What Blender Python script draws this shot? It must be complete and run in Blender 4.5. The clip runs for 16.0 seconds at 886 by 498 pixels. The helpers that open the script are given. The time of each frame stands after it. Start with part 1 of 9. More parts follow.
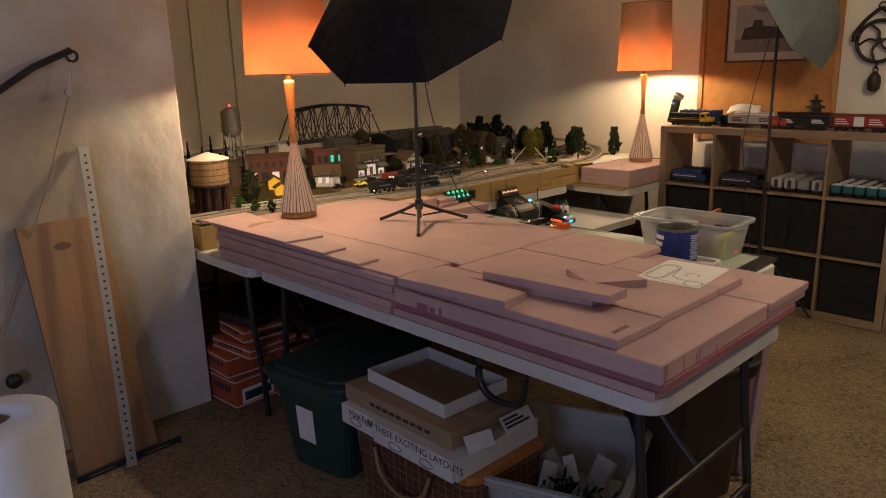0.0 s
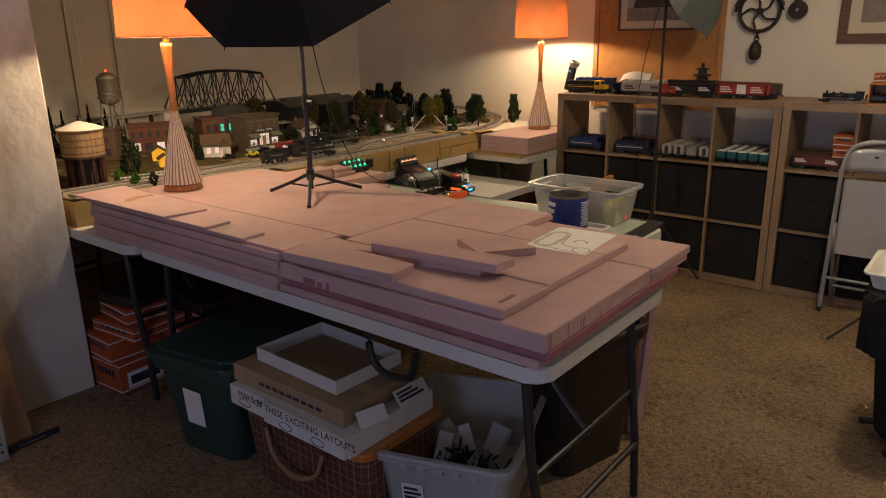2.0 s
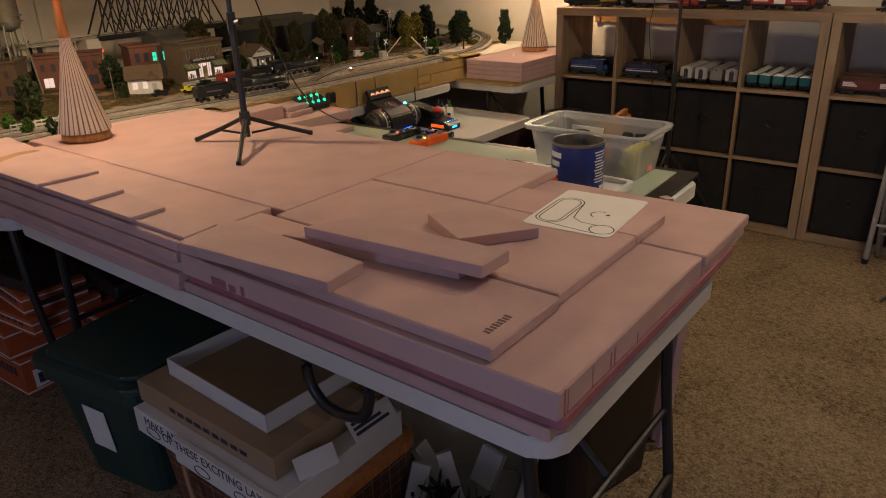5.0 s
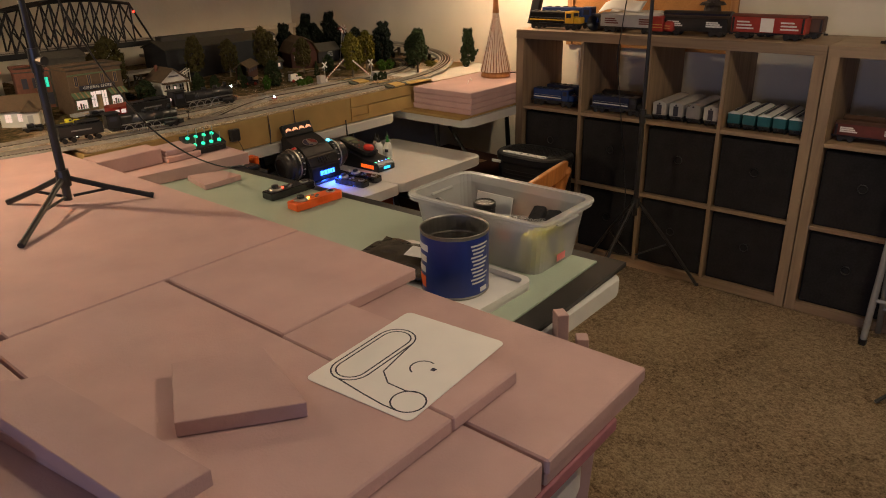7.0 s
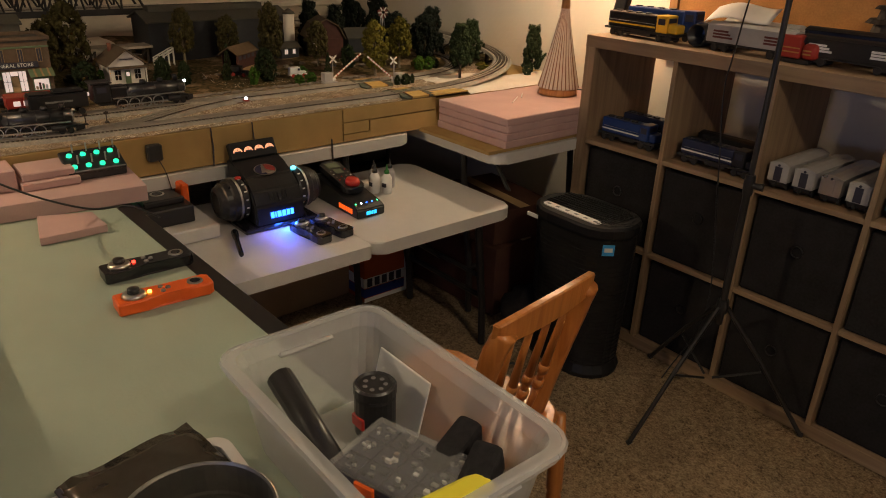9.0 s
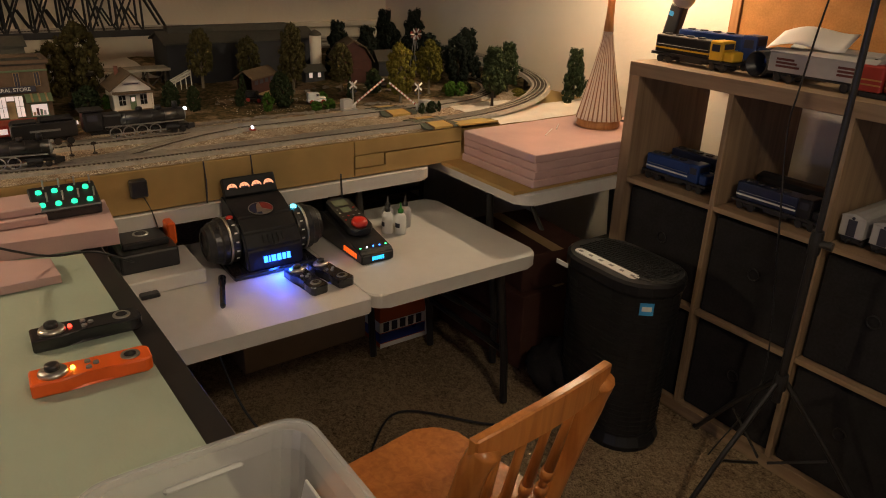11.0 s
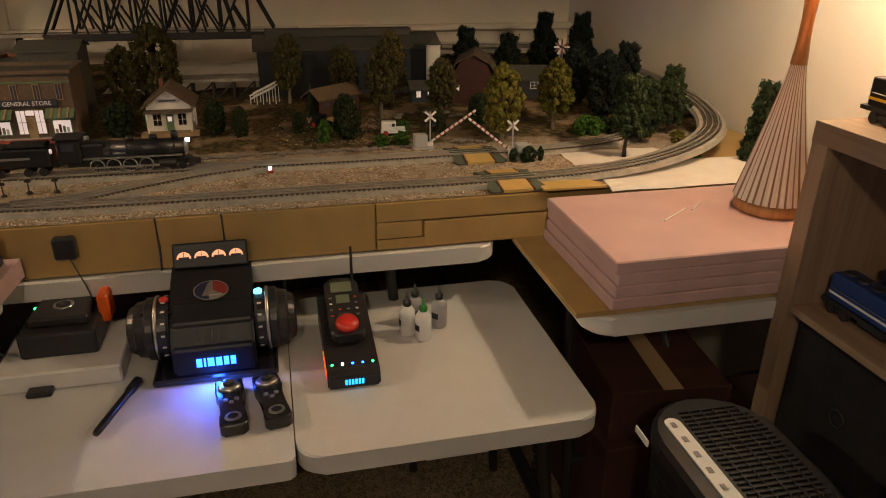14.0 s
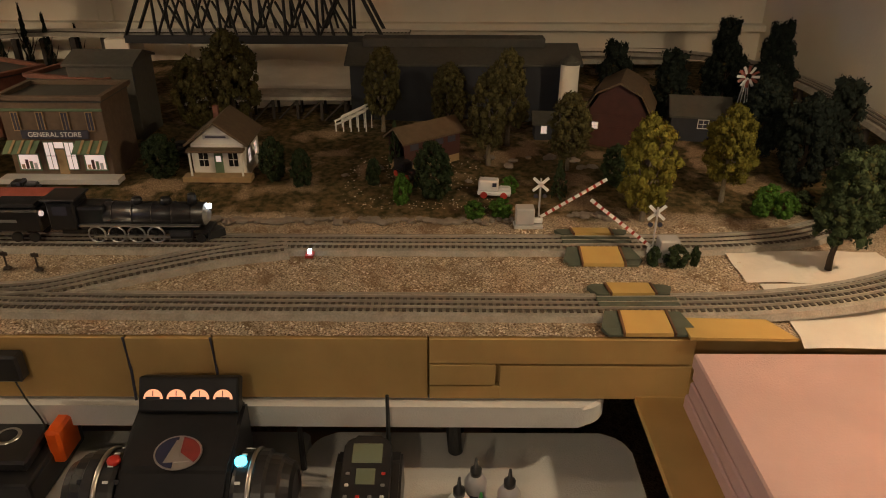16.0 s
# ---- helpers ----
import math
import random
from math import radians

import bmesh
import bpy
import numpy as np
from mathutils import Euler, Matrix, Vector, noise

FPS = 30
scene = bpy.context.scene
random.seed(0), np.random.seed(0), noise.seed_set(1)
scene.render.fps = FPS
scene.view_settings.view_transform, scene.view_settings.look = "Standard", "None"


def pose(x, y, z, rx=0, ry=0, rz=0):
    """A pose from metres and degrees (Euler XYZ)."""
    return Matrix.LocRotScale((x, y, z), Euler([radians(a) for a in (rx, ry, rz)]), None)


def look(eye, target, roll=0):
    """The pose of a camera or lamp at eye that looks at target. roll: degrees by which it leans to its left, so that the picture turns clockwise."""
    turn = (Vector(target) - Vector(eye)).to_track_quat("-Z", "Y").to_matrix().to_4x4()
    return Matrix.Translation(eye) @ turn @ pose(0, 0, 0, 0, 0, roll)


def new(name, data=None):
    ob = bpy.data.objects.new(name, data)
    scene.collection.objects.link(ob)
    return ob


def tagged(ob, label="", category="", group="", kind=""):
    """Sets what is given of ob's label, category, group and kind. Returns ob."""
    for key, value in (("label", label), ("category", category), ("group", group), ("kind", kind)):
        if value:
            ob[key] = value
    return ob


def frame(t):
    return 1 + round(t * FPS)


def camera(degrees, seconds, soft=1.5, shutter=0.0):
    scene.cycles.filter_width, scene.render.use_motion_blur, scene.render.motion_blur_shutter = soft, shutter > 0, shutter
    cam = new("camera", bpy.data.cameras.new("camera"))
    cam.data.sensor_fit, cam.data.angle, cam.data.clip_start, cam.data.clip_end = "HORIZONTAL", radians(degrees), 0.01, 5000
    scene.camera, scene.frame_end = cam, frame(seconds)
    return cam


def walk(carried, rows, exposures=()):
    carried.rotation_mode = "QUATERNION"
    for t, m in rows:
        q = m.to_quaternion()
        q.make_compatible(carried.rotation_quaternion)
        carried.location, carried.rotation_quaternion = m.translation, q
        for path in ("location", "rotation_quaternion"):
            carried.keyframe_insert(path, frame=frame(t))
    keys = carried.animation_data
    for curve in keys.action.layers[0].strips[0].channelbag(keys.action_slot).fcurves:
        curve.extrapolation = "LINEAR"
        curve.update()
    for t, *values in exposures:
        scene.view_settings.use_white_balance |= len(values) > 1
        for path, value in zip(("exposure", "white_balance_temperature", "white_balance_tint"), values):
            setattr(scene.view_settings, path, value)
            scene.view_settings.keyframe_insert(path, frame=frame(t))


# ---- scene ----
cam = camera(63.9, 16.0, soft=1.0)
PATH = [
    (0, (1.068, -0.535, 1.514), (-0.332, 0.809, 1.03), -1.6),
    (0.5, (1.074, -0.517, 1.513), (-0.259, 0.889, 1.015), -1.4),
    (1, (1.069, -0.494, 1.507), (-0.21, 0.954, 0.991), -1.3),
    (1.5, (1.073, -0.477, 1.503), (-0.17, 0.995, 0.966), -1.3),
    (2, (1.081, -0.444, 1.503), (-0.122, 1.048, 0.93), -1.0),
    (2.5, (0.991, -0.346, 1.481), (-0.139, 1.188, 0.873), -0.6),
    (3, (0.84, -0.238, 1.497), (-0.213, 1.338, 0.856), -0.7),
    (3.5, (0.796, -0.111, 1.481), (-0.258, 1.45, 0.81), -0.8),
    (4, (0.783, 0.017, 1.444), (-0.319, 1.523, 0.722), -0.8),
    (4.2, (0.769, 0.04, 1.428), (-0.352, 1.521, 0.687), -0.9),
    (6.3, (0.705, 0.419, 1.482), (-0.457, 1.846, 0.699), -2.5),
    (6.5, (0.728, 0.522, 1.487), (-0.445, 1.942, 0.707), -2.2),
    (7, (0.718, 0.81, 1.475), (-0.481, 2.216, 0.71), -1.5),
    (7.5, (0.687, 1.119, 1.483), (-0.565, 2.477, 0.714), -0.7),
    (8, (0.67, 1.418, 1.472), (-0.661, 2.692, 0.694), 0.3),
    (8.5, (0.503, 1.636, 1.429), (-0.865, 2.867, 0.645), 1.4),
    (9, (0.319, 1.795, 1.44), (-1.072, 2.979, 0.625), 2.1),
    (9.5, (0.254, 1.939, 1.422), (-1.186, 3.068, 0.614), 2.6),
    (12, (0.145, 2.221, 1.442), (-1.405, 3.226, 0.677), 1.2),
    (12.5, (0.121, 2.396, 1.444), (-1.477, 3.321, 0.675), 1.5),
    (13, (0.042, 2.562, 1.43), (-1.602, 3.4, 0.658), 1.8),
    (13.5, (-0.148, 2.729, 1.434), (-1.854, 3.4, 0.634), 1.4),
    (14, (-0.265, 2.903, 1.436), (-2.04, 3.333, 0.62), 0.8),
    (14.5, (-0.354, 3.007, 1.464), (-2.156, 3.217, 0.621), 0.5),
    (15, (-0.553, 3.003, 1.468), (-2.355, 3.159, 0.613), 0.8),
    (15.5, (-0.708, 3.055, 1.482), (-2.507, 3.136, 0.613), 0.3),
    (16, (-0.862, 3.138, 1.49), (-2.648, 3.133, 0.59), 0.2),
]
walk(cam, [(t, look(eye, target, roll)) for t, eye, target, roll in PATH], [(0, 0.0), (7.5, 0.0), (9.0, -0.14), (16, -0.14)])

# ---------- world and lights ----------
world = bpy.data.worlds.new("world")
scene.world = world
world.use_nodes = True
world.node_tree.nodes["Background"].inputs[0].default_value = (0.02, 0.022, 0.03, 1)
world.node_tree.nodes["Background"].inputs[1].default_value = 0.2


def lamp_light(name, kind, energy, color, m, size=0.1, size_y=None):
    d = bpy.data.lights.new(name, kind)
    d.energy, d.color = energy, color
    if kind == "AREA":
        d.size = size
        if size_y:
            d.shape, d.size_y = "RECTANGLE", size_y
    else:
        d.shadow_soft_size = size
    ob = new(name, d)
    ob.matrix_world = m
    return ob


WARM = (1.0, 0.79, 0.52)
LAMP1 = (-1.805, 1.28, 0.866)
LAMP2 = (-1.597, 4.003, 0.857)
lamp_light("bulb_near_lamp", "POINT", 41, WARM, pose(LAMP1[0], LAMP1[1], LAMP1[2] + 0.695), 0.028)
lamp_light("bulb_far_lamp", "POINT", 32, WARM, pose(LAMP2[0], LAMP2[1], LAMP2[2] + 0.66), 0.025)
# added overhead fill for walls and carpet; no ceiling lamp is in view
lamp_light("overhead_fill", "POINT", 31, (1.0, 0.80, 0.56), pose(0.75, 2.55, 2.24), 0.06)
# added cool fill from behind the camera; its real source is unseen
lamp_light("cool_fill", "AREA", 18, (0.48, 0.57, 1.0), pose(0.8, -1.98, 1.1, 90, 0, 0), 1.0, 0.7)

# ---------- materials ----------
MATS = {}


def mat(name, color, rough=0.6, metal=0.0, scale=20.0, var=0.12, bump=0.0, bscale=None, spec=0.5, emit=None, power=0.0, alpha=None, trans=0.0, rand=0.0, stretch=None, coat=0.0):
    """Procedural surface: base colour with two scales of noise, roughness variation and fine bump."""
    m = bpy.data.materials.new(name)
    m.use_nodes = True
    nt = m.node_tree
    b = nt.nodes["Principled BSDF"]
    tc = nt.nodes.new("ShaderNodeTexCoord")
    src = tc.outputs["Object"]
    if stretch:
        mp = nt.nodes.new("ShaderNodeMapping")
        mp.inputs["Scale"].default_value = stretch
        nt.links.new(src, mp.inputs["Vector"])
        src = mp.outputs[0]
    n1 = nt.nodes.new("ShaderNodeTexNoise")
    n1.inputs["Scale"].default_value = scale
    n1.inputs["Detail"].default_value = 6
    n2 = nt.nodes.new("ShaderNodeTexNoise")
    n2.inputs["Scale"].default_value = scale * 0.13
    n2.inputs["Detail"].default_value = 3
    for n in (n1, n2):
        nt.links.new(src, n.inputs["Vector"])
    mix = nt.nodes.new("ShaderNodeMath")
    mix.operation = "ADD"
    nt.links.new(n1.outputs[0], mix.inputs[0])
    nt.links.new(n2.outputs[0], mix.inputs[1])
    val = mix.outputs[0]
    if rand:
        oi = nt.nodes.new("ShaderNodeObjectInfo")
        ma = nt.nodes.new("ShaderNodeMath")
        ma.operation = "MULTIPLY_ADD"
        ma.inputs[1].default_value = rand
        nt.links.new(oi.outputs["Random"], ma.inputs[0])
        nt.links.new(val, ma.inputs[2])
        val = ma.outputs[0]
    ramp = nt.nodes.new("ShaderNodeMapRange")
    ramp.inputs["From Min"].default_value = 0.6
    ramp.inputs["From Max"].default_value = 1.4 + rand
    ramp.inputs["To Min"].default_value = 1 - var
    ramp.inputs["To Max"].default_value = 1 + var
    nt.links.new(val, ramp.inputs["Value"])
    mul = nt.nodes.new("ShaderNodeVectorMath")
    mul.operation = "SCALE"
    mul.inputs[0].default_value = color[:3]
    nt.links.new(ramp.outputs[0], mul.inputs["Scale"])
    nt.links.new(mul.outputs[0], b.inputs["Base Color"])
    rr = nt.nodes.new("ShaderNodeMapRange")
    rr.inputs["To Min"].default_value = max(0.02, rough - 0.08)
    rr.inputs["To Max"].default_value = min(1.0, rough + 0.08)
    nt.links.new(n2.outputs[0], rr.inputs["Value"])
    nt.links.new(rr.outputs[0], b.inputs["Roughness"])
    b.inputs["Metallic"].default_value = metal
    b.inputs["Specular IOR Level"].default_value = spec
    b.inputs["Coat Weight"].default_value = coat
    if bump:
        bp = nt.nodes.new("ShaderNodeBump")
        bp.inputs["Strength"].default_value = 1.0
        bp.inputs["Distance"].default_value = bump
        nb = n1
        if bscale:
            nb = nt.nodes.new("ShaderNodeTexNoise")
            nb.inputs["Scale"].default_value = bscale
            nb.inputs["Detail"].default_value = 4
            nt.links.new(src, nb.inputs["Vector"])
        nt.links.new(nb.outputs[0], bp.inputs["Height"])
        nt.links.new(bp.outputs[0], b.inputs["Normal"])
    if emit:
        b.inputs["Emission Color"].default_value = (*emit, 1)
        b.inputs["Emission Strength"].default_value = power
    if trans:
        b.inputs["Transmission Weight"].default_value = trans
    if alpha is not None:
        b.inputs["Alpha"].default_value = alpha
    MATS[name] = m
    return m


def wood(name, dark, light, scale=9.0, axis=0, rough=0.5, rings=1.0):
    """Long-grained wood along an axis."""
    m = bpy.data.materials.new(name)
    m.use_nodes = True
    nt = m.node_tree
    b = nt.nodes["Principled BSDF"]
    tc = nt.nodes.new("ShaderNodeTexCoord")
    mp = nt.nodes.new("ShaderNodeMapping")
    s = [scale * 6] * 3
    s[axis] = scale * 0.35
    mp.inputs["Scale"].default_value = s
    nt.links.new(tc.outputs["Object"], mp.inputs["Vector"])
    n1 = nt.nodes.new("ShaderNodeTexNoise")
    n1.inputs["Scale"].default_value = 1.0
    n1.inputs["Detail"].default_value = 8
    n1.inputs["Distortion"].default_value = 0.6 * rings
    nt.links.new(mp.outputs[0], n1.inputs["Vector"])
    oi = nt.nodes.new("ShaderNodeObjectInfo")
    ma = nt.nodes.new("ShaderNodeMath")
    ma.operation = "MULTIPLY_ADD"
    ma.inputs[1].default_value = 0.15
    nt.links.new(oi.outputs["Random"], ma.inputs[0])
    nt.links.new(n1.outputs[0], ma.inputs[2])
    cr = nt.nodes.new("ShaderNodeValToRGB")
    cr.color_ramp.elements[0].position, cr.color_ramp.elements[0].color = 0.32, (*dark, 1)
    cr.color_ramp.elements[1].position, cr.color_ramp.elements[1].color = 0.72, (*light, 1)
    nt.links.new(ma.outputs[0], cr.inputs[0])
    nt.links.new(cr.outputs[0], b.inputs["Base Color"])
    b.inputs["Roughness"].default_value = rough
    bp = nt.nodes.new("ShaderNodeBump")
    bp.inputs["Distance"].default_value = 0.0006
    nt.links.new(n1.outputs[0], bp.inputs["Height"])
    nt.links.new(bp.outputs[0], b.inputs["Normal"])
    MATS[name] = m
    return m


def glow(name, color, power):
    m = bpy.data.materials.new(name)
    m.use_nodes = True
    b = m.node_tree.nodes["Principled BSDF"]
    b.inputs["Base Color"].default_value = (*[min(1, c * 0.5) for c in color], 1)
    b.inputs["Emission Color"].default_value = (*color, 1)
    b.inputs["Emission Strength"].default_value = power
    MATS[name] = m
    return m


def shade_cloth(name, color):
    """Thin lampshade cloth that lets light through."""
    m = bpy.data.materials.new(name)
    m.use_nodes = True
    nt = m.node_tree
    out = nt.nodes["Material Output"]
    b = nt.nodes["Principled BSDF"]
    b.inputs["Base Color"].default_value = (*color, 1)
    b.inputs["Roughness"].default_value = 0.9
    tr = nt.nodes.new("ShaderNodeBsdfTranslucent")
    tc = nt.nodes.new("ShaderNodeTexCoord")
    n = nt.nodes.new("ShaderNodeTexNoise")
    n.inputs["Scale"].default_value = 7
    n.inputs["Detail"].default_value = 8
    nt.links.new(tc.outputs["Object"], n.inputs["Vector"])
    cr = nt.nodes.new("ShaderNodeValToRGB")
    cr.color_ramp.elements[0].position, cr.color_ramp.elements[0].color = 0.3, (*[c * 0.8 for c in color], 1)
    cr.color_ramp.elements[1].position, cr.color_ramp.elements[1].color = 0.7, (*color, 1)
    nt.links.new(n.outputs[0], cr.inputs[0])
    nt.links.new(cr.outputs[0], tr.inputs["Color"])
    mx = nt.nodes.new("ShaderNodeMixShader")
    mx.inputs[0].default_value = 0.27
    nt.links.new(b.outputs[0], mx.inputs[1])
    nt.links.new(tr.outputs[0], mx.inputs[2])
    nt.links.new(mx.outputs[0], out.inputs["Surface"])
    MATS[name] = m
    return m


def clear_plastic(name, tint, opacity):
    """Milky see-through plastic."""
    m = bpy.data.materials.new(name)
    m.use_nodes = True
    nt = m.node_tree
    out = nt.nodes["Material Output"]
    b = nt.nodes["Principled BSDF"]
    b.inputs["Base Color"].default_value = (*tint, 1)
    b.inputs["Roughness"].default_value = 0.3
    t = nt.nodes.new("ShaderNodeBsdfTransparent")
    t.inputs[0].default_value = (0.95, 0.95, 0.95, 1)
    mx = nt.nodes.new("ShaderNodeMixShader")
    mx.inputs[0].default_value = opacity
    nt.links.new(t.outputs[0], mx.inputs[1])
    nt.links.new(b.outputs[0], mx.inputs[2])
    nt.links.new(mx.outputs[0], out.inputs["Surface"])
    MATS[name] = m
    return m


# short-pile carpet: tan fibres with dark flecks and trodden patches
m = bpy.data.materials.new("carpet")
m.use_nodes = True
nt = m.node_tree
bs = nt.nodes["Principled BSDF"]
bs.inputs["Roughness"].default_value = 1.0
bs.inputs["Specular IOR Level"].default_value = 0.05
tc = nt.nodes.new("ShaderNodeTexCoord")
mp = nt.nodes.new("ShaderNodeMapping")
mp.inputs["Scale"].default_value = (1.0, 1.15, 1.0)
mp.inputs["Rotation"].default_value = (0, 0, 0.6)
nt.links.new(tc.outputs["Object"], mp.inputs["Vector"])
vals = []
for sc, de, di in ((150, 5, 0.6), (46, 7, 0.9), (2.6, 5, 0.5)):
    n = nt.nodes.new("ShaderNodeTexNoise")
    n.inputs["Scale"].default_value, n.inputs["Detail"].default_value, n.inputs["Distortion"].default_value = sc, de, di
    nt.links.new(mp.outputs[0], n.inputs["Vector"])
    vals.append(n.outputs[0])
acc = None
for v, w in zip(vals, (0.48, 0.37, 0.22)):
    q = nt.nodes.new("ShaderNodeMath")
    q.operation = "MULTIPLY_ADD"
    q.inputs[1].default_value = w
    nt.links.new(v, q.inputs[0])
    q.inputs[2].default_value = 0.0
    if acc:
        nt.links.new(acc, q.inputs[2])
    acc = q.outputs[0]
cr = nt.nodes.new("ShaderNodeValToRGB")
e = cr.color_ramp.elements
e[0].position, e[0].color = 0.39, (0.09, 0.058, 0.034, 1)
e[1].position, e[1].color = 0.625, (0.40, 0.30, 0.19, 1)
k = e.new(0.51)
k.color = (0.25, 0.182, 0.112, 1)
nt.links.new(acc, cr.inputs[0])
nt.links.new(cr.outputs[0], bs.inputs["Base Color"])
bp = nt.nodes.new("ShaderNodeBump")
bp.inputs["Distance"].default_value = 0.02
nt.links.new(acc, bp.inputs["Height"])
nt.links.new(bp.outputs[0], bs.inputs["Normal"])
MATS["carpet"] = m
mat("wall_paint", (0.78, 0.72, 0.60), 0.8, scale=6, var=0.06, bump=0.0012, bscale=60, spec=0.2)
mat("plaster", (0.66, 0.62, 0.545), 0.85, scale=5, var=0.1, bump=0.004, bscale=14, spec=0.2)
pn = MATS["plaster"].node_tree
pb = pn.nodes["Principled BSDF"]
src = pb.inputs["Base Color"].links[0].from_socket
st = pn.nodes.new("ShaderNodeTexNoise")
st.inputs["Scale"].default_value, st.inputs["Detail"].default_value, st.inputs["Distortion"].default_value = 1.6, 7, 0.5
pc = pn.nodes.new("ShaderNodeTexCoord")
pn.links.new(pc.outputs["Object"], st.inputs["Vector"])
sr = pn.nodes.new("ShaderNodeValToRGB")
sr.color_ramp.elements[0].position, sr.color_ramp.elements[0].color = 0.40, (0.70, 0.58, 0.42, 1)
sr.color_ramp.elements[1].position, sr.color_ramp.elements[1].color = 0.60, (1, 1, 1, 1)
pn.links.new(st.outputs[0], sr.inputs[0])
pm = pn.nodes.new("ShaderNodeMix")
pm.data_type, pm.blend_type = "RGBA", "MULTIPLY"
pm.inputs["Factor"].default_value = 0.8
pn.links.new(src, pm.inputs["A"])
pn.links.new(sr.outputs[0], pm.inputs["B"])
pn.links.new(pm.outputs["Result"], pb.inputs["Base Color"])
mat("ceiling_paint", (0.84, 0.82, 0.78), 0.9, scale=8, var=0.04, spec=0.1)
mat("foam", (0.54, 0.365, 0.34), 0.75, scale=9, var=0.17, bump=0.0006, bscale=260, spec=0.25, rand=0.25)
mat("foam_edge_dark", (0.36, 0.15, 0.17), 0.85, scale=40, var=0.2, spec=0.2)
mat("table_plastic", (0.64, 0.63, 0.60), 0.55, scale=30, var=0.05, bump=0.0008, bscale=300, spec=0.4)
mat("green_board", (0.36, 0.43, 0.34), 0.6, scale=9, var=0.06, bump=0.0004, bscale=120)
mat("black_edge", (0.015, 0.014, 0.014), 0.45, scale=20, var=0.3)
mat("black_metal", (0.02, 0.019, 0.019), 0.4, scale=30, var=0.3, spec=0.5)
mat("black_cloth", (0.02, 0.019, 0.02), 0.9, scale=120, var=0.4, bump=0.0006, bscale=500, spec=0.15)
mat("black_plastic", (0.022, 0.022, 0.023), 0.35, scale=50, var=0.2, spec=0.5)
mat("gloss_black", (0.012, 0.012, 0.015), 0.16, scale=50, var=0.2, spec=0.6)
mat("purifier_black", (0.013, 0.013, 0.014), 0.42, scale=60, var=0.2, spec=0.28)
mat("grey_plastic", (0.2, 0.2, 0.2), 0.45, scale=40, var=0.15)
mat("white_paint", (0.78, 0.76, 0.72), 0.5, scale=30, var=0.05)
mat("paper", (0.82, 0.8, 0.76), 0.7, scale=20, var=0.04)
mat("cardboard", (0.42, 0.29, 0.155), 0.9, scale=18, var=0.1, bump=0.0004, bscale=90, spec=0.1, rand=0.2)
mat("cork", (0.43, 0.21, 0.075), 0.9, scale=160, var=0.2, spec=0.1)
mat("ochre_board", (0.42, 0.28, 0.108), 0.8, scale=10, var=0.24, bump=0.0004, bscale=80, spec=0.2, rand=0.2)
wood("shelf_oak", (0.20, 0.132, 0.078), (0.33, 0.232, 0.145), 7, 0, 0.55)
wood("shelf_oak_v", (0.20, 0.132, 0.078), (0.33, 0.232, 0.145), 7, 2, 0.55)
wood("lamp_wood", (0.36, 0.15, 0.045), (0.56, 0.27, 0.09), 12, 2, 0.4)
wood("chair_wood", (0.33, 0.10, 0.02), (0.52, 0.20, 0.05), 10, 2, 0.28)
wood("plank", (0.26, 0.145, 0.07), (0.34, 0.195, 0.10), 4, 2, 0.6)
wood("dark_wood", (0.07, 0.03, 0.015), (0.16, 0.075, 0.035), 10, 0, 0.45)
shade_cloth("shade_orange", (0.80, 0.46, 0.25))

# ---------- builders ----------
def part(name, bm, material, parent=None, label="", smooth=False):
    me = bpy.data.meshes.new(name)
    bmesh.ops.recalc_face_normals(bm, faces=bm.faces)
    bm.to_mesh(me)
    bm.free()
    if smooth:
        for p in me.polygons:
            p.use_smooth = True
    me.materials.append(MATS[material] if isinstance(material, str) else material)
    ob = new(name, me)
    if parent:
        ob.parent = parent
    if label:
        ob["label"] = label
    return ob


def again(ob, name, m, parent=None):
    """Another piece on the same mesh."""
    o = new(name, ob.data)
    o.parent = parent if parent else ob.parent
    o.matrix_basis = m
    return o


def thing(name, x, y, z, rz=0, label="", category="", group="", kind=""):
    e = new(name)
    e.empty_display_size = 0.05
    e.matrix_world = pose(x, y, z, 0, 0, rz)
    return tagged(e, label, category, group, kind)


def solo(name, bm, material, m, label="", category="", group="", kind="", smooth=False):
    ob = part(name, bm, material, None, "", smooth)
    ob.matrix_world = m
    return tagged(ob, label, category, group, kind)


def box(bm, x0, y0, z0, x1, y1, z1, bev=0.0, seg=1):
    r = bmesh.ops.create_cube(bm, size=1.0)
    vs = r["verts"]
    for v in vs:
        v.co = Vector(((x0 + x1) / 2 + v.co.x * (x1 - x0), (y0 + y1) / 2 + v.co.y * (y1 - y0), (z0 + z1) / 2 + v.co.z * (z1 - z0)))
    if bev > 0:
        es = list({e for v in vs for e in v.link_edges})
        bmesh.ops.bevel(bm, geom=es, offset=bev, segments=seg, profile=0.5, affect="EDGES")
    return bm


def nbox(x0, y0, z0, x1, y1, z1, bev=0.0, seg=1):
    return box(bmesh.new(), x0, y0, z0, x1, y1, z1, bev, seg)


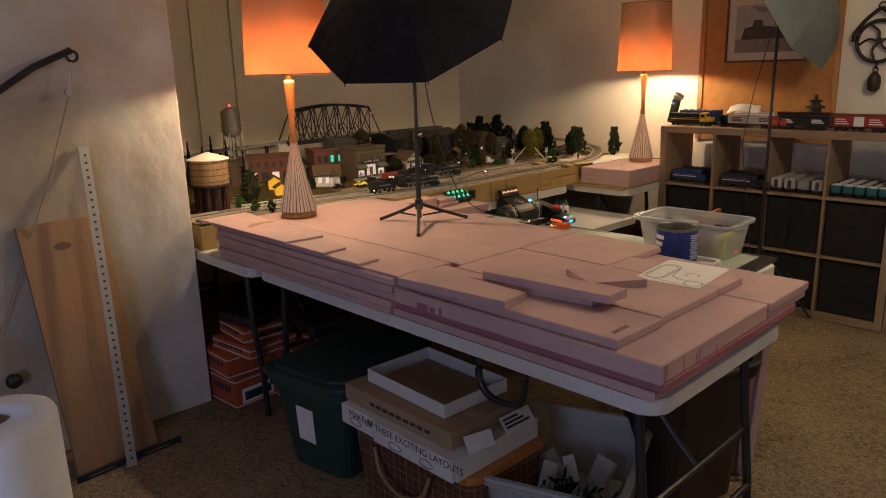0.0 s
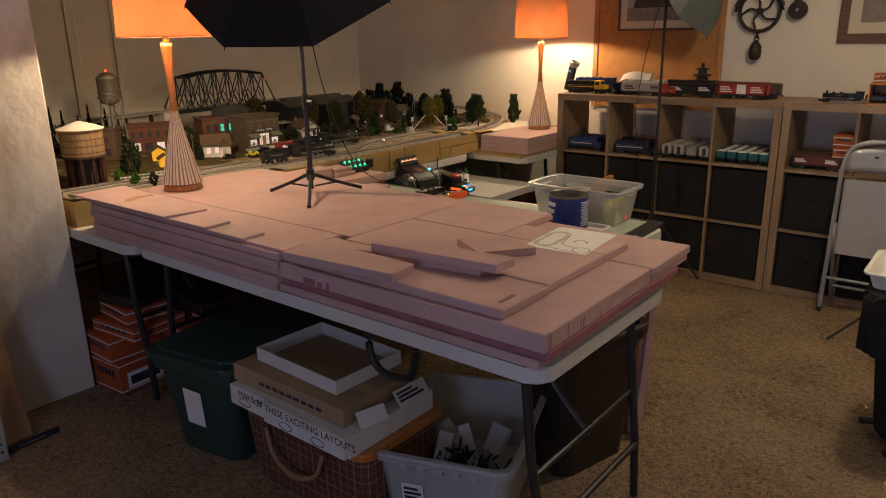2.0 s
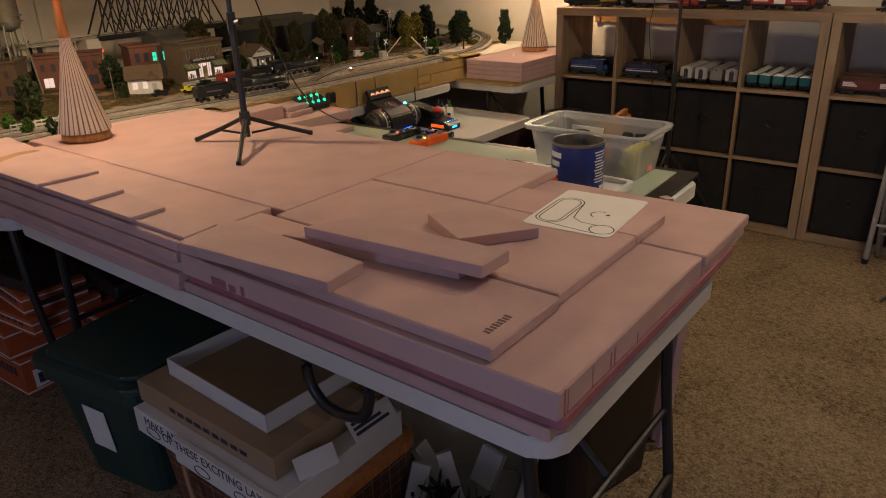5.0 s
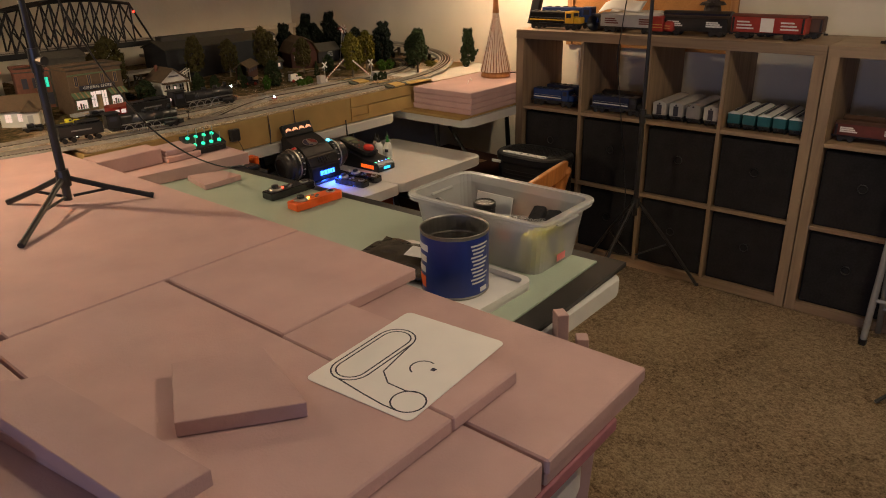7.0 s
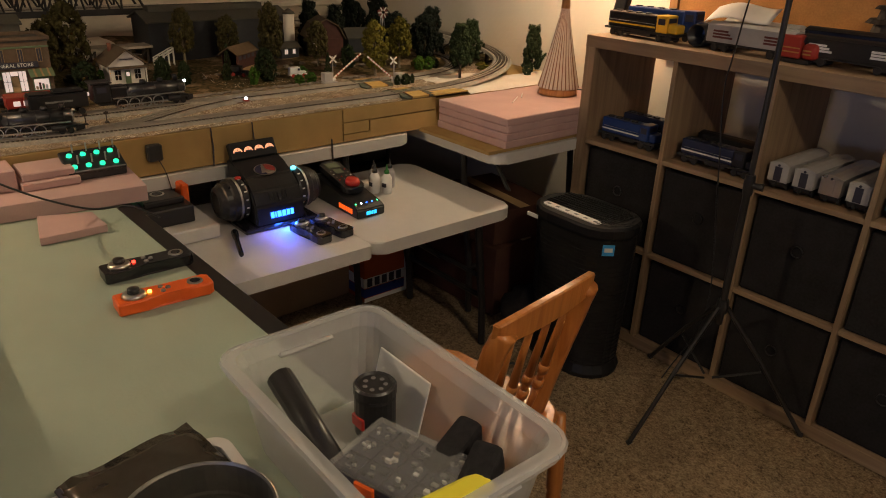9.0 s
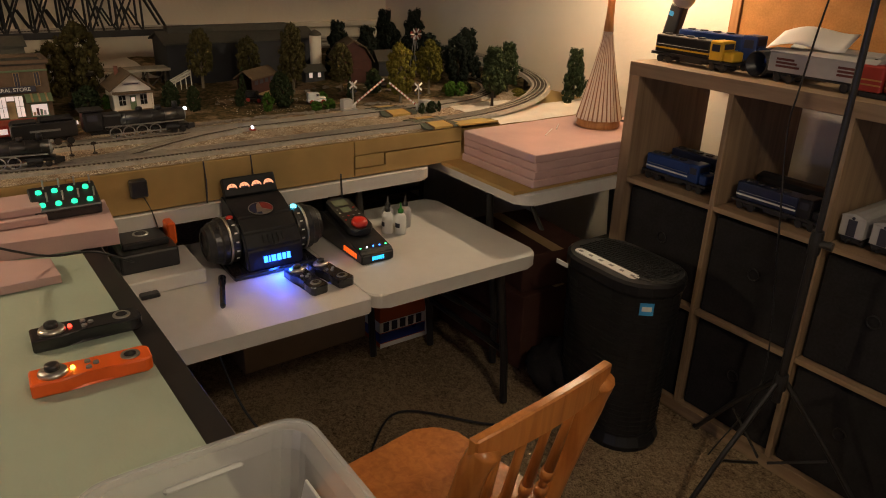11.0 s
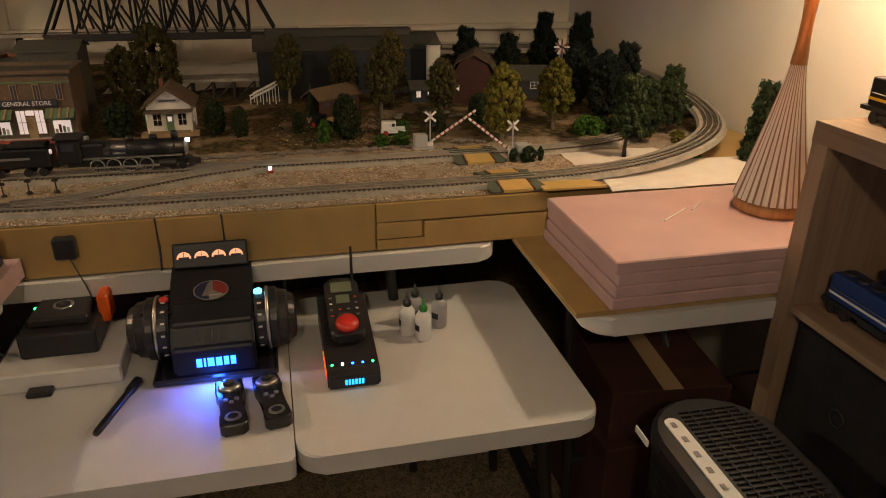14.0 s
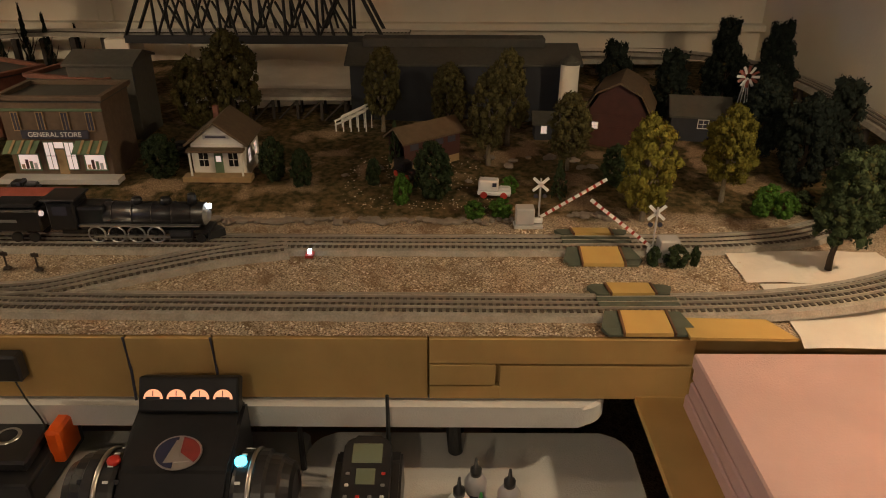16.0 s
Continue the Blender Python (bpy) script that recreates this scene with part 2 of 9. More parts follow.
def cyl(bm, p0, p1, r0, r1=None, seg=12, caps=True):
    p0, p1 = Vector(p0), Vector(p1)
    r1 = r0 if r1 is None else r1
    d = p1 - p0
    q = d.to_track_quat("Z", "Y").to_matrix()
    rings = []
    for p, r in ((p0, r0), (p1, r1)):
        rings.append([bm.verts.new(p + q @ Vector((r * math.cos(6.28318 * i / seg), r * math.sin(6.28318 * i / seg), 0))) for i in range(seg)])
    for i in range(seg):
        bm.faces.new((rings[0][i], rings[0][(i + 1) % seg], rings[1][(i + 1) % seg], rings[1][i]))
    if caps:
        bm.faces.new(rings[0][::-1])
        bm.faces.new(rings[1])
    return bm


def ncyl(p0, p1, r0, r1=None, seg=12, caps=True):
    return cyl(bmesh.new(), p0, p1, r0, r1, seg, caps)


def lathe(bm, prof, seg=20, at=(0, 0, 0), closed=True):
    rings = []
    for r, z in prof:
        rings.append([bm.verts.new((at[0] + r * math.cos(6.28318 * i / seg), at[1] + r * math.sin(6.28318 * i / seg), at[2] + z)) for i in range(seg)])
    for a, b in zip(rings, rings[1:]):
        for i in range(seg):
            bm.faces.new((a[i], a[(i + 1) % seg], b[(i + 1) % seg], b[i]))
    if closed:
        bm.faces.new(rings[0][::-1])
        bm.faces.new(rings[-1])
    return bm


def prism(bm, pts, z0, z1, bev=0.0):
    lo = [bm.verts.new((x, y, z0)) for x, y in pts]
    hi = [bm.verts.new((x, y, z1)) for x, y in pts]
    n = len(pts)
    bm.faces.new(lo[::-1])
    bm.faces.new(hi)
    for i in range(n):
        bm.faces.new((lo[i], lo[(i + 1) % n], hi[(i + 1) % n], hi[i]))
    if bev:
        es = list({e for v in lo + hi for e in v.link_edges})
        bmesh.ops.bevel(bm, geom=es, offset=bev, segments=1, affect="EDGES")
    return bm


def tube(bm, pts, r, seg=8):
    pts = [Vector(p) for p in pts]
    rings = []
    for k, p in enumerate(pts):
        d = (pts[min(k + 1, len(pts) - 1)] - pts[max(k - 1, 0)]).normalized()
        q = d.to_track_quat("Z", "Y").to_matrix()
        rings.append([bm.verts.new(p + q @ Vector((r * math.cos(6.28318 * i / seg), r * math.sin(6.28318 * i / seg), 0))) for i in range(seg)])
    for a, b in zip(rings, rings[1:]):
        for i in range(seg):
            bm.faces.new((a[i], a[(i + 1) % seg], b[(i + 1) % seg], b[i]))
    bm.faces.new(rings[0][::-1])
    bm.faces.new(rings[-1])
    return bm


def arc(cx, cy, r, a0, a1, n):
    return [(cx + r * math.cos(radians(a0 + (a1 - a0) * i / n)), cy + r * math.sin(radians(a0 + (a1 - a0) * i / n))) for i in range(n + 1)]


def rounded(x0, y0, x1, y1, r, n=5):
    return arc(x1 - r, y1 - r, r, 0, 90, n) + arc(x0 + r, y1 - r, r, 90, 180, n) + arc(x0 + r, y0 + r, r, 180, 270, n) + arc(x1 - r, y0 + r, r, 270, 360, n)


def curve_pts(keys, n=8):
    """Smooth line through keys (Catmull-Rom)."""
    ks = [Vector(k) for k in keys]
    ks = [2 * ks[0] - ks[1]] + ks + [2 * ks[-1] - ks[-2]]
    out = []
    for i in range(1, len(ks) - 2):
        p0, p1, p2, p3 = ks[i - 1:i + 3]
        for j in range(n):
            t = j / n
            out.append(0.5 * (2 * p1 + (p2 - p0) * t + (2 * p0 - 5 * p1 + 4 * p2 - p3) * t * t + (3 * p1 - p0 - 3 * p2 + p3) * t ** 3))
    out.append(ks[-2])
    return out


def words(name, text, size, material, parent, m, depth=0.0006, label="", align="CENTER"):
    """Raised lettering as a mesh."""
    c = bpy.data.curves.new(name, "FONT")
    c.body, c.size, c.extrude, c.align_x, c.align_y = text, size, depth, align, "CENTER"
    tmp = bpy.data.objects.new(name, c)
    me = bpy.data.meshes.new_from_object(tmp)
    bpy.data.objects.remove(tmp)
    bpy.data.curves.remove(c)
    me.materials.clear()
    me.materials.append(MATS[material])
    ob = new(name, me)
    ob.parent = parent
    ob.matrix_basis = m
    if label:
        ob["label"] = label
    return ob

# ---------- room ----------
XW, YN, YS, XE, HC = -3.78, 4.39, -2.1, 2.7, 2.4
XP, YP = -2.003, 0.838
bm = bmesh.new()
nx, ny = 80, 90
grid = [[bm.verts.new((XW - 0.1 + (XE - XW + 0.2) * i / nx, YS - 0.1 + (YN - YS + 0.2) * j / ny, 0.004 * noise.noise((i * 0.21, j * 0.23, 3.1)) - 0.003)) for j in range(ny + 1)] for i in range(nx + 1)]
for i in range(nx):
    for j in range(ny):
        bm.faces.new((grid[i][j], grid[i + 1][j], grid[i + 1][j + 1], grid[i][j + 1]))
solo("floor", bm, "carpet", pose(0, 0, 0), "beige and brown mottled cut-pile carpet", "carpet", kind="structure", smooth=True)
solo("ceiling", nbox(XW - 0.1, YS - 0.1, HC, XE + 0.1, YN + 0.1, HC + 0.1), "ceiling_paint", pose(0, 0, 0), "plain white painted ceiling", "ceiling", kind="structure")
solo("wall_west", nbox(XW - 0.12, YS, 0, XW, YN, HC), "wall_paint", pose(0, 0, 0), "cream painted wall behind the model railway", "wall", kind="structure")
solo("wall_north", nbox(XW - 0.12, YN, 0, XE + 0.12, YN + 0.12, HC), "wall_paint", pose(0, 0, 0), "cream painted wall behind the cube shelves", "wall", kind="structure")
solo("wall_east", nbox(XE, YS, 0, XE + 0.12, YN, HC), "wall_paint", pose(0, 0, 0), "plain cream painted wall", "wall", kind="structure")
# unseen wall; the opening is made up to hold the cool fill
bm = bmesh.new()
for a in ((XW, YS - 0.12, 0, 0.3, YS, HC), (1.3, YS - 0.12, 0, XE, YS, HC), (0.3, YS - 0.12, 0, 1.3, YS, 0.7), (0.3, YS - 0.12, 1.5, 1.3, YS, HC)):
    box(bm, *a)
solo("wall_south", bm, "wall_paint", pose(0, 0, 0), "unseen plain cream wall with an opening added for the cool fill", "wall", kind="structure")
# partition whose end hides the railway's near corner
bm = nbox(XP - 0.22, YS, 0, XP, YP, HC, 0.006, 2)
solo("wall_partition", bm, "plaster", pose(0, 0, 0), "off-white plastered partition wall with scuffs and rough patches", "wall", kind="structure")


# ---------- folding tables ----------
def folding_table(x0, y0, x1, y1, h, label, legs=True, seam=None, along="x", group="", inset=0.26):
    cx, cy = (x0 + x1) / 2, (y0 + y1) / 2
    t = thing("folding_table", cx, cy, 0, 0, label, "table", group)
    a, b = (x1 - x0) / 2, (y1 - y0) / 2
    bm = bmesh.new()
    if seam is None:
        prism(bm, rounded(-a, -b, a, b, 0.05), h - 0.042, h, 0.005)
    else:
        prism(bm, rounded(-a, -b, a, seam - cy - 0.001, 0.012), h - 0.042, h, 0.003)
        prism(bm, rounded(-a, seam - cy + 0.001, a, b, 0.05), h - 0.042, h, 0.004)
    part("tabletop", bm, "table_plastic", t, "off-white moulded plastic top with rounded corners")
    if not legs:
        return t
    for s in (-1, 1):
        if along == "x":
            px, q = s * (a - inset), b - 0.07
            P = lambda u, v, z: (px + s * v, u, z)
        else:
            px, q = s * (b - inset), a - 0.07
            P = lambda u, v, z: (u, px + s * v, z)
        for u in (-q, q):
            k = 0.10 if u < 0 else 0.10
            part("leg", tube(bmesh.new(), [P(u, 0, h - 0.045), P(u, 0.02, h * 0.6), P(u * 0.96, 0.05, h * 0.3), P(u * 0.96, 0.06, 0.004)], 0.0135, 10), "black_metal", t)
        part("crossbar", tube(bmesh.new(), [P(-q * 0.96, 0.055, 0.2), P(q * 0.96, 0.055, 0.2)], 0.011, 8), "black_metal", t)
        part("brace", tube(bmesh.new(), curve_pts([P(0, 0.03, h * 0.5), P(0, -0.06, h * 0.62), P(0, -0.2, h - 0.12), P(0, -0.3, h - 0.05)], 5), 0.009, 8), "black_metal", t)
        part("brace_bar", tube(bmesh.new(), [P(-q, 0.025, h * 0.52), P(q, 0.025, h * 0.52)], 0.009, 8), "black_metal", t)
    return t


ft = folding_table(-1.54, 0.885, 0.305, 1.645, 0.737, "off-white plastic folding table loaded with pink foam boards", group="folding tables", inset=0.09)
part("carry_handle", tube(bmesh.new(), curve_pts([(-0.325 + 0.6175, 0.94 - 1.265, 0.695), (-0.322 + 0.6175, 0.94 - 1.265, 0.60), (-0.285 + 0.6175, 0.94 - 1.265, 0.552), (-0.225 + 0.6175, 0.94 - 1.265, 0.545), (-0.165 + 0.6175, 0.94 - 1.265, 0.565), (-0.143 + 0.6175, 0.94 - 1.265, 0.62), (-0.141 + 0.6175, 0.94 - 1.265, 0.695)], 6), 0.012, 10), "black_plastic", ft, "black moulded carrying handle", True)
folding_table(-1.80, 1.66, 0.03, 2.312, 0.737, "off-white plastic folding table under a green topped board", group="folding tables")
folding_table(-1.90, 2.285, -1.288, 3.48, 0.58, "low off-white plastic folding table holding train controllers", seam=2.89, along="y", group="folding tables", inset=0.10)
folding_table(-2.54, 1.6, -1.782, 3.41, 0.737, "white plastic folding table carrying the model railway", along="y", group="folding tables")
folding_table(-3.36, 1.6, -2.58, 3.41, 0.737, "white plastic folding table carrying the model railway", along="y", group="folding tables")
folding_table(-3.21, 3.485, -1.388, 4.245, 0.735, "white plastic folding table in the corner of the room", group="folding tables")

folding_table(-3.37, 0.86, -1.548, 1.59, 0.737, "off-white plastic folding table holding foam and the railway corner", group="folding tables", inset=0.17)
# green topped board on the second table
t = thing("green_topped_board", -0.9, 1.982, 0.738, 1.6, "pale green hardboard sheet with a black border lying on a table", "board")
part("backing", nbox(-0.9, -0.33, 0, 0.92, 0.342, 0.014, 0.002), "black_edge", t, "black border board")
part("surface", nbox(-0.85, -0.32, 0.014, 0.862, 0.295, 0.018), "green_board", t, "pale green painted face")

# ---------- pink foam boards ----------
def foam(x0, y0, x1, y1, z0, z1, label="pink rigid foam insulation board in a stack", rz=0, tilt=(0, 0), bow=0.0, pts=None, mt="foam"):
    cx, cy = (x0 + x1) / 2, (y0 + y1) / 2
    bm = bmesh.new()
    if pts:
        prism(bm, [(x - cx, y - cy) for x, y in pts], 0, z1 - z0, 0.0012)
    else:
        box(bm, x0 - cx, y0 - cy, 0, x1 - cx, y1 - cy, z1 - z0, 0.003)
    return solo("foam_board", bm, mt, pose(cx, cy, z0, tilt[0], tilt[1], rz), label, "foam board", "pink foam boards")


mat("ink_brown", (0.16, 0.09, 0.08), 0.8, scale=200, var=0.4)
STACK = "pink rigid foam insulation board in a stack on the folding table"
foam(-0.66, 0.885, 0.295, 1.645, 0.7385, 0.7635, STACK)
foam(-0.645, 0.892, 0.315, 1.70, 0.7640, 0.7885, "dark maroon foam board low in the stack", mt="foam_edge_dark")
edge = foam(-0.64, 0.878, 0.313, 1.482, 0.7890, 0.8395, "thick pink foam insulation board with scored edges at the table's end")
foam(-0.64, 1.488, 0.318, 1.787, 0.8140, 0.8395, STACK)
foam(-0.64, 1.491, 0.312, 1.782, 0.7890, 0.8135, STACK)
foam(-1.825, 0.874, -0.665, 1.645, 0.7385, 0.7635, STACK)
foam(-1.835, 0.868, -0.65, 1.70, 0.7640, 0.7885, STACK)
foam(-1.845, 0.881, -0.645, 1.82, 0.7890, 0.8140, STACK)
foam(-1.852, 0.872, -0.648, 1.82, 0.8145, 0.8395, STACK)
foam(-1.975, 1.152, -0.597, 1.815, 0.8400, 0.8655, "large flat pink foam board carrying a lamp and a light stand")
foam(-0.594, 1.462, -0.215, 1.815, 0.8400, 0.8655, "flat pink foam board beside others of equal height")
foam(-0.594, 1.118, 0.178, 1.455, 0.8400, 0.8655, "flat pink foam board with a printed track plan on it")
foam(-0.211, 1.4565, 0.178, 1.617, 0.8400, 0.8655, "flat pink foam board with a printed track plan on it")
foam(-1.85, 0.878, -0.645, 1.148, 0.8400, 0.8655, STACK)
stamp = foam(-0.64, 0.893, 0.185, 1.112, 0.8400, 0.8655, "pink foam board with dark stamped lettering near its corner")
foam(-0.62, 0.84, -0.17, 1.0, 0.8660, 0.8905, "short pink foam offcut lying on other boards", pts=[(-0.582, 0.846), (-0.168, 0.884), (-0.18, 0.99), (-0.60, 1.0)])
for k, q in enumerate(([(-1.86, 0.885), (-0.633, 0.892), (-0.640, 0.985), (-1.86, 1.03)], [(-1.87, 0.876), (-0.834, 0.883), (-0.832, 0.975), (-1.86, 1.025)],
                       [(-1.885, 0.868), (-1.03, 0.876), (-1.034, 0.984), (-1.865, 1.035)], [(-1.935, 0.853), (-1.258, 0.861), (-1.236, 1.024), (-1.935, 1.074)])):
    foam(-1.87, 0.82, -0.64, 1.0, 0.8660 + 0.0085 * k, 0.8743 + 0.0085 * k, ("thin pink foam sheet in a stepped stack", "narrow pink foam offcut topping a stepped stack")[k == 3], pts=q)
# water stain on the topmost sheet
mat("foam_stain", (0.36, 0.24, 0.12), 0.8, scale=60, var=0.3, spec=0.2)
solo("stain", prism(bmesh.new(), [(0.0, -0.09), (-0.03, -0.062), (-0.045, -0.01), (-0.03, 0.04), (0.0, 0.044), (-0.004, -0.022), (0.028, -0.086)], 0, 0.0004), "foam_stain", pose(-1.628, 1.0, 0.8999), "tan water stain on a pink foam sheet", "stain")
# loose strips on top
foam(-0.44, 1.0, 0.0, 1.14, 0.8660, 0.8860, "narrow pink foam strip under another strip", pts=[(-0.436, 1.006), (-0.007, 1.067), (-0.007, 1.138), (-0.41, 1.09)])
foam(-0.38, 1.02, 0.053, 1.15, 0.8862, 0.9112, "narrow pink foam strip with a slanted end", pts=[(-0.379, 1.02), (0.052, 1.06), (0.053, 1.15), (-0.33, 1.118)])
foam(-0.207, 1.23, 0.041, 1.40, 0.8660, 0.8905, "angular pink foam offcut lying loose", pts=[(-0.095, 1.185), (0.012, 1.33), (-0.165, 1.388), (-0.242, 1.268)])
# far pile beside the controllers
foam(-1.785, 1.83, -1.55, 2.38, 0.7570, 0.8000, "pink foam slab under smaller offcuts and a switch box", pts=[(-1.785, 1.83), (-1.60, 1.835), (-1.55, 2.345), (-1.782, 2.36)])
foam(-1.784, 2.075, -1.655, 2.213, 0.8005, 0.8220, "pink foam offcut on a larger slab")
foam(-1.784, 2.08, -1.67, 2.205, 0.8225, 0.8430, "pink foam offcut on a larger slab")
foam(-1.785, 1.835, -1.68, 2.07, 0.8005, 0.8560, "thick pink foam block with faint stamped marks")
foam(-1.59, 2.10, -1.43, 2.24, 0.7570, 0.7760, "small loose pink foam scrap", pts=[(-1.54, 2.075), (-1.387, 2.048), (-1.39, 2.195), (-1.495, 2.19)])
# stack under the far lamp
t_board = solo("backing_board", nbox(-0.198, -0.38, 0, 0.198, 0.38, 0.012, 0.001), "ochre_board", pose(-1.60, 3.832, 0.7365), "tan hardboard sheet under a stack of pink foam", "board")
for k in range(4):
    foam(-1.772 + 0.004 * (k % 2), 3.522 + 0.003 * ((k * 7) % 3), -1.393, 4.205, 0.7495 + 0.027 * k, 0.7760 + 0.027 * k, "square pink foam board in a stack under a table lamp")
# knife cuts and ink on the edges
for y, w, h in ((0.895, 0.004, 0.05), (0.906, 0.0025, 0.046), (0.986, 0.003, 0.044), (1.052, 0.004, 0.034), (1.066, 0.005, 0.038), (1.16, 0.0025, 0.02)):
    part("knife_cut", nbox(0.4763, y - 1.18, 0.003, 0.4772, y - 1.18 + w, 0.003 + h * 0.92), "foam_edge_dark", edge, "dark knife cut")
for x, w, h in ((-0.53, 0.05, 0.02), (-0.47, 0.022, 0.016), (-0.43, 0.012, 0.022)):
    part("rub_mark", nbox(x + 0.1635, -0.3028, 0.004, x + 0.1635 + w, -0.3016, 0.004 + h), "foam_edge_dark", edge, "dark maroon rub mark")
for k in range(8):
    part("ink_bar", nbox(0.370 - 0.002 * (k % 2), -0.072 + 0.0092 * k, 0.0255, 0.383, -0.0662 + 0.0092 * k, 0.0259), "ink_brown", stamp, "faded brown stamped bar")
solo("wooden_stick", ncyl((0, -0.055, 0), (0, 0.055, 0), 0.0016, 0.0016, 6), "paper", pose(-1.60, 3.765, 0.8594, 0, 0, 35), "thin pale wooden stick lying on pink foam", "stick")


def leaning(p0, p1, w, d, label):
    """Foam strip standing on the floor and leaning against a table edge."""
    a, b = Vector(p0), Vector(p1)
    q = (b - a).to_track_quat("Z", "Y").to_matrix().to_4x4()
    solo("foam_strip", nbox(-w / 2, -d / 2, 0, w / 2, d / 2, (b - a).length, 0.0015), "foam", Matrix.Translation(a) @ q, label, "foam strip", "leaning foam strips")


leaning((0.09, 1.93, 0.006), (0.052, 1.962, 0.785), 0.024, 0.036, "pink foam strip leaning on the green topped table")
leaning((0.10, 1.985, 0.006), (0.066, 2.034, 0.70), 0.026, 0.036, "pink foam strip leaning between the tables")
leaning((0.125, 1.905, 0.006), (0.15, 1.948, 0.69), 0.022, 0.03, "pink foam strip leaning between the tables")

# ---------- cube shelving ----------
def cube_shelf(x0, label):
    t = thing("cube_shelf", x0, 3.9, 0, 0, label, "shelf", "cube shelves")
    W, H, D, T, I = 1.435, 1.12, 0.385, 0.042, 0.016
    for x in (0, W - T):
        part("side_panel", nbox(x, 0, 0, x + T, D, H - T, 0.001), "shelf_oak_v", t)
    part("top_panel", nbox(-0.001, -0.001, H - T, W + 0.001, D, H, 0.001), "shelf_oak", t)
    part("base_panel", nbox(T, 0.002, 0, W - T, D, T, 0.001), "shelf_oak", t)
    cw, ch = (W - 2 * T - 3 * I) / 4, (H - 2 * T - 2 * I) / 3
    for k in range(1, 4):
        x = T + k * cw + (k - 1) * I
        part("divider", nbox(x, 0.003, T, x + I, D, H - T, 0.0008), "shelf_oak_v", t)
    for r in range(1, 3):
        z = T + r * ch + (r - 1) * I
        for k in range(4):
            x = T + k * (cw + I)
            part("shelf_board", nbox(x + 0.0005, 0.004, z, x + cw - 0.0005, D, z + I, 0.0008), "shelf_oak", t)
    bins = []
    for r in range(2):
        for k in range(4):
            x, z = T + k * (cw + I), T + r * (ch + I)
            b = thing("fabric_bin", x0 + x + cw / 2, 3.92 + 0.006 * ((k + r) % 2), z + 0.0005, 0, "black fabric storage cube in a shelf cell", "storage bin", "fabric bins")
            bm = nbox(-cw / 2 + 0.006, 0, 0, cw / 2 - 0.006, 0.34, ch - 0.012 - 0.004 * ((k * 3 + r) % 3), 0.008, 2)
            part("body", bm, "black_cloth", b)
            part("pull_ring", tube(bmesh.new(), [(0.018 * math.cos(a * 0.5236), -0.004, ch * 0.55 + 0.018 * math.sin(a * 0.5236)) for a in range(13)], 0.0022, 6), "black_metal", b)
    return t, cw, ch, T, I


shelf_a, CW, CH, ST, SI = cube_shelf(-1.392, "oak-effect cube shelf with black fabric bins and model trains")
cube_shelf(0.048, "second oak-effect cube shelf standing beside the first")
SHELF_Z = ST + 2 * (CH + SI)     # floor of the open top row
SHELF_TOP = 1.12


# ---------- lamps ----------
def table_lamp(at, label, size=1.0):
    t = thing("table_lamp", at[0], at[1], at[2], 0, label, "lamp", "table lamps")
    t.scale = (size, size, size)
    part("base", lathe(bmesh.new(), [(0.074, 0), (0.078, 0.004), (0.076, 0.022), (0.068, 0.03)], 28), "lamp_wood", t, "round dark wooden foot", True)
    # ribbed ceramic cone
    bm = bmesh.new()
    seg, rows = 96, 8
    rings = []
    for j in range(rows + 1):
        u = j / rows
        r = 0.064 * (1 - u) ** 1.15 + 0.0155
        rings.append([bm.verts.new((r * (1 + 0.05 * (i % 2)) * math.cos(6.28318 * i / seg), r * (1 + 0.05 * (i % 2)) * math.sin(6.28318 * i / seg), 0.03 + 0.30 * u)) for i in range(seg)])
    for a, b in zip(rings, rings[1:]):
        for i in range(seg):
            bm.faces.new((a[i], a[(i + 1) % seg], b[(i + 1) % seg], b[i]))
    bm.faces.new(rings[-1])
    part("ribbed_cone", bm, "ribbed", t, "vertically fluted cream and brown ceramic cone")
    part("neck", lathe(bmesh.new(), [(0.0175, 0.33), (0.0135, 0.38), (0.0125, 0.42), (0.016, 0.50), (0.0225, 0.585), (0.0225, 0.60), (0.01, 0.602)], 24), "lamp_wood", t, "turned teak neck", True)
    part("socket", lathe(bmesh.new(), [(0.012, 0.602), (0.012, 0.625), (0.016, 0.63), (0.016, 0.646)], 16), "brass", t, "brass bulb socket", True)
    bm = bmesh.new()
    prof = [(0.182, 0.625), (0.165, 1.07)]
    lathe(bm, [(r, z) for r, z in prof] + [(r - 0.0015, z) for r, z in prof[::-1]], 40, closed=False)
    sh = part("shade", bm, "shade_orange", t, "orange fabric drum shade, lit from inside", True)
    for z, r in ((0.625, 0.1825), (1.07, 0.1655)):
        part("shade_trim", tube(bmesh.new(), [(r * math.cos(a * 0.15708), r * math.sin(a * 0.15708), z) for a in range(41)], 0.0025, 6), "shade_trim", sh)
    part("bulb", lathe(bmesh.new(), [(0.0165, 0.636), (0.0175, 0.64), (0.0165, 0.646)], 16), "white_paint", t, "bulb collar", True)
    part("harp", tube(bmesh.new(), curve_pts([(-0.015, 0, 0.64), (-0.06, 0, 0.75), (-0.055, 0, 0.9), (0, 0, 1.0), (0.055, 0, 0.9), (0.06, 0, 0.75), (0.015, 0, 0.64)], 6), 0.0015, 6), "brass", t)
    return t


mat("brass", (0.55, 0.38, 0.14), 0.35, 0.9, scale=30, var=0.1)
mat("shade_trim", (0.35, 0.13, 0.05), 0.8, scale=30, var=0.1)
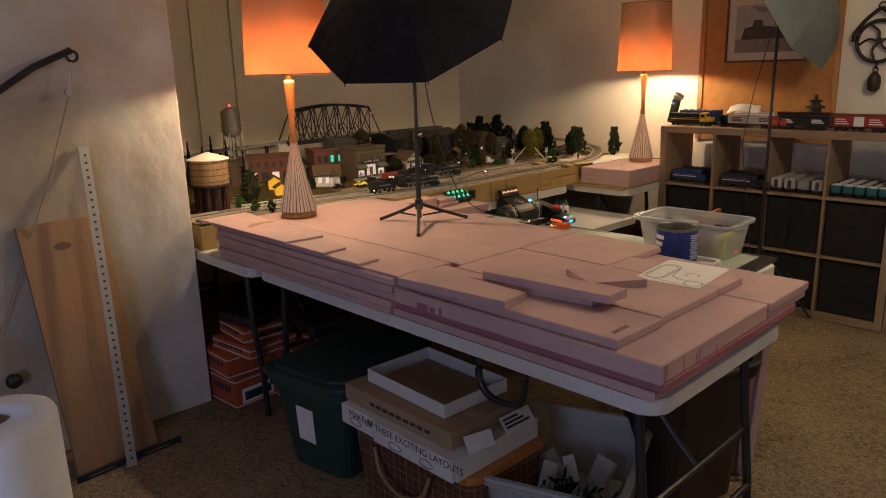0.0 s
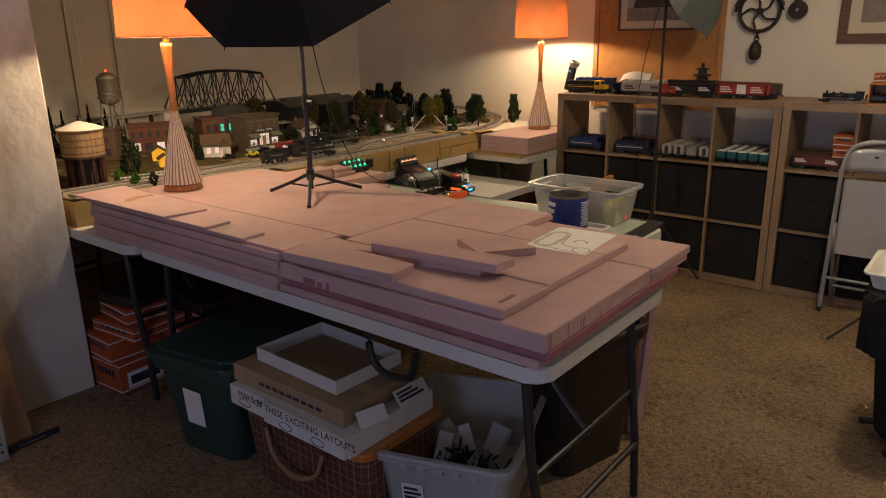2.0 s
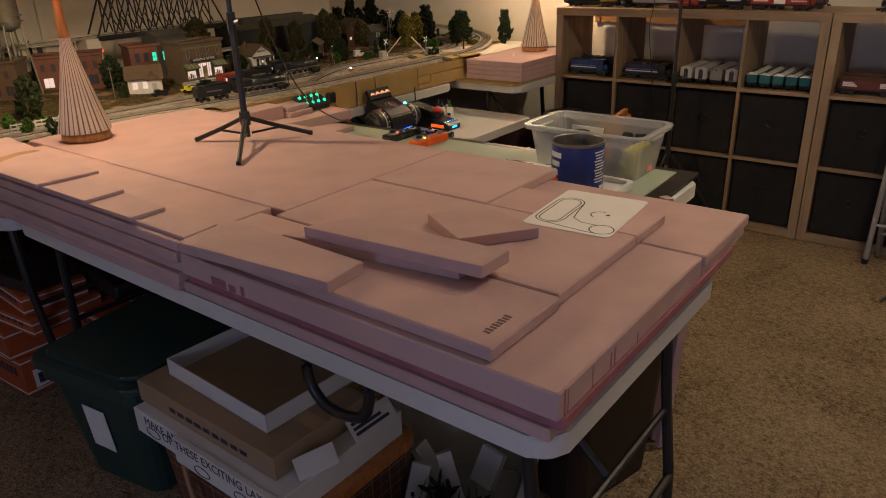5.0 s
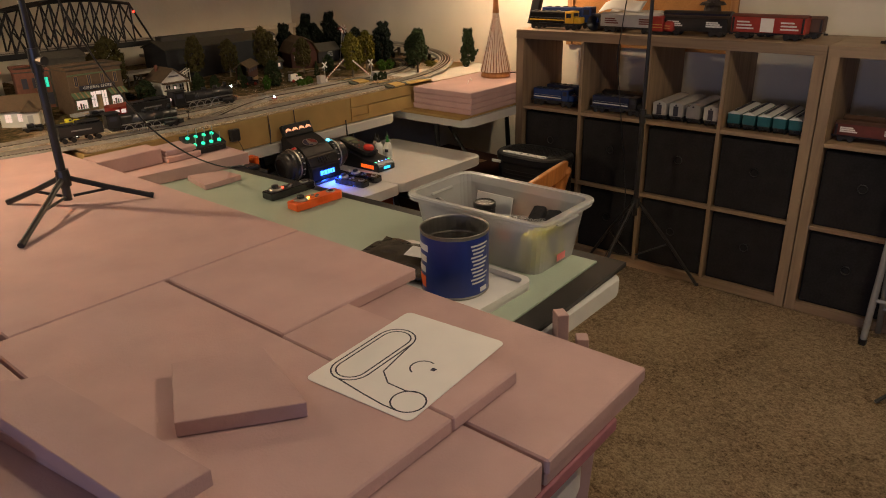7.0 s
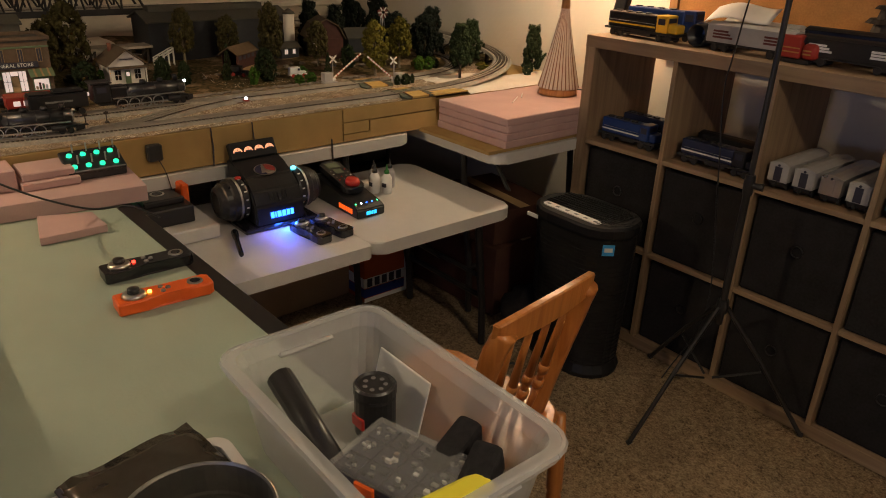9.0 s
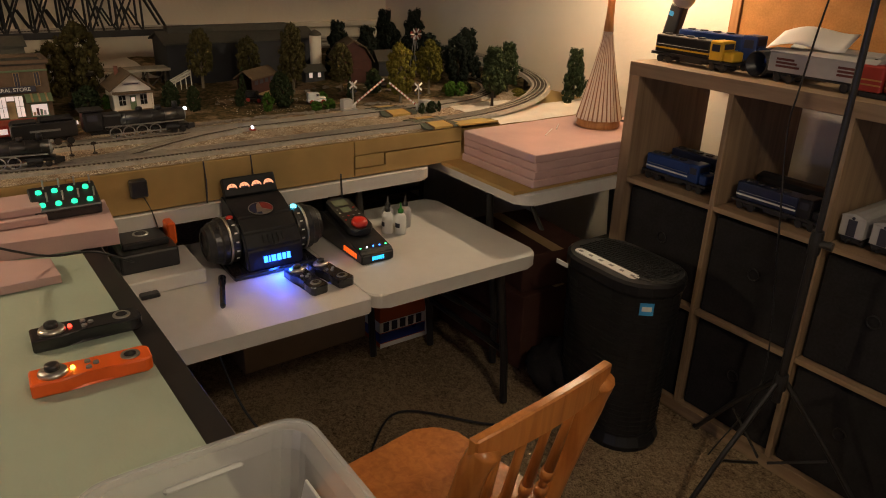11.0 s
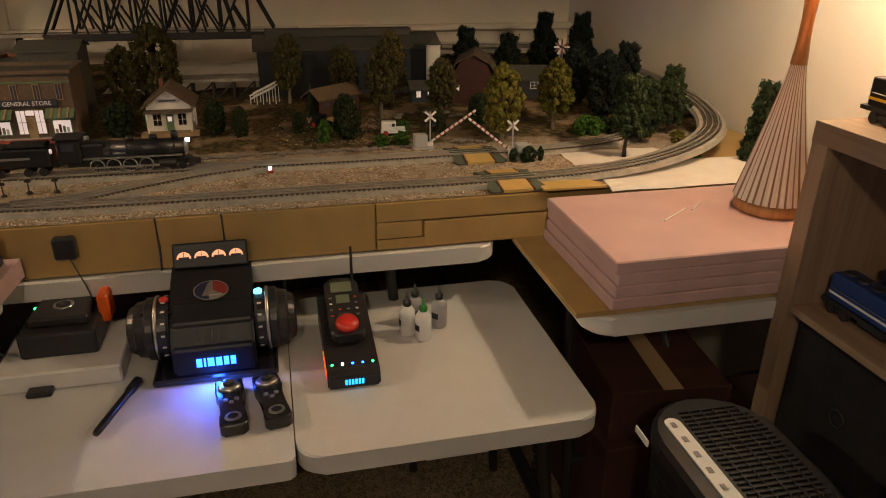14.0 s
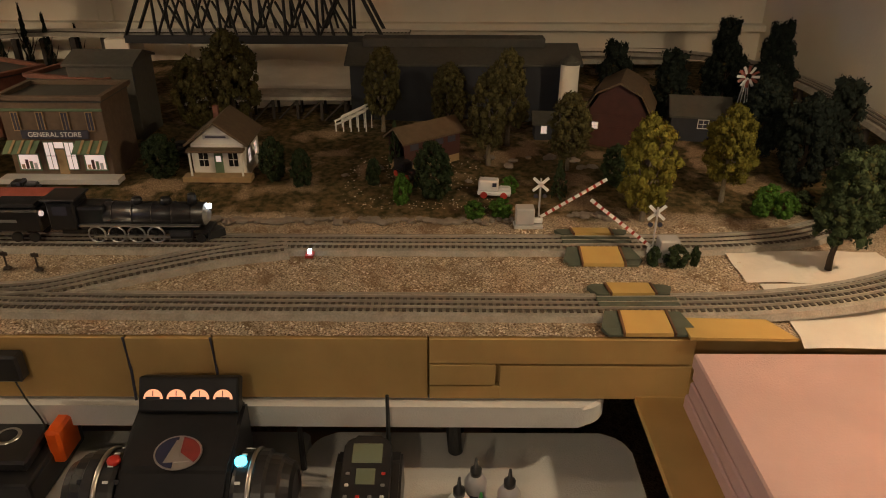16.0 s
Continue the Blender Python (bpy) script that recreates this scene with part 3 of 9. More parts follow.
# cream with thin brown vertical stripes, set by the angle round the cone
m = bpy.data.materials.new("ribbed")
m.use_nodes = True
nt = m.node_tree
geo = nt.nodes.new("ShaderNodeTexCoord")
sep = nt.nodes.new("ShaderNodeSeparateXYZ")
nt.links.new(geo.outputs["Object"], sep.inputs[0])
at2 = nt.nodes.new("ShaderNodeMath"); at2.operation = "ARCTAN2"
nt.links.new(sep.outputs[1], at2.inputs[0]); nt.links.new(sep.outputs[0], at2.inputs[1])
ml = nt.nodes.new("ShaderNodeMath"); ml.operation = "MULTIPLY"; ml.inputs[1].default_value = 30
nt.links.new(at2.outputs[0], ml.inputs[0])
sn = nt.nodes.new("ShaderNodeMath"); sn.operation = "SINE"
nt.links.new(ml.outputs[0], sn.inputs[0])
cr = nt.nodes.new("ShaderNodeValToRGB")
cr.color_ramp.elements[0].position, cr.color_ramp.elements[0].color = 0.10, (0.27, 0.14, 0.075, 1)
cr.color_ramp.elements[1].position, cr.color_ramp.elements[1].color = 0.30, (0.74, 0.65, 0.54, 1)
half = nt.nodes.new("ShaderNodeMath"); half.operation = "MULTIPLY_ADD"; half.inputs[1].default_value = half.inputs[2].default_value = 0.5
nt.links.new(sn.outputs[0], half.inputs[0])
nt.links.new(half.outputs[0], cr.inputs[0])
nt.links.new(cr.outputs[0], nt.nodes["Principled BSDF"].inputs["Base Color"])
nt.nodes["Principled BSDF"].inputs["Roughness"].default_value = 0.55
MATS["ribbed"] = m

table_lamp(LAMP1, "tall mid-century table lamp with orange shade standing on foam boards", 1.05)
table_lamp(LAMP2, "tall mid-century table lamp with orange shade in the corner")

# ---------- light stands with photo umbrellas ----------
def umbrella_stand(x, y, z, feet, hub_z, pole_top, c, n, r, spin, cloth, label, lining="umb_lining"):
    t = thing("light_stand", x, y, z, 0, label, "light stand", "light stands")
    o = Vector((x, y, z))
    part("pole", ncyl((0, 0, hub_z - 0.06), (0, 0, pole_top * 0.45), 0.011, 0.011, 12), "black_metal", t)
    part("upper_pole", ncyl((0, 0, pole_top * 0.45), (0, 0, pole_top), 0.008, 0.008, 12), "black_metal", t)
    part("collar", lathe(bmesh.new(), [(0.017, -0.02), (0.019, 0), (0.017, 0.025)], 14, (0, 0, hub_z)), "black_plastic", t)
    part("clamp", lathe(bmesh.new(), [(0.014, -0.03), (0.016, 0), (0.014, 0.03)], 14, (0, 0, pole_top * 0.45)), "black_plastic", t)
    part("knob", ncyl((0.012, 0, pole_top * 0.45), (0.04, 0.006, pole_top * 0.45), 0.009, 0.012, 8), "black_plastic", t)
    for fx, fy in feet:
        f = Vector((fx - x, fy - y, 0))
        d = f.normalized()
        part("leg", tube(bmesh.new(), [d * 0.016 + Vector((0, 0, hub_z)), d * f.length * 0.5 + Vector((0, 0, hub_z * 0.56)), f + Vector((0, 0, 0.007))], 0.0075, 8), "black_metal", t)
        part("strut", tube(bmesh.new(), [d * 0.016 + Vector((0, 0, hub_z * 0.35)), d * f.length * 0.5 + Vector((0, 0, hub_z * 0.5))], 0.004, 6), "black_metal", t)
        part("rubber_foot", ncyl(f * 0.985 + Vector((0, 0, 0.0085)), f * 1.03 + Vector((0, 0, 0.0055)), 0.0085, 0.008, 8), "black_plastic", t)
    c, n = Vector(c) - o, Vector(n).normalized()
    ux = n.cross(Vector((0, 0, 1))).normalized()
    uy = n.cross(ux)
    bm = bmesh.new()
    rows, rings = 6, []
    for j in range(rows + 1):
        u = j / rows
        ring = []
        for i in range(24):
            a = radians(15 * i + spin)
            k = 1.0 if i % 3 == 0 else 0.935
            h = 0.42 * r * (1 - u * u)
            ring.append(bm.verts.new(c + (ux * math.cos(a) + uy * math.sin(a)) * r * (u * (1 - (1 - k) * u) + 0.002) + n * h))
        rings.append(ring)
    for a, b in zip(rings, rings[1:]):
        for i in range(24):
            bm.faces.new((a[i], a[(i + 1) % 24], b[(i + 1) % 24], b[i]))
    can = part("canopy", bm, cloth, t)
    md = can.modifiers.new("thickness", "SOLIDIFY")
    md.thickness = 0.001
    for i in range(8):
        a = radians(45 * i + spin)
        pts = [c + (ux * math.cos(a) + uy * math.sin(a)) * r * u * 0.99 + n * (0.42 * r * (1 - u * u) - 0.004) for u in (0.02, 0.3, 0.6, 0.85, 1.0)]
        part("rib", tube(bmesh.new(), pts, 0.0016, 5), "steel", can)
        part("rib_tip", ncyl(pts[-1], pts[-1] + (pts[-1] - pts[-2]).normalized() * 0.012, 0.003, 0.002, 6), "black_plastic", can)
    part("shaft", ncyl(c + n * (0.42 * r + 0.02), c - n * 0.35, 0.004, 0.004, 8), "steel", t)
    part("lamp_holder", ncyl((0, 0, pole_top - 0.02), (0, 0, pole_top + 0.06), 0.022, 0.022, 12), "black_plastic", t)
    return t


mat("steel", (0.5, 0.5, 0.5), 0.35, 0.9, scale=40, var=0.1)
mat("umb_grey", (0.10, 0.115, 0.11), 0.55, scale=60, var=0.15)
umbrella_stand(-1.262, 1.56, 0.866, [(-1.411, 1.463), (-1.04, 1.352), (-1.138, 1.732)], 0.075, 0.86, (-1.257, 1.55, 1.745), (0.309, -0.559, 0.77), 0.452, 22,
               "black_cloth", "black light stand with a black photo umbrella standing on foam boards")
umbrella_stand(-0.61, 3.74, 0.0, [(-0.652, 3.415), (-0.34, 3.885), (-0.91, 3.885)], 0.40, 1.78, (-0.546, 3.767, 1.863), (0.904, -0.033, 0.427), 0.43, 90,
               "umb_grey", "black light stand with a grey photo umbrella standing before the shelf")
solo("lamp_cable", tube(bmesh.new(), curve_pts([(-1.25, 1.575, 1.68), (-1.29, 1.675, 1.35), (-1.36, 1.85, 1.05), (-1.43, 2.02, 0.89), (-1.46, 2.17, 0.80), (-1.50, 2.28, 0.77), (-1.56, 2.37, 0.70)], 8), 0.0028, 6),
     "black_plastic", pose(0, 0, 0), "thin black cable hanging from a light stand", "cable", smooth=True)
solo("lamp_cable", tube(bmesh.new(), curve_pts([(-0.62, 3.73, 1.75), (-0.72, 3.77, 1.4), (-0.80, 3.86, 1.13), (-0.82, 3.885, 1.0), (-0.78, 3.885, 0.72), (-0.72, 3.86, 0.3), (-0.8, 3.8, 0.006)], 8), 0.0025, 6),
     "black_plastic", pose(0, 0, 0), "thin black cable hanging past the shelf", "cable", smooth=True)


# ---------- plastic tubs ----------
def tub(bm, x0, y0, x1, y1, h, taper, th, r=0.03, base=0.0):
    """Open tapered tub with a rolled rim."""
    def ring(inset, z, rr):
        return [bm.verts.new((x, y, z)) for x, y in rounded(x0 + inset, y0 + inset, x1 - inset, y1 - inset, rr, 4)]
    rs = [ring(taper, base, r), ring(taper * 0.2, base + h * 0.86, r), ring(0.0, base + h * 0.87, r), ring(-0.012, base + h * 0.9, r + 0.006), ring(-0.012, base + h, r + 0.006), ring(0.002, base + h, r), ring(taper * 0.2 + th, base + h * 0.86, r), ring(taper + th, base + th, r)]
    for a, b in zip(rs, rs[1:]):
        n = len(a)
        for i in range(n):
            bm.faces.new((a[i], a[(i + 1) % n], b[(i + 1) % n], b[i]))
    bm.faces.new(rs[0][::-1])
    bm.faces.new(rs[-1])
    return bm


clear_plastic("milky", (0.76, 0.76, 0.74), 0.34)
clear_plastic("milky_clear", (0.70, 0.70, 0.68), 0.2)
clear_plastic("milky_low", (0.62, 0.64, 0.62), 0.5)
mat("yellow_plastic", (0.82, 0.74, 0.05), 0.4, scale=20, var=0.08)
mat("red_plastic", (0.55, 0.03, 0.02), 0.35, scale=20, var=0.1)
mat("orange_plastic", (0.85, 0.13, 0.015), 0.35, scale=20, var=0.08)
mat("can_blue", (0.012, 0.035, 0.22), 0.3, scale=25, var=0.2, spec=0.6)
mat("can_steel", (0.34, 0.33, 0.30), 0.42, 0.9, scale=30, var=0.2)
mat("tin", (0.55, 0.54, 0.5), 0.3, 0.95, scale=30, var=0.1)
mat("label_white", (0.75, 0.75, 0.72), 0.6, scale=30, var=0.08)
mat("label_dark", (0.03, 0.03, 0.05), 0.6, scale=30, var=0.1)

t = thing("storage_tub", -0.295, 2.224, 0.757, 0, "open translucent plastic tub filled with small tools and sanding gear", "storage tub")
part("tub_shell", tub(bmesh.new(), -0.20, -0.118, 0.20, 0.118, 0.145, 0.022, 0.004, 0.03), "milky", t)
part("rim", tube(bmesh.new(), [(x, y, 0.142) for x, y in rounded(-0.212, -0.13, 0.212, 0.13, 0.036, 4)] + [(x, y, 0.142) for x, y in rounded(-0.212, -0.13, 0.212, 0.13, 0.036, 4)[:1]], 0.005, 6), "milky", t, "rolled frosted rim")
for s in (-1, 1):
    part("grip", nbox(s * 0.198 - 0.006, -0.045, 0.118, s * 0.198 + 0.012, 0.045, 0.126, 0.003), "milky", t, "moulded grip lip")
mat("sticker_pink", (0.75, 0.2, 0.2), 0.5, scale=40, var=0.1)
part("sticker", nbox(0.1845, -0.012, 0.012, 0.1852, 0.026, 0.03), "sticker_pink", t, "small pink paper sticker")
tw = lambda nm, bm, mt, x, y, z, rx, ry, rz, lb, ct, sm=False: solo(nm, bm, mt, pose(x, y, z, rx, ry, rz), lb, ct, smooth=sm)
b = thing("plastic_case", -0.146, 2.205, 0.763, 86, "small yellow hard case standing inside the tub", "case")
part("shell", nbox(-0.070, -0.014, 0, 0.070, 0.022, 0.088, 0.008, 2), "yellow_plastic", b)
part("latch", nbox(-0.02, -0.0165, 0.05, 0.02, -0.0135, 0.062, 0.001), "yellow_plastic", b)
part("label_plate", nbox(0.01, -0.0160, 0.02, 0.045, -0.0135, 0.032), "grey_plastic", b)
tw("handle_tool", ncyl((0, 0, 0), (0, 0, 0.27), 0.019, 0.015, 16), "black_plastic", -0.455, 2.164, 0.865, 0, 106, -3, "black plastic tube lying across the tub", "tool", True)
t = thing("parts_case", -0.235, 2.214, 0.80, 18, "clear lidded organiser box with small parts inside", "organiser box")
part("box", nbox(-0.075, -0.055, 0, 0.075, 0.055, 0.035, 0.004), "label_dark", t)
part("lid", nbox(-0.076, -0.056, 0.035, 0.076, 0.056, 0.045, 0.004), "milky_clear", t, "clear plastic lid")
rq = random.Random(8)
for i in range(4):
    for j in range(3):
        part("compartment", nbox(-0.07 + i * 0.036, -0.05 + j * 0.035, 0.0352, -0.038 + i * 0.036, -0.02 + j * 0.035, 0.0375), "label_dark", t)
        for k in range(5):
            u, v = rq.uniform(-0.067, -0.046) + i * 0.036, rq.uniform(-0.047, -0.028) + j * 0.035
            part("small_bit", nbox(u, v, 0.0376, u + rq.uniform(0.003, 0.009), v + rq.uniform(0.002, 0.006), 0.0376 + rq.uniform(0.002, 0.006)), rq.choice(("grey_plastic", "tin", "black_plastic", "label_white")), t)
part("clasp", nbox(-0.03, -0.061, 0.01, 0.0, -0.0555, 0.04, 0.002), "orange_plastic", t)
fl = tw("flashlight", lathe(bmesh.new(), [(0.002, 0), (0.028, 0.001), (0.03, 0.004), (0.03, 0.062), (0.0285, 0.066), (0.031, 0.068), (0.031, 0.08), (0.028, 0.083), (0.024, 0.08), (0.002, 0.08)], 22), "black_plastic", -0.375, 2.269, 0.775, 0, 0, 0, "stubby black cylinder with a vented top in the tub", "tool")
for k in range(7):
    part("vent_hole", ncyl((0.015 * math.cos(k * 0.9), 0.015 * math.sin(k * 0.9), 0.0795), (0.015 * math.cos(k * 0.9), 0.015 * math.sin(k * 0.9), 0.0808), 0.0035, 0.0035, 8), "grey_plastic", fl)
part("red_mark", nbox(-0.012, -0.032, 0.02, 0.014, -0.027, 0.038, 0.001), "red_plastic", fl)
tw("sanding_pad", nbox(-0.02, -0.06, 0, 0.02, 0.06, 0.05, 0.008, 2), "black_cloth", -0.160, 2.269, 0.80, 20, 0, 25, "black foam sanding block in the tub", "sanding block")
tw("sanding_pad", nbox(-0.018, -0.055, 0, 0.018, 0.055, 0.05, 0.008, 2), "black_cloth", -0.220, 2.284, 0.80, 15, 0, 15, "black foam sanding block in the tub", "sanding block")
tw("card_sleeve", nbox(-0.06, -0.002, 0, 0.06, 0.002, 0.09, 0.001), "label_white", -0.380, 2.304, 0.775, -14, 0, 0, "white card sleeve propped inside the tub", "card")

# lid, plastic bag and coffee can
t = thing("tub_lid", -0.297, 1.96, 0.757, -2, "white plastic tub lid lying upside down on the green board", "lid")
bm = bmesh.new()
prism(bm, rounded(-0.205, -0.125, 0.205, 0.125, 0.03), 0, 0.008)
part("panel", bm, "white_paint", t)
bm = bmesh.new()
ro = [rounded(-0.205, -0.125, 0.205, 0.125, 0.03), rounded(-0.205, -0.125, 0.205, 0.125, 0.03), rounded(-0.19, -0.11, 0.19, 0.11, 0.022), rounded(-0.19, -0.11, 0.19, 0.11, 0.022)]
zz = (0.002, 0.022, 0.022, 0.0085)
rg = [[bm.verts.new((x, y, z)) for x, y in pts] for pts, z in zip(ro, zz)]
for a, b in zip(rg, rg[1:]):
    for i in range(len(a)):
        bm.faces.new((a[i], a[(i + 1) % len(a)], b[(i + 1) % len(a)], b[i]))
part("rim", bm, "white_paint", t)
t = thing("coffee_can", -0.226, 1.958, 0.766, 0, "empty open steel can with a dark blue printed wrapper", "can")
t.matrix_world = t.matrix_world @ Matrix.Diagonal((1.0, 1.0, 0.93, 1))
bm = bmesh.new()
lathe(bm, [(0.076, 0), (0.078, 0.003), (0.076, 0.006), (0.0765, 0.15), (0.078, 0.156), (0.0785, 0.16), (0.0765, 0.161), (0.0748, 0.158), (0.0745, 0.12), (0.0735, 0.116), (0.0745, 0.112), (0.0735, 0.08), (0.0725, 0.076), (0.0735, 0.072), (0.0735, 0.004)], 40)
part("can_body", bm, "can_steel", t, "bare ribbed steel inside")
bm = bmesh.new()
lathe(bm, [(0.0768, 0.007), (0.0772, 0.01), (0.0772, 0.148), (0.0768, 0.151)], 40, closed=False)
wrap = part("wrapper", bm, "can_blue", t, "dark blue printed wrapper", True)


def arc_patch(r, a0, a1, z0, z1, n=6):
    bm = bmesh.new()
    lo = [bm.verts.new((r * math.cos(radians(a0 + (a1 - a0) * i / n)), r * math.sin(radians(a0 + (a1 - a0) * i / n)), z0)) for i in range(n + 1)]
    hi = [bm.verts.new((v.co.x, v.co.y, z1)) for v in lo]
    for i in range(n):
        bm.faces.new((lo[i], lo[i + 1], hi[i + 1], hi[i]))
    return bm


part("print_bar", arc_patch(0.0776, -26, 20, 0.018, 0.145), "can_blue", wrap)
for k in range(11):
    z = 0.132 - k * 0.0095
    part("print_line", arc_patch(0.0779, -24 + (k % 3) * 2, 14 - (k % 4) * 4, z, z + 0.0045), "label_white", wrap)
part("print_block", arc_patch(0.0779, -6, 12, 0.012, 0.024), "label_white", wrap)
for k in range(3):
    part("print_title", arc_patch(0.0779, -138, -100 - 4 * k, 0.115 - 0.028 * k, 0.132 - 0.028 * k), "label_white", wrap)
part("print_cup", arc_patch(0.0779, -136, -108, 0.02, 0.05), "orange_plastic", wrap)
# crumpled clear bag with a booklet
bm = bmesh.new()
g = [[bm.verts.new((-0.13 + 0.02 * i, -0.09 + 0.02 * j, 0.012 + 0.012 * abs(noise.noise((i * 0.7, j * 0.8, 1.7))))) for j in range(10)] for i in range(13)]
for i in range(12):
    for j in range(9):
        bm.faces.new((g[i][j], g[i + 1][j], g[i + 1][j + 1], g[i][j + 1]))
mat("bag_film", (0.05, 0.045, 0.035), 0.12, scale=30, var=0.3, spec=0.8)
bag = solo("plastic_bag", bm, "bag_film", pose(-0.40, 1.985, 0.768, 0, 0, 8), "crumpled dark clear plastic bag lying on the lid", "plastic bag", smooth=True)
bag.modifiers.new("thickness", "SOLIDIFY").thickness = 0.001
part("seal_strip", nbox(-0.125, -0.094, 0.012, 0.10, -0.086, 0.016, 0.001), "label_dark", bag, "pressed seal strip")
solo("printed_slip", nbox(-0.04, -0.03, 0, 0.04, 0.03, 0.001), "label_white", pose(-0.37, 2.01, 0.795, 0, 4, 20), "small white printed slip inside the bag", "paper slip")

# printed track plan on the foam
t = thing("track_plan", 0.022, 1.533, 0.8662, 4.6, "white paper sheet printed with a model track plan", "paper")
pw, ph = 0.104, 0.133
part("sheet", prism(bmesh.new(), rounded(-pw, -ph, pw, ph, 0.012, 3), 0, 0.0008), "paper", t)


def flat_line(pts, w, z=0.0009):
    bm = bmesh.new()
    pts = [Vector((*p, 0)) for p in pts]
    L, R = [], []
    for k, p in enumerate(pts):
        d = (pts[min(k + 1, len(pts) - 1)] - pts[max(k - 1, 0)]).normalized()
        s = Vector((-d.y, d.x, 0)) * w / 2
        L.append(bm.verts.new((p.x + s.x, p.y + s.y, z)))
        R.append(bm.verts.new((p.x - s.x, p.y - s.y, z)))
    for i in range(len(pts) - 1):
        bm.faces.new((L[i], R[i], R[i + 1], L[i + 1]))
    return bm


def oval(cx, cy, a, b):
    """Track oval with its long side along y."""
    return arc(cx, cy + b, a, 0, 180, 10) + arc(cx, cy - b, a, 180, 360, 10) + [(cx + a, cy + b)]


for pts in (oval(-0.06, -0.015, 0.034, 0.056), oval(-0.06, -0.015, 0.026, 0.056), arc(0.072, -0.094, 0.027, 0, 360, 20), [(-0.026, 0.045), (-0.02, 0.0), (-0.012, -0.05), (0.015, -0.072), (0.05, -0.074), (0.072, -0.067)], [(-0.06, -0.105), (0.0, -0.115), (0.045, -0.121), (0.072, -0.121)],
            arc(0.035, -0.008, 0.021, 70, 250, 10)):
    part("printed_line", flat_line(pts, 0.0028), "label_dark", t)
part("printed_mark", nbox(0.048, -0.007, 0.0008, 0.056, 0.001, 0.0011), "label_dark", t)

# ---------- hand-held controllers on the green board ----------
def remote(x, y, z, rz, body, label, lit):
    t = thing("remote_control", x, y, z, rz, label, "remote control", "hand-held remotes")
    L = 0.092
    pts = [(0.026, -L), (0.028, -L + 0.05), (0.019, -0.01), (0.019, 0.02), (0.025, L - 0.045), (0.026, L - 0.01), (0.018, L), (-0.018, L), (-0.026, L - 0.01), (-0.025, L - 0.045), (-0.019, 0.02), (-0.019, -0.01), (-0.028, -L + 0.05), (-0.026, -L)]
    part("body", prism(bmesh.new(), pts, 0, 0.026, 0.003), body, t)
    part("dial", lathe(bmesh.new(), [(0.023, 0.026), (0.022, 0.03), (0.019, 0.033), (0.006, 0.034)], 24, (0, -L + 0.035, 0)), "tin", t, "round silver speed dial", True)
    part("dial_knob", lathe(bmesh.new(), [(0.012, 0.034), (0.011, 0.042), (0.004, 0.043)], 16, (0, -L + 0.035, 0)), "black_plastic", t, "", True)
    part("badge", lathe(bmesh.new(), [(0.016, 0.0262), (0.015, 0.0285)], 20, (0, L - 0.032, 0)), "tin", t, "round silver badge")
    part("badge_mark", lathe(bmesh.new(), [(0.010, 0.0286), (0.009, 0.0292)], 16, (0, L - 0.032, 0)), "gloss_black", t)
    for k in range(3):
        part("button", lathe(bmesh.new(), [(0.005, 0.026), (0.0045, 0.0295)], 10, (-0.01 + 0.01 * k, -0.005 + 0.012 * (k % 2), 0)), "grey_plastic", t)
    if lit:
        part("light", lathe(bmesh.new(), [(0.004, 0.026), (0.0035, 0.03)], 10, (0, -0.028, 0)), lit, t, "lit indicator")
    return t


glow("led_amber", (1.0, 0.6, 0.05), 9.0)
glow("led_red", (1.0, 0.04, 0.02), 6.0)
glow("led_green", (0.05, 1.0, 0.25), 5.0)
glow("led_teal", (0.02, 0.8, 0.4), 1.6)
glow("led_cyan", (0.1, 0.75, 1.0), 5.0)
glow("led_blue", (0.02, 0.12, 1.0), 9.0)
glow("led_white", (0.85, 0.93, 1.0), 9.0)
glow("window_lit", (1.0, 0.78, 0.70), 0.6)
glow("window_amber", (1.0, 0.74, 0.42), 0.5)
glow("window_teal", (0.03, 0.8, 0.5), 0.9)
glow("yellow_lit", (1.0, 0.5, 0.03), 0.5)
glow("gauge_lit", (1.0, 0.42, 0.22), 1.1)
remote(-1.127, 2.2, 0.7565, -1, "gloss_black", "black train remote lying on the green board", "led_red")
remote(-0.974, 2.181, 0.7565, -3, "orange_plastic", "orange train remote lying on the green board", "led_amber")
r1 = remote(-1.454, 2.776, 0.5805, -84, "gloss_black", "black train remote lying on the white table", None)
r2 = remote(-1.458, 2.852, 0.5805, -80, "gloss_black", "black train remote lying on the white table", None)
for r in (r1, r2):
    r.matrix_world = r.matrix_world @ Matrix.Diagonal((1.0, 0.84, 1.0, 1))

# ---------- train controllers on the low white table (top at 0.58) ----------
TZ = 0.5803
t = thing("transformer", -1.665, 2.742, TZ, 90, "large black train transformer with four lit gauges and side handles", "transformer")
# local x runs along the table, local -y faces the room
bm = bmesh.new()
box(bm, -0.125, -0.10, 0, 0.125, 0.10, 0.016, 0.004)
part("foot_plate", bm, "gloss_black", t)
bm = bmesh.new()
prof = [(-0.092, 0.016), (-0.084, 0.075), (-0.06, 0.118), (-0.02, 0.15), (0.04, 0.172), (0.085, 0.19), (0.10, 0.185), (0.10, 0.016)]
n = len(prof)
A = [bm.verts.new((-0.083, y, z)) for y, z in prof]
B = [bm.verts.new((0.083, y, z)) for y, z in prof]
bm.faces.new(A[::-1]); bm.faces.new(B)
for i in range(n):
    bm.faces.new((A[i], A[(i + 1) % n], B[(i + 1) % n], B[i]))
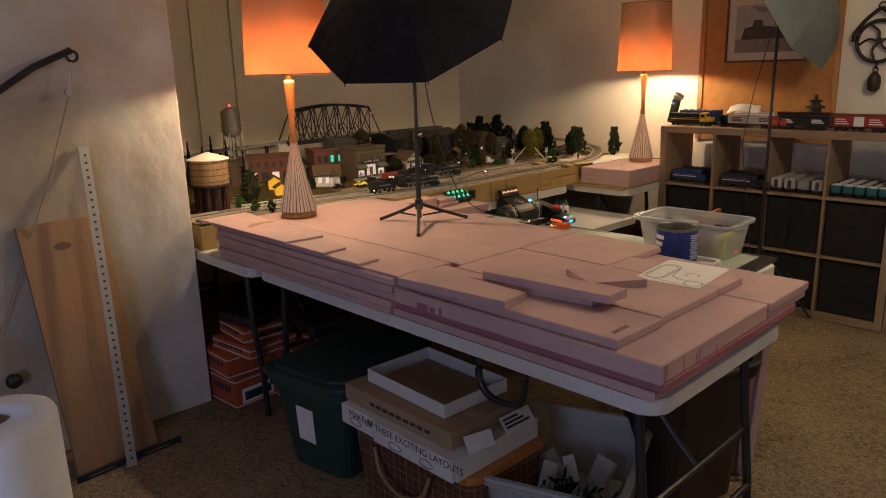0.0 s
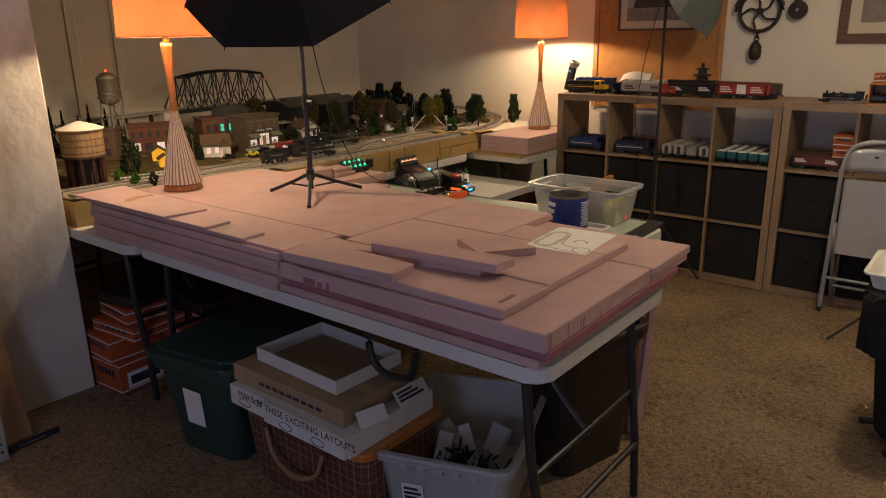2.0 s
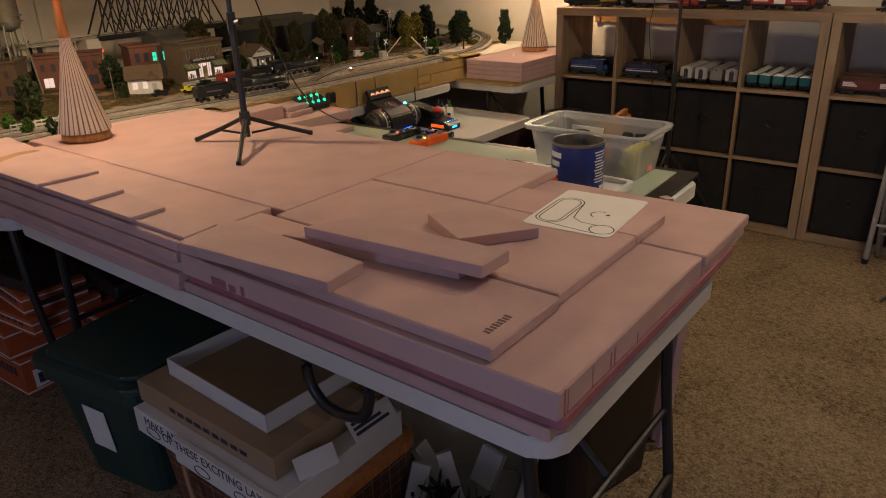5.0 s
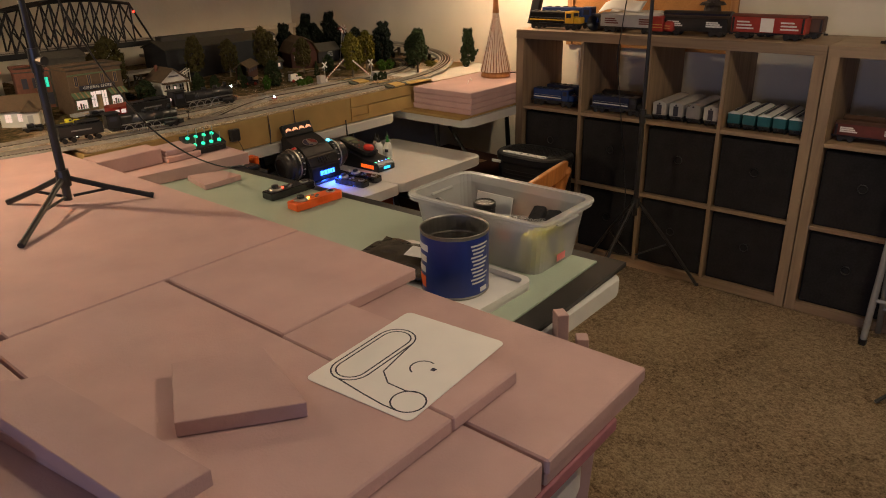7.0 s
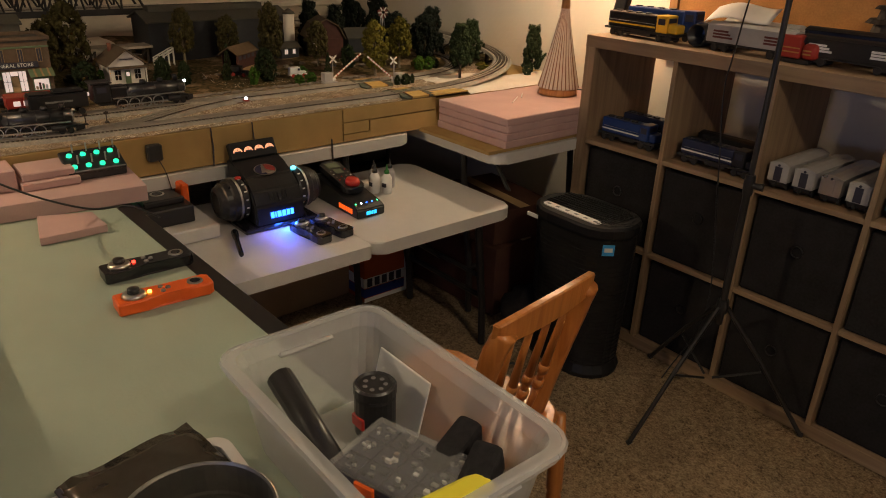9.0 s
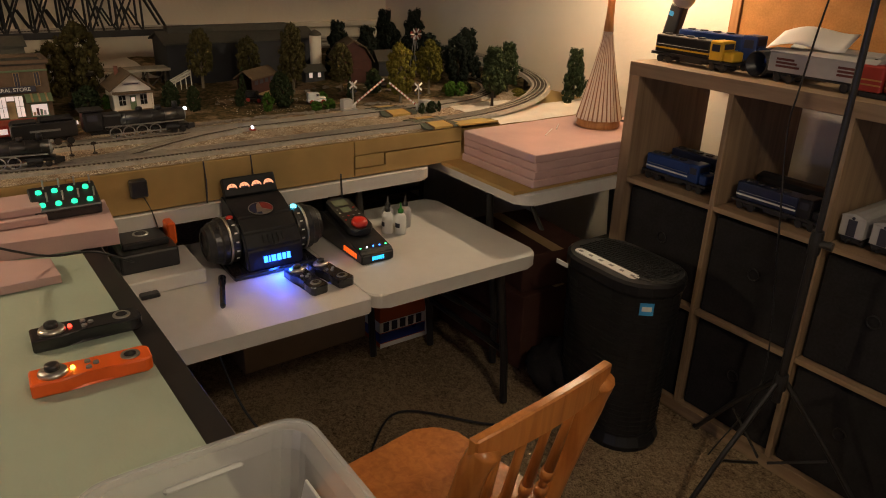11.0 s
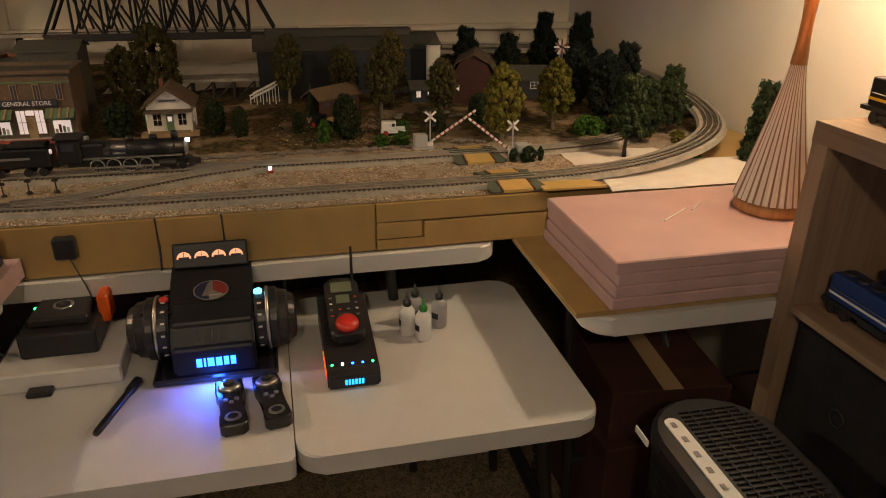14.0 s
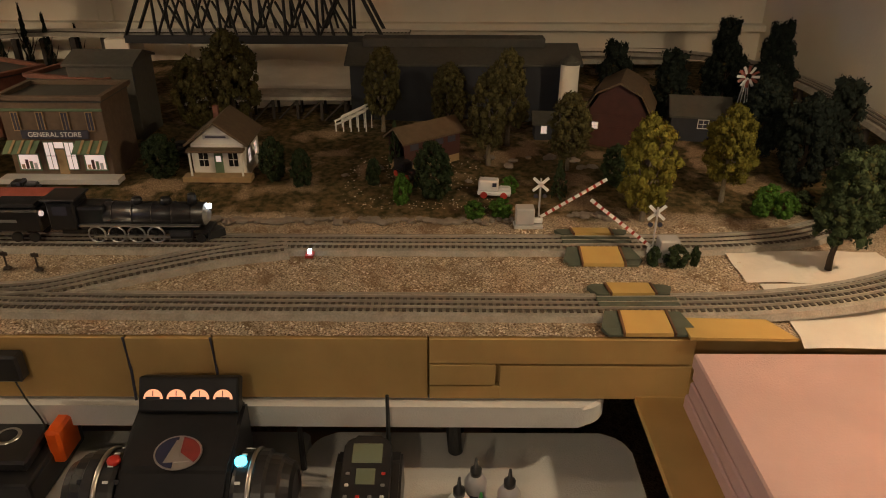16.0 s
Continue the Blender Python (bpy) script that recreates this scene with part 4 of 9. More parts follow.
bmesh.ops.bevel(bm, geom=bm.edges[:], offset=0.006, segments=2, affect="EDGES")
body = part("housing", bm, "purifier_black", t)
for s in (-1, 1):
    bm = bmesh.new()
    lathe(bm, [(0.062, 0), (0.064, 0.006), (0.064, 0.03), (0.066, 0.032), (0.066, 0.046), (0.060, 0.050), (0.058, 0.066), (0.053, 0.070), (0.047, 0.082), (0.036, 0.086), (0.034, 0.082), (0.009, 0.082)], 32)
    bmesh.ops.rotate(bm, verts=bm.verts, cent=(0, 0, 0), matrix=Matrix.Rotation(radians(90 * s), 3, "Y"))
    bmesh.ops.translate(bm, verts=bm.verts, vec=(s * 0.085, 0.0, 0.085))
    h = part("throttle_handle", bm, "black_plastic", t, "stepped round black throttle drum")
    bm = bmesh.new()
    lathe(bm, [(0.0655, 0), (0.0685, 0.001), (0.0685, 0.006), (0.0655, 0.007)], 40, closed=False)
    bmesh.ops.rotate(bm, verts=bm.verts, cent=(0, 0, 0), matrix=Matrix.Rotation(radians(90 * s), 3, "Y"))
    bmesh.ops.translate(bm, verts=bm.verts, vec=(s * 0.108, 0.0, 0.085))
    part("scale_ring", bm, "tin", h, "silver scale ring", True)
    for k in range(9):
        a = radians(35 + 22 * k)
        part("scale_mark", nbox(-0.004, -0.002, -0.0008, 0.004, 0.002, 0.0008), "label_white", h).matrix_basis = pose(s * 0.096, 0, 0.085) @ pose(0, 0, 0, math.degrees(a) - 90, 0, 0) @ pose(0, 0, 0.0665)
    part("arm", nbox(s * 0.083, -0.03, 0.112, s * 0.135, 0.0, 0.135, 0.005), "gloss_black", t)
# tilted gauge hood at the back
hood = part("gauge_hood", nbox(-0.078, -0.012, -0.004, 0.078, 0.012, 0.052, 0.004, 2), "purifier_black", t)
hood.matrix_basis = pose(0, 0.075, 0.185, -28, 0, 0)
for k in range(4):
    x = -0.054 + 0.036 * k
    bm = bmesh.new()
    pts = arc(0, 0, 0.0148, 0, 180, 12)
    prism(bm, pts, 0, 0.002)
    g = part("gauge", bm, "gauge_lit", hood, "round lit meter face")
    g.matrix_basis = pose(x, -0.0125, 0.018, 90, 0, 0)
    part("needle", nbox(-0.0007, -0.0146, 0.022, 0.0007, -0.0141, 0.031), "label_dark", hood).matrix_basis = pose(x, 0, 0, 0, 0, 0)
    bm = bmesh.new()
    part("gauge_base", nbox(-0.011, -0.0152, 0.0175, 0.011, -0.0142, 0.0215, 0.001), "label_dark", hood).matrix_basis = pose(x, 0, 0)
# oval emblem as plain shapes
slope = pose(0, 0.004, 0.1605, math.degrees(math.atan2(0.022, 0.06)), 0, 0)
mat("emblem_navy", (0.015, 0.02, 0.06), 0.4, scale=60, var=0.2)
mat("emblem_crimson", (0.22, 0.03, 0.025), 0.4, scale=60, var=0.2)
for nm, mt, pts, z in (("emblem_ring", "tin", [(0.036 * math.cos(a * 0.2094), 0.028 * math.sin(a * 0.2094)) for a in range(30)], 0.0012),
                       ("emblem_blue", "emblem_navy", [(0.033 * math.cos(a * 0.2094), 0.0255 * math.sin(a * 0.2094)) for a in range(8, 23)], 0.0018),
                       ("emblem_red", "emblem_crimson", [(0.004, 0.0)] + [(0.033 * math.cos(a * 0.2094), 0.0255 * math.sin(a * 0.2094)) for a in range(-3, 8)], 0.0018),
                       ("emblem_white", "tin", [(-0.018, -0.017), (0.02, -0.014), (0.004, -0.008), (0.0, 0.02), (-0.006, 0.02)], 0.0024)):
    bm = bmesh.new()
    prism(bm, pts, 0, z)
    part(nm, bm, mt, body).matrix_basis = slope
# lit name plate as plain glowing bars
front = pose(0, -0.0915, 0.045, 82, 0, 0)
for k, w in enumerate((0.011, 0.004, 0.013, 0.012, 0.010, 0.010)):
    x = -0.036 + sum((0.011, 0.004, 0.013, 0.012, 0.010, 0.010)[:k]) + 0.0035 * k
    part("light_bar", nbox(x, -0.009, 0, x + w, 0.009, 0.0015), "led_blue", body, "glowing blue plate").matrix_basis = front
for k in range(5):
    part("vent_slit", nbox(-0.029 + 0.014 * k, -0.010 - 0.004 * (2 - abs(k - 2)), 0.0005, -0.027 + 0.014 * k, 0.012, 0.001), "gloss_black", body).matrix_basis = pose(0, -0.0735, 0.098, 62, 0, 0)
part("direction_button", lathe(bmesh.new(), [(0.009, 0), (0.0088, 0.006), (0.004, 0.009)], 16, (0.0945, -0.004, 0.1495)), "led_cyan", t, "glowing cyan push button", True)
part("whistle_button", lathe(bmesh.new(), [(0.010, 0), (0.0095, 0.006), (0.004, 0.008)], 16, (-0.0945, -0.004, 0.1495)), "red_plastic", t, "dark red push button", True)
# blue spill from the lit plate
lamp_light("plate_light", "AREA", 0.6, (0.02, 0.1, 1.0), pose(-1.557, 2.742, 0.625, 0, 0, 0) @ pose(0, 0, 0, 0, -26, 0), 0.08, 0.02)

t = thing("remote_charger", -1.634, 3.017, TZ, 90, "black charging base holding a keypad remote with a red dial", "charger")
bm = bmesh.new()
prof = [(-0.15, 0), (-0.15, 0.03), (-0.135, 0.04), (-0.06, 0.05), (0.10, 0.085), (0.13, 0.08), (0.14, 0)]
A = [bm.verts.new((-0.054, y, z)) for y, z in prof]
B = [bm.verts.new((0.054, y, z)) for y, z in prof]
bm.faces.new(A[::-1]); bm.faces.new(B)
for i in range(len(prof)):
    bm.faces.new((A[i], A[(i + 1) % 7], B[(i + 1) % 7], B[i]))
bmesh.ops.bevel(bm, geom=bm.edges[:], offset=0.004, segments=2, affect="EDGES")
part("base", bm, "black_plastic", t)
top = pose(0, 0.02, 0.0735, 12.3, 0, 0)
h = part("handset", prism(bmesh.new(), rounded(-0.038, -0.085, 0.038, 0.11, 0.02), 0, 0.022, 0.004), "black_plastic", t, "black keypad handset")
h.matrix_basis = top
mat("lcd", (0.16, 0.19, 0.13), 0.25, scale=20, var=0.05)
part("screen", nbox(-0.024, 0.058, 0.022, 0.024, 0.094, 0.0236, 0.001), "lcd", h, "grey display")
part("screen", nbox(-0.015, 0.02, 0.022, 0.015, 0.048, 0.0234, 0.001), "lcd", h)
for r in range(4):
    for c in range(4):
        if (r, c) in ((0, 1), (0, 2), (1, 1), (1, 2)):
            continue
        part("key", nbox(-0.031 + 0.0185 * c, 0.036 - 0.02 * r, 0.022, -0.0245 + 0.0185 * c, 0.041 - 0.02 * r, 0.0245, 0.001), ("grey_plastic", "label_white", "grey_plastic", "red_plastic")[(r + c) % 4], h)
part("dial", lathe(bmesh.new(), [(0.024, 0.022), (0.025, 0.03), (0.022, 0.038), (0.008, 0.040)], 28, (0, -0.055, 0)), "red_plastic", h, "red speed dial", True)
for k, c in enumerate(("led_green", "led_white", "led_blue", "led_blue", "led_green")):
    part("indicator", lathe(bmesh.new(), [(0.003, 0), (0.0025, 0.002)], 8, (-0.042 + 0.021 * k, -0.122, 0.0415)), c, t)
glow("led_cyan_dim", (0.03, 0.5, 1.0), 2.0)
glow("led_orange", (1.0, 0.12, 0.01), 1.2)
for k in range(6):
    part("light_bar", nbox(-0.019 + 0.0068 * k, -0.1515, 0.010, -0.0145 + 0.0068 * k, -0.1495, 0.022), "led_cyan_dim", t)
for k in range(6):
    part("side_light", nbox(-0.0555, -0.12 + 0.014 * k, 0.012, -0.0535, -0.11 + 0.014 * k, 0.028), "led_orange", t)
part("antenna", ncyl((0.03, 0.13, 0.07), (0.03, 0.135, 0.19), 0.004, 0.003, 8), "black_plastic", t)
solo("antenna_stick", ncyl((0, 0, 0), (0, 0, 0.14), 0.006, 0.004, 8), "black_plastic", pose(-1.805, 2.892, TZ), "short black aerial standing behind the transformer", "antenna")


def squeeze_bottle(x, y, rz, h, body, cap, label):
    t = thing("oil_bottle", x, y, TZ, rz, label, "bottle", "small bottles")
    part("body", lathe(bmesh.new(), [(0.017, 0), (0.0185, 0.003), (0.0185, h * 0.6), (0.012, h * 0.72), (0.008, h * 0.75)], 18), body, t, "", True)
    part("cap", lathe(bmesh.new(), [(0.0095, h * 0.75), (0.0095, h * 0.86), (0.004, h * 0.9), (0.002, h * 1.1)], 14), cap, t, "", True)
    part("label_print", arc_patch(0.0188, -120, -60, h * 0.26, h * 0.42), "label_dark" if cap != "led" else cap, t)
    part("label_print", arc_patch(0.0188, 150, 210, h * 0.2, h * 0.45), "grey_plastic", t)


mat("bottle_white", (0.75, 0.75, 0.74), 0.4, scale=30, var=0.05)
mat("green_cap", (0.02, 0.2, 0.03), 0.4, scale=30, var=0.1)
mat("bottle_grey", (0.35, 0.34, 0.36), 0.3, scale=30, var=0.08)
squeeze_bottle(-1.676, 3.162, 0, 0.098, "bottle_white", "black_plastic", "small white squeeze bottle with a black tip")
squeeze_bottle(-1.647, 3.194, 20, 0.096, "bottle_white", "green_cap", "small white squeeze bottle with a green cap")
squeeze_bottle(-1.696, 3.242, 40, 0.096, "bottle_grey", "black_plastic", "small grey squeeze bottle with a black tip")
squeeze_bottle(-1.722, 3.19, 70, 0.094, "bottle_grey", "black_plastic", "small dark squeeze bottle behind the others")
solo("pen_light", lathe(bmesh.new(), [(0.006, 0), (0.0075, 0.01), (0.0075, 0.12), (0.010, 0.13), (0.011, 0.165), (0.008, 0.168)], 14), "gloss_black", pose(-1.425, 2.537, TZ + 0.0112, 0, -89, -18), "slim black pen light lying on the table", "pen light", smooth=True)
solo("foam_block", nbox(-0.10, -0.12, 0, 0.10, 0.12, 0.042, 0.004), "white_paint", pose(-1.705, 2.435, TZ), "white foam packing block under a power brick", "foam block")
t = thing("power_brick", -1.752, 2.43, TZ + 0.0422, 90, "black power brick with a round badge and orange switch lever", "power supply")
bm = nbox(-0.075, -0.09, 0, 0.075, 0.08, 0.055, 0.006, 2)
part("case", bm, "black_plastic", t)
part("top_cover", prism(bmesh.new(), [(-0.06, -0.06), (0.06, -0.06), (0.05, 0.07), (-0.05, 0.07)], 0.055, 0.075, 0.004), "black_plastic", t)
part("badge", lathe(bmesh.new(), [(0.021, 0.075), (0.02, 0.0765)], 24), "tin", t)
part("badge_mark", lathe(bmesh.new(), [(0.015, 0.0765), (0.014, 0.0775)], 20), "gloss_black", t)
part("lever", nbox(0.068, -0.015, 0.03, 0.092, 0.045, 0.095, 0.005), "orange_plastic", t, "orange switch lever")
part("indicator", lathe(bmesh.new(), [(0.004, 0.055), (0.0035, 0.058)], 10, (-0.066, 0.03, 0)), "led_green", t)
solo("plug_adapter", nbox(-0.02, -0.024, 0, 0.02, 0.024, 0.012, 0.003), "black_plastic", pose(-1.60, 2.402, TZ), "small black plug adapter lying on the table", "adapter")

# switch box with green lamps on the foam slab
t = thing("switch_box", -1.712, 2.262, 0.8005, 90, "small black switch panel with eight green lamps", "switch panel")
part("case", nbox(-0.075, -0.035, 0, 0.075, 0.045, 0.022, 0.003), "black_plastic", t)
pan = part("panel", nbox(-0.075, -0.045, 0, 0.075, 0.05, 0.012, 0.003), "black_plastic", t, "tilted black panel")
pan.matrix_basis = pose(0, 0.003, 0.034, 22, 0, 0)
for r in range(2):
    for c in range(4):
        part("lamp", lathe(bmesh.new(), [(0.0075, 0.012), (0.007, 0.017), (0.003, 0.020)], 12, (-0.053 + 0.035 * c, -0.026 + 0.05 * r, 0)), "led_teal", pan, "lit green lamp", True)
        part("toggle", ncyl((-0.04 + 0.035 * c, -0.012 + 0.05 * r, 0.012), (-0.04 + 0.035 * c, -0.004 + 0.05 * r, 0.034), 0.002, 0.0025, 6), "steel", pan)
solo("wall_wart", nbox(-0.012, -0.022, 0, 0.012, 0.022, 0.05, 0.004), "black_plastic", pose(-1.782, 2.448, 0.79), "small black terminal box fixed to the railway fascia", "terminal box")
solo("terminal_cable", tube(bmesh.new(), curve_pts([(-1.775, 2.453, 0.80), (-1.768, 2.468, 0.76), (-1.772, 2.478, 0.72), (-1.775, 2.488, 0.66)], 6), 0.0015, 6), "black_plastic", pose(0, 0, 0), "thin black wire hanging from the terminal box", "cable", smooth=True)

# ---------- air purifier ----------
t = thing("air_purifier", -1.115, 3.668, 0, -1, "tall black air purifier with an oval vented top", "air purifier")
t.matrix_world = t.matrix_world @ Matrix.Diagonal((1, 1, 0.912, 1))
def stadium(a, b, n=10):
    return arc(a - b, 0, b, -90, 90, n) + arc(-(a - b), 0, b, 90, 270, n)
bm = bmesh.new()
rings = [[bm.verts.new((x, y, z)) for x, y in stadium(a, b)] for a, b, z in ((0.185, 0.115, 0.0), (0.19, 0.12, 0.02), (0.175, 0.108, 0.05), (0.185, 0.115, 0.4), (0.19, 0.12, 0.585), (0.198, 0.127, 0.60), (0.198, 0.127, 0.628), (0.188, 0.117, 0.636))]
for a, b in zip(rings, rings[1:]):
    for i in range(len(a)):
        bm.faces.new((a[i], a[(i + 1) % len(a)], b[(i + 1) % len(a)], b[i]))
bm.faces.new(rings[0][::-1]); bm.faces.new(rings[-1])
part("body", bm, "purifier_black", t)
part("control_strip", prism(bmesh.new(), rounded(-0.135, -0.09, 0.115, -0.058, 0.014), 0.6365, 0.640, 0.001), "label_white", t, "long white control strip")
for k in range(6):
    part("control_mark", nbox(-0.12 + 0.042 * k, -0.082, 0.6412, -0.105 + 0.042 * k, -0.072, 0.6418), "grey_plastic", t)
for k in range(24):
    x = -0.15 + 0.0125 * k
    w = 0.108 * math.sqrt(max(0.05, 1 - (abs(x) / 0.19) ** 4))
    part("vent_slat", nbox(x, -0.048, 0.6362, x + 0.0045, w - 0.010, 0.6405, 0.001), "purifier_black", t)
for k in range(5):
    part("vent_rib", nbox(-0.152, -0.03 + 0.026 * k, 0.6406, 0.14, -0.0275 + 0.026 * k, 0.6418), "purifier_black", t)
for k in range(5):
    r = 0.03 + 0.017 * k
    part("vent_ring", tube(bmesh.new(), [(0.09 + r * math.cos(a * 0.2244 - 1.4), 0.01 + r * math.sin(a * 0.2244 - 1.4) * 0.95, 0.6405) for a in range(14)], 0.0014, 5), "purifier_black", t)
for k in range(27):
    z = 0.06 + 0.019 * k
    q = 0.176 + 0.012 * min(1.0, (z - 0.05) / 0.5)
    pts = [(x, y, z) for x, y in stadium(q, q - 0.068)]
    part("grille_rib", tube(bmesh.new(), pts + pts[:1], 0.0026, 5), "purifier_black", t)
mat("sticker_blue", (0.05, 0.35, 0.75), 0.5, scale=40, var=0.1)
st = part("sticker", nbox(-0.02, -0.0012, 0, 0.02, 0.0006, 0.042), "sticker_blue", t, "blue energy sticker")
st.matrix_basis = pose(0.163, -0.0755, 0.532, 0, 0, 52)
part("sticker_mark", nbox(-0.014, -0.0016, 0.014, 0.014, -0.0011, 0.03), "label_white", st)
part("sticker", nbox(-0.17, -0.1222, 0.585, -0.12, -0.119, 0.60), "label_white", t, "small white label")

# ---------- wooden spindle-back chair ----------
t = thing("wooden_chair", -0.70, 2.694, 0, 8, "honey-stained wooden chair with a spindle back", "chair")
t.matrix_world = t.matrix_world @ Matrix.Diagonal((1, 1, 0.965, 1))
bm = bmesh.new()
prism(bm, rounded(-0.20, -0.185, 0.215, 0.185, 0.07), 0.43, 0.46, 0.008)
part("seat", bm, "chair_wood", t)
for x, y in ((-0.15, -0.14), (-0.15, 0.14), (0.195, -0.13), (0.195, 0.13)):
    part("leg", lathe(bmesh.new(), [(0.011, 0), (0.016, 0.12), (0.019, 0.2), (0.015, 0.21), (0.02, 0.22), (0.019, 0.33), (0.014, 0.43)], 14), "chair_wood", t, "", True).matrix_basis = pose(x, y, 0, -5 if y > 0 else 5, 5 if x < 0 else -5, 0) @ pose(x * 0.16, y * 0.16, 0)
for s in (-1, 1):
    part("back_post", tube(bmesh.new(), curve_pts([(0.155, s * 0.125, 0.455), (0.185, s * 0.138, 0.6), (0.225, s * 0.145, 0.76), (0.245, s * 0.135, 0.82)], 6), 0.023, 10), "chair_wood", t, "", True)
for k in range(4):
    y = -0.08 + 0.053 * k
    bm = bmesh.new()
    p0, p1 = Vector((0.16, y, 0.455)), Vector((0.235, y * 1.15, 0.81))
    for u0, u1, a, b in ((0, 0.3, 0.006, 0.009), (0.3, 0.36, 0.012, 0.012), (0.36, 0.42, 0.008, 0.008), (0.42, 0.48, 0.012, 0.012), (0.48, 1, 0.010, 0.006)):
        cyl(bm, p0.lerp(p1, u0), p0.lerp(p1, u1), a, b, 10)
    part("spindle", bm, "chair_wood", t, "", True)
bm = bmesh.new()
crest = [(0.235 + 0.02 * (1 - (y / 0.158) ** 2), y, 0.80 - 0.25 * y * y) for y in [(-0.158 + 0.316 * i / 14) for i in range(15)]]
vs = []
for (x, y, z) in crest:
    e = 0.062 - 0.5 * y * y
    vs.append([bm.verts.new(p) for p in ((x - 0.009, y, z), (x + 0.009, y, z), (x + 0.013, y, z + e), (x - 0.005, y, z + e))])
for a, b in zip(vs, vs[1:]):
    for i in range(4):
        bm.faces.new((a[i], a[(i + 1) % 4], b[(i + 1) % 4], b[i]))
bm.faces.new(vs[0]); bm.faces.new(vs[-1][::-1])
bmesh.ops.bevel(bm, geom=bm.edges[:], offset=0.003, segments=1, affect="EDGES")
part("crest_rail", bm, "chair_wood", t, "curved top rail")

# ---------- grey folding chair ----------
mat("chair_grey", (0.42, 0.42, 0.41), 0.4, 0.2, scale=30, var=0.08)
t = thing("folding_chair", 0.632, 3.70, 0, 0, "grey metal folding chair standing before the shelf", "chair")
for s in (-1, 1):
    part("frame_tube", tube(bmesh.new(), curve_pts([(s * 0.245, 0.06, 0.0), (s * 0.235, 0.045, 0.3), (s * 0.225, 0.02, 0.6), (s * 0.215, 0.0, 0.82), (s * 0.18, -0.005, 0.92), (s * 0.10, -0.006, 0.955), (0, -0.006, 0.957)], 6), 0.0125, 10), "chair_grey", t, "", True)
    part("rear_leg", tube(bmesh.new(), [(s * 0.215, 0.20, 0.0), (s * 0.215, 0.09, 0.3), (s * 0.215, -0.0, 0.52)], 0.011, 10), "chair_grey", t, "", True)
    part("foot_cap", ncyl((s * 0.246, 0.061, 0.0), (s * 0.244, 0.058, 0.025), 0.015, 0.015, 10), "black_plastic", t)
bm = bmesh.new()
g = [[bm.verts.new((-0.205 + 0.041 * i, -0.004 + 0.03 * (1 - ((i - 5) / 5) ** 2), 0.80 + (0.135 - 0.03 * ((i - 5) / 5) ** 2) * j / 4)) for j in range(5)] for i in range(11)]
for i in range(10):
    for j in range(4):
        bm.faces.new((g[i][j], g[i + 1][j], g[i + 1][j + 1], g[i][j + 1]))
br = part("backrest", bm, "chair_grey", t, "curved sheet metal backrest", True)
br.modifiers.new("thickness", "SOLIDIFY").thickness = 0.012
part("seat", prism(bmesh.new(), rounded(-0.20, -0.02, 0.20, 0.012, 0.01), 0.36, 0.76, 0.006), "chair_grey", t, "seat panel folded up against the frame")
part("crossbar", tube(bmesh.new(), [(-0.237, 0.05, 0.2), (0.237, 0.05, 0.2)], 0.008, 8), "chair_grey", t)
part("crossbar", tube(bmesh.new(), [(-0.215, 0.15, 0.13), (0.215, 0.15, 0.13)], 0.008, 8), "chair_grey", t)
for s in (-1, 1):
    part("vent_mark", nbox(s * 0.07 - 0.012, 0.008, 0.875, s * 0.07 + 0.008, 0.0125, 0.885), "label_dark", t)

# ---------- stool with clutter at the walkway's edge ----------
t = thing("work_stool", 1.0, 2.48, 0, 0, "black padded stool with thin splayed metal legs", "stool")
part("pad", prism(bmesh.new(), rounded(-0.24, -0.22, 0.24, 0.22, 0.06), 0.40, 0.62, 0.02), "black_cloth", t, "thick black padded seat")
part("column", ncyl((0, 0, 0.05), (0, 0, 0.40), 0.16, 0.2, 16), "black_cloth", t)
for a in (100, 172, 244, 316, 28):
    part("foot", tube(bmesh.new(), [(0, 0, 0.09), (0.21 * math.cos(radians(a)), 0.21 * math.sin(radians(a)), 0.03)], 0.014, 8), "black_metal", t)
solo("plastic_tray", tub(bmesh.new(), -0.2, -0.17, 0.2, 0.17, 0.06, 0.02, 0.004), "white_paint", pose(0.955, 2.51, 0.6205), "white plastic tray on the stool", "tray")
solo("rag", lathe(bmesh.new(), [(0.08, 0), (0.10, 0.02), (0.07, 0.07), (0.04, 0.11), (0.01, 0.13)], 11), "paper", pose(0.95, 2.51, 0.6255, 0, 8, 20), "crumpled white paper rag in the tray", "rag")
t3 = thing("tripod_leg_stand", 0.827, 3.622, 0, 0, "thin black floor stand with splayed legs", "stand")
part("pole", ncyl((0, 0, 0.2), (0, 0, 1.3), 0.009, 0.008, 10), "black_metal", t3)
for dx, dy in ((-0.315, -0.285), (0.3, -0.25), (0.05, 0.22)):
    part("leg", tube(bmesh.new(), [(0, 0, 0.27), (dx * 0.5, dy * 0.5, 0.15), (dx, dy, 0.007)], 0.007, 8), "black_metal", t3)

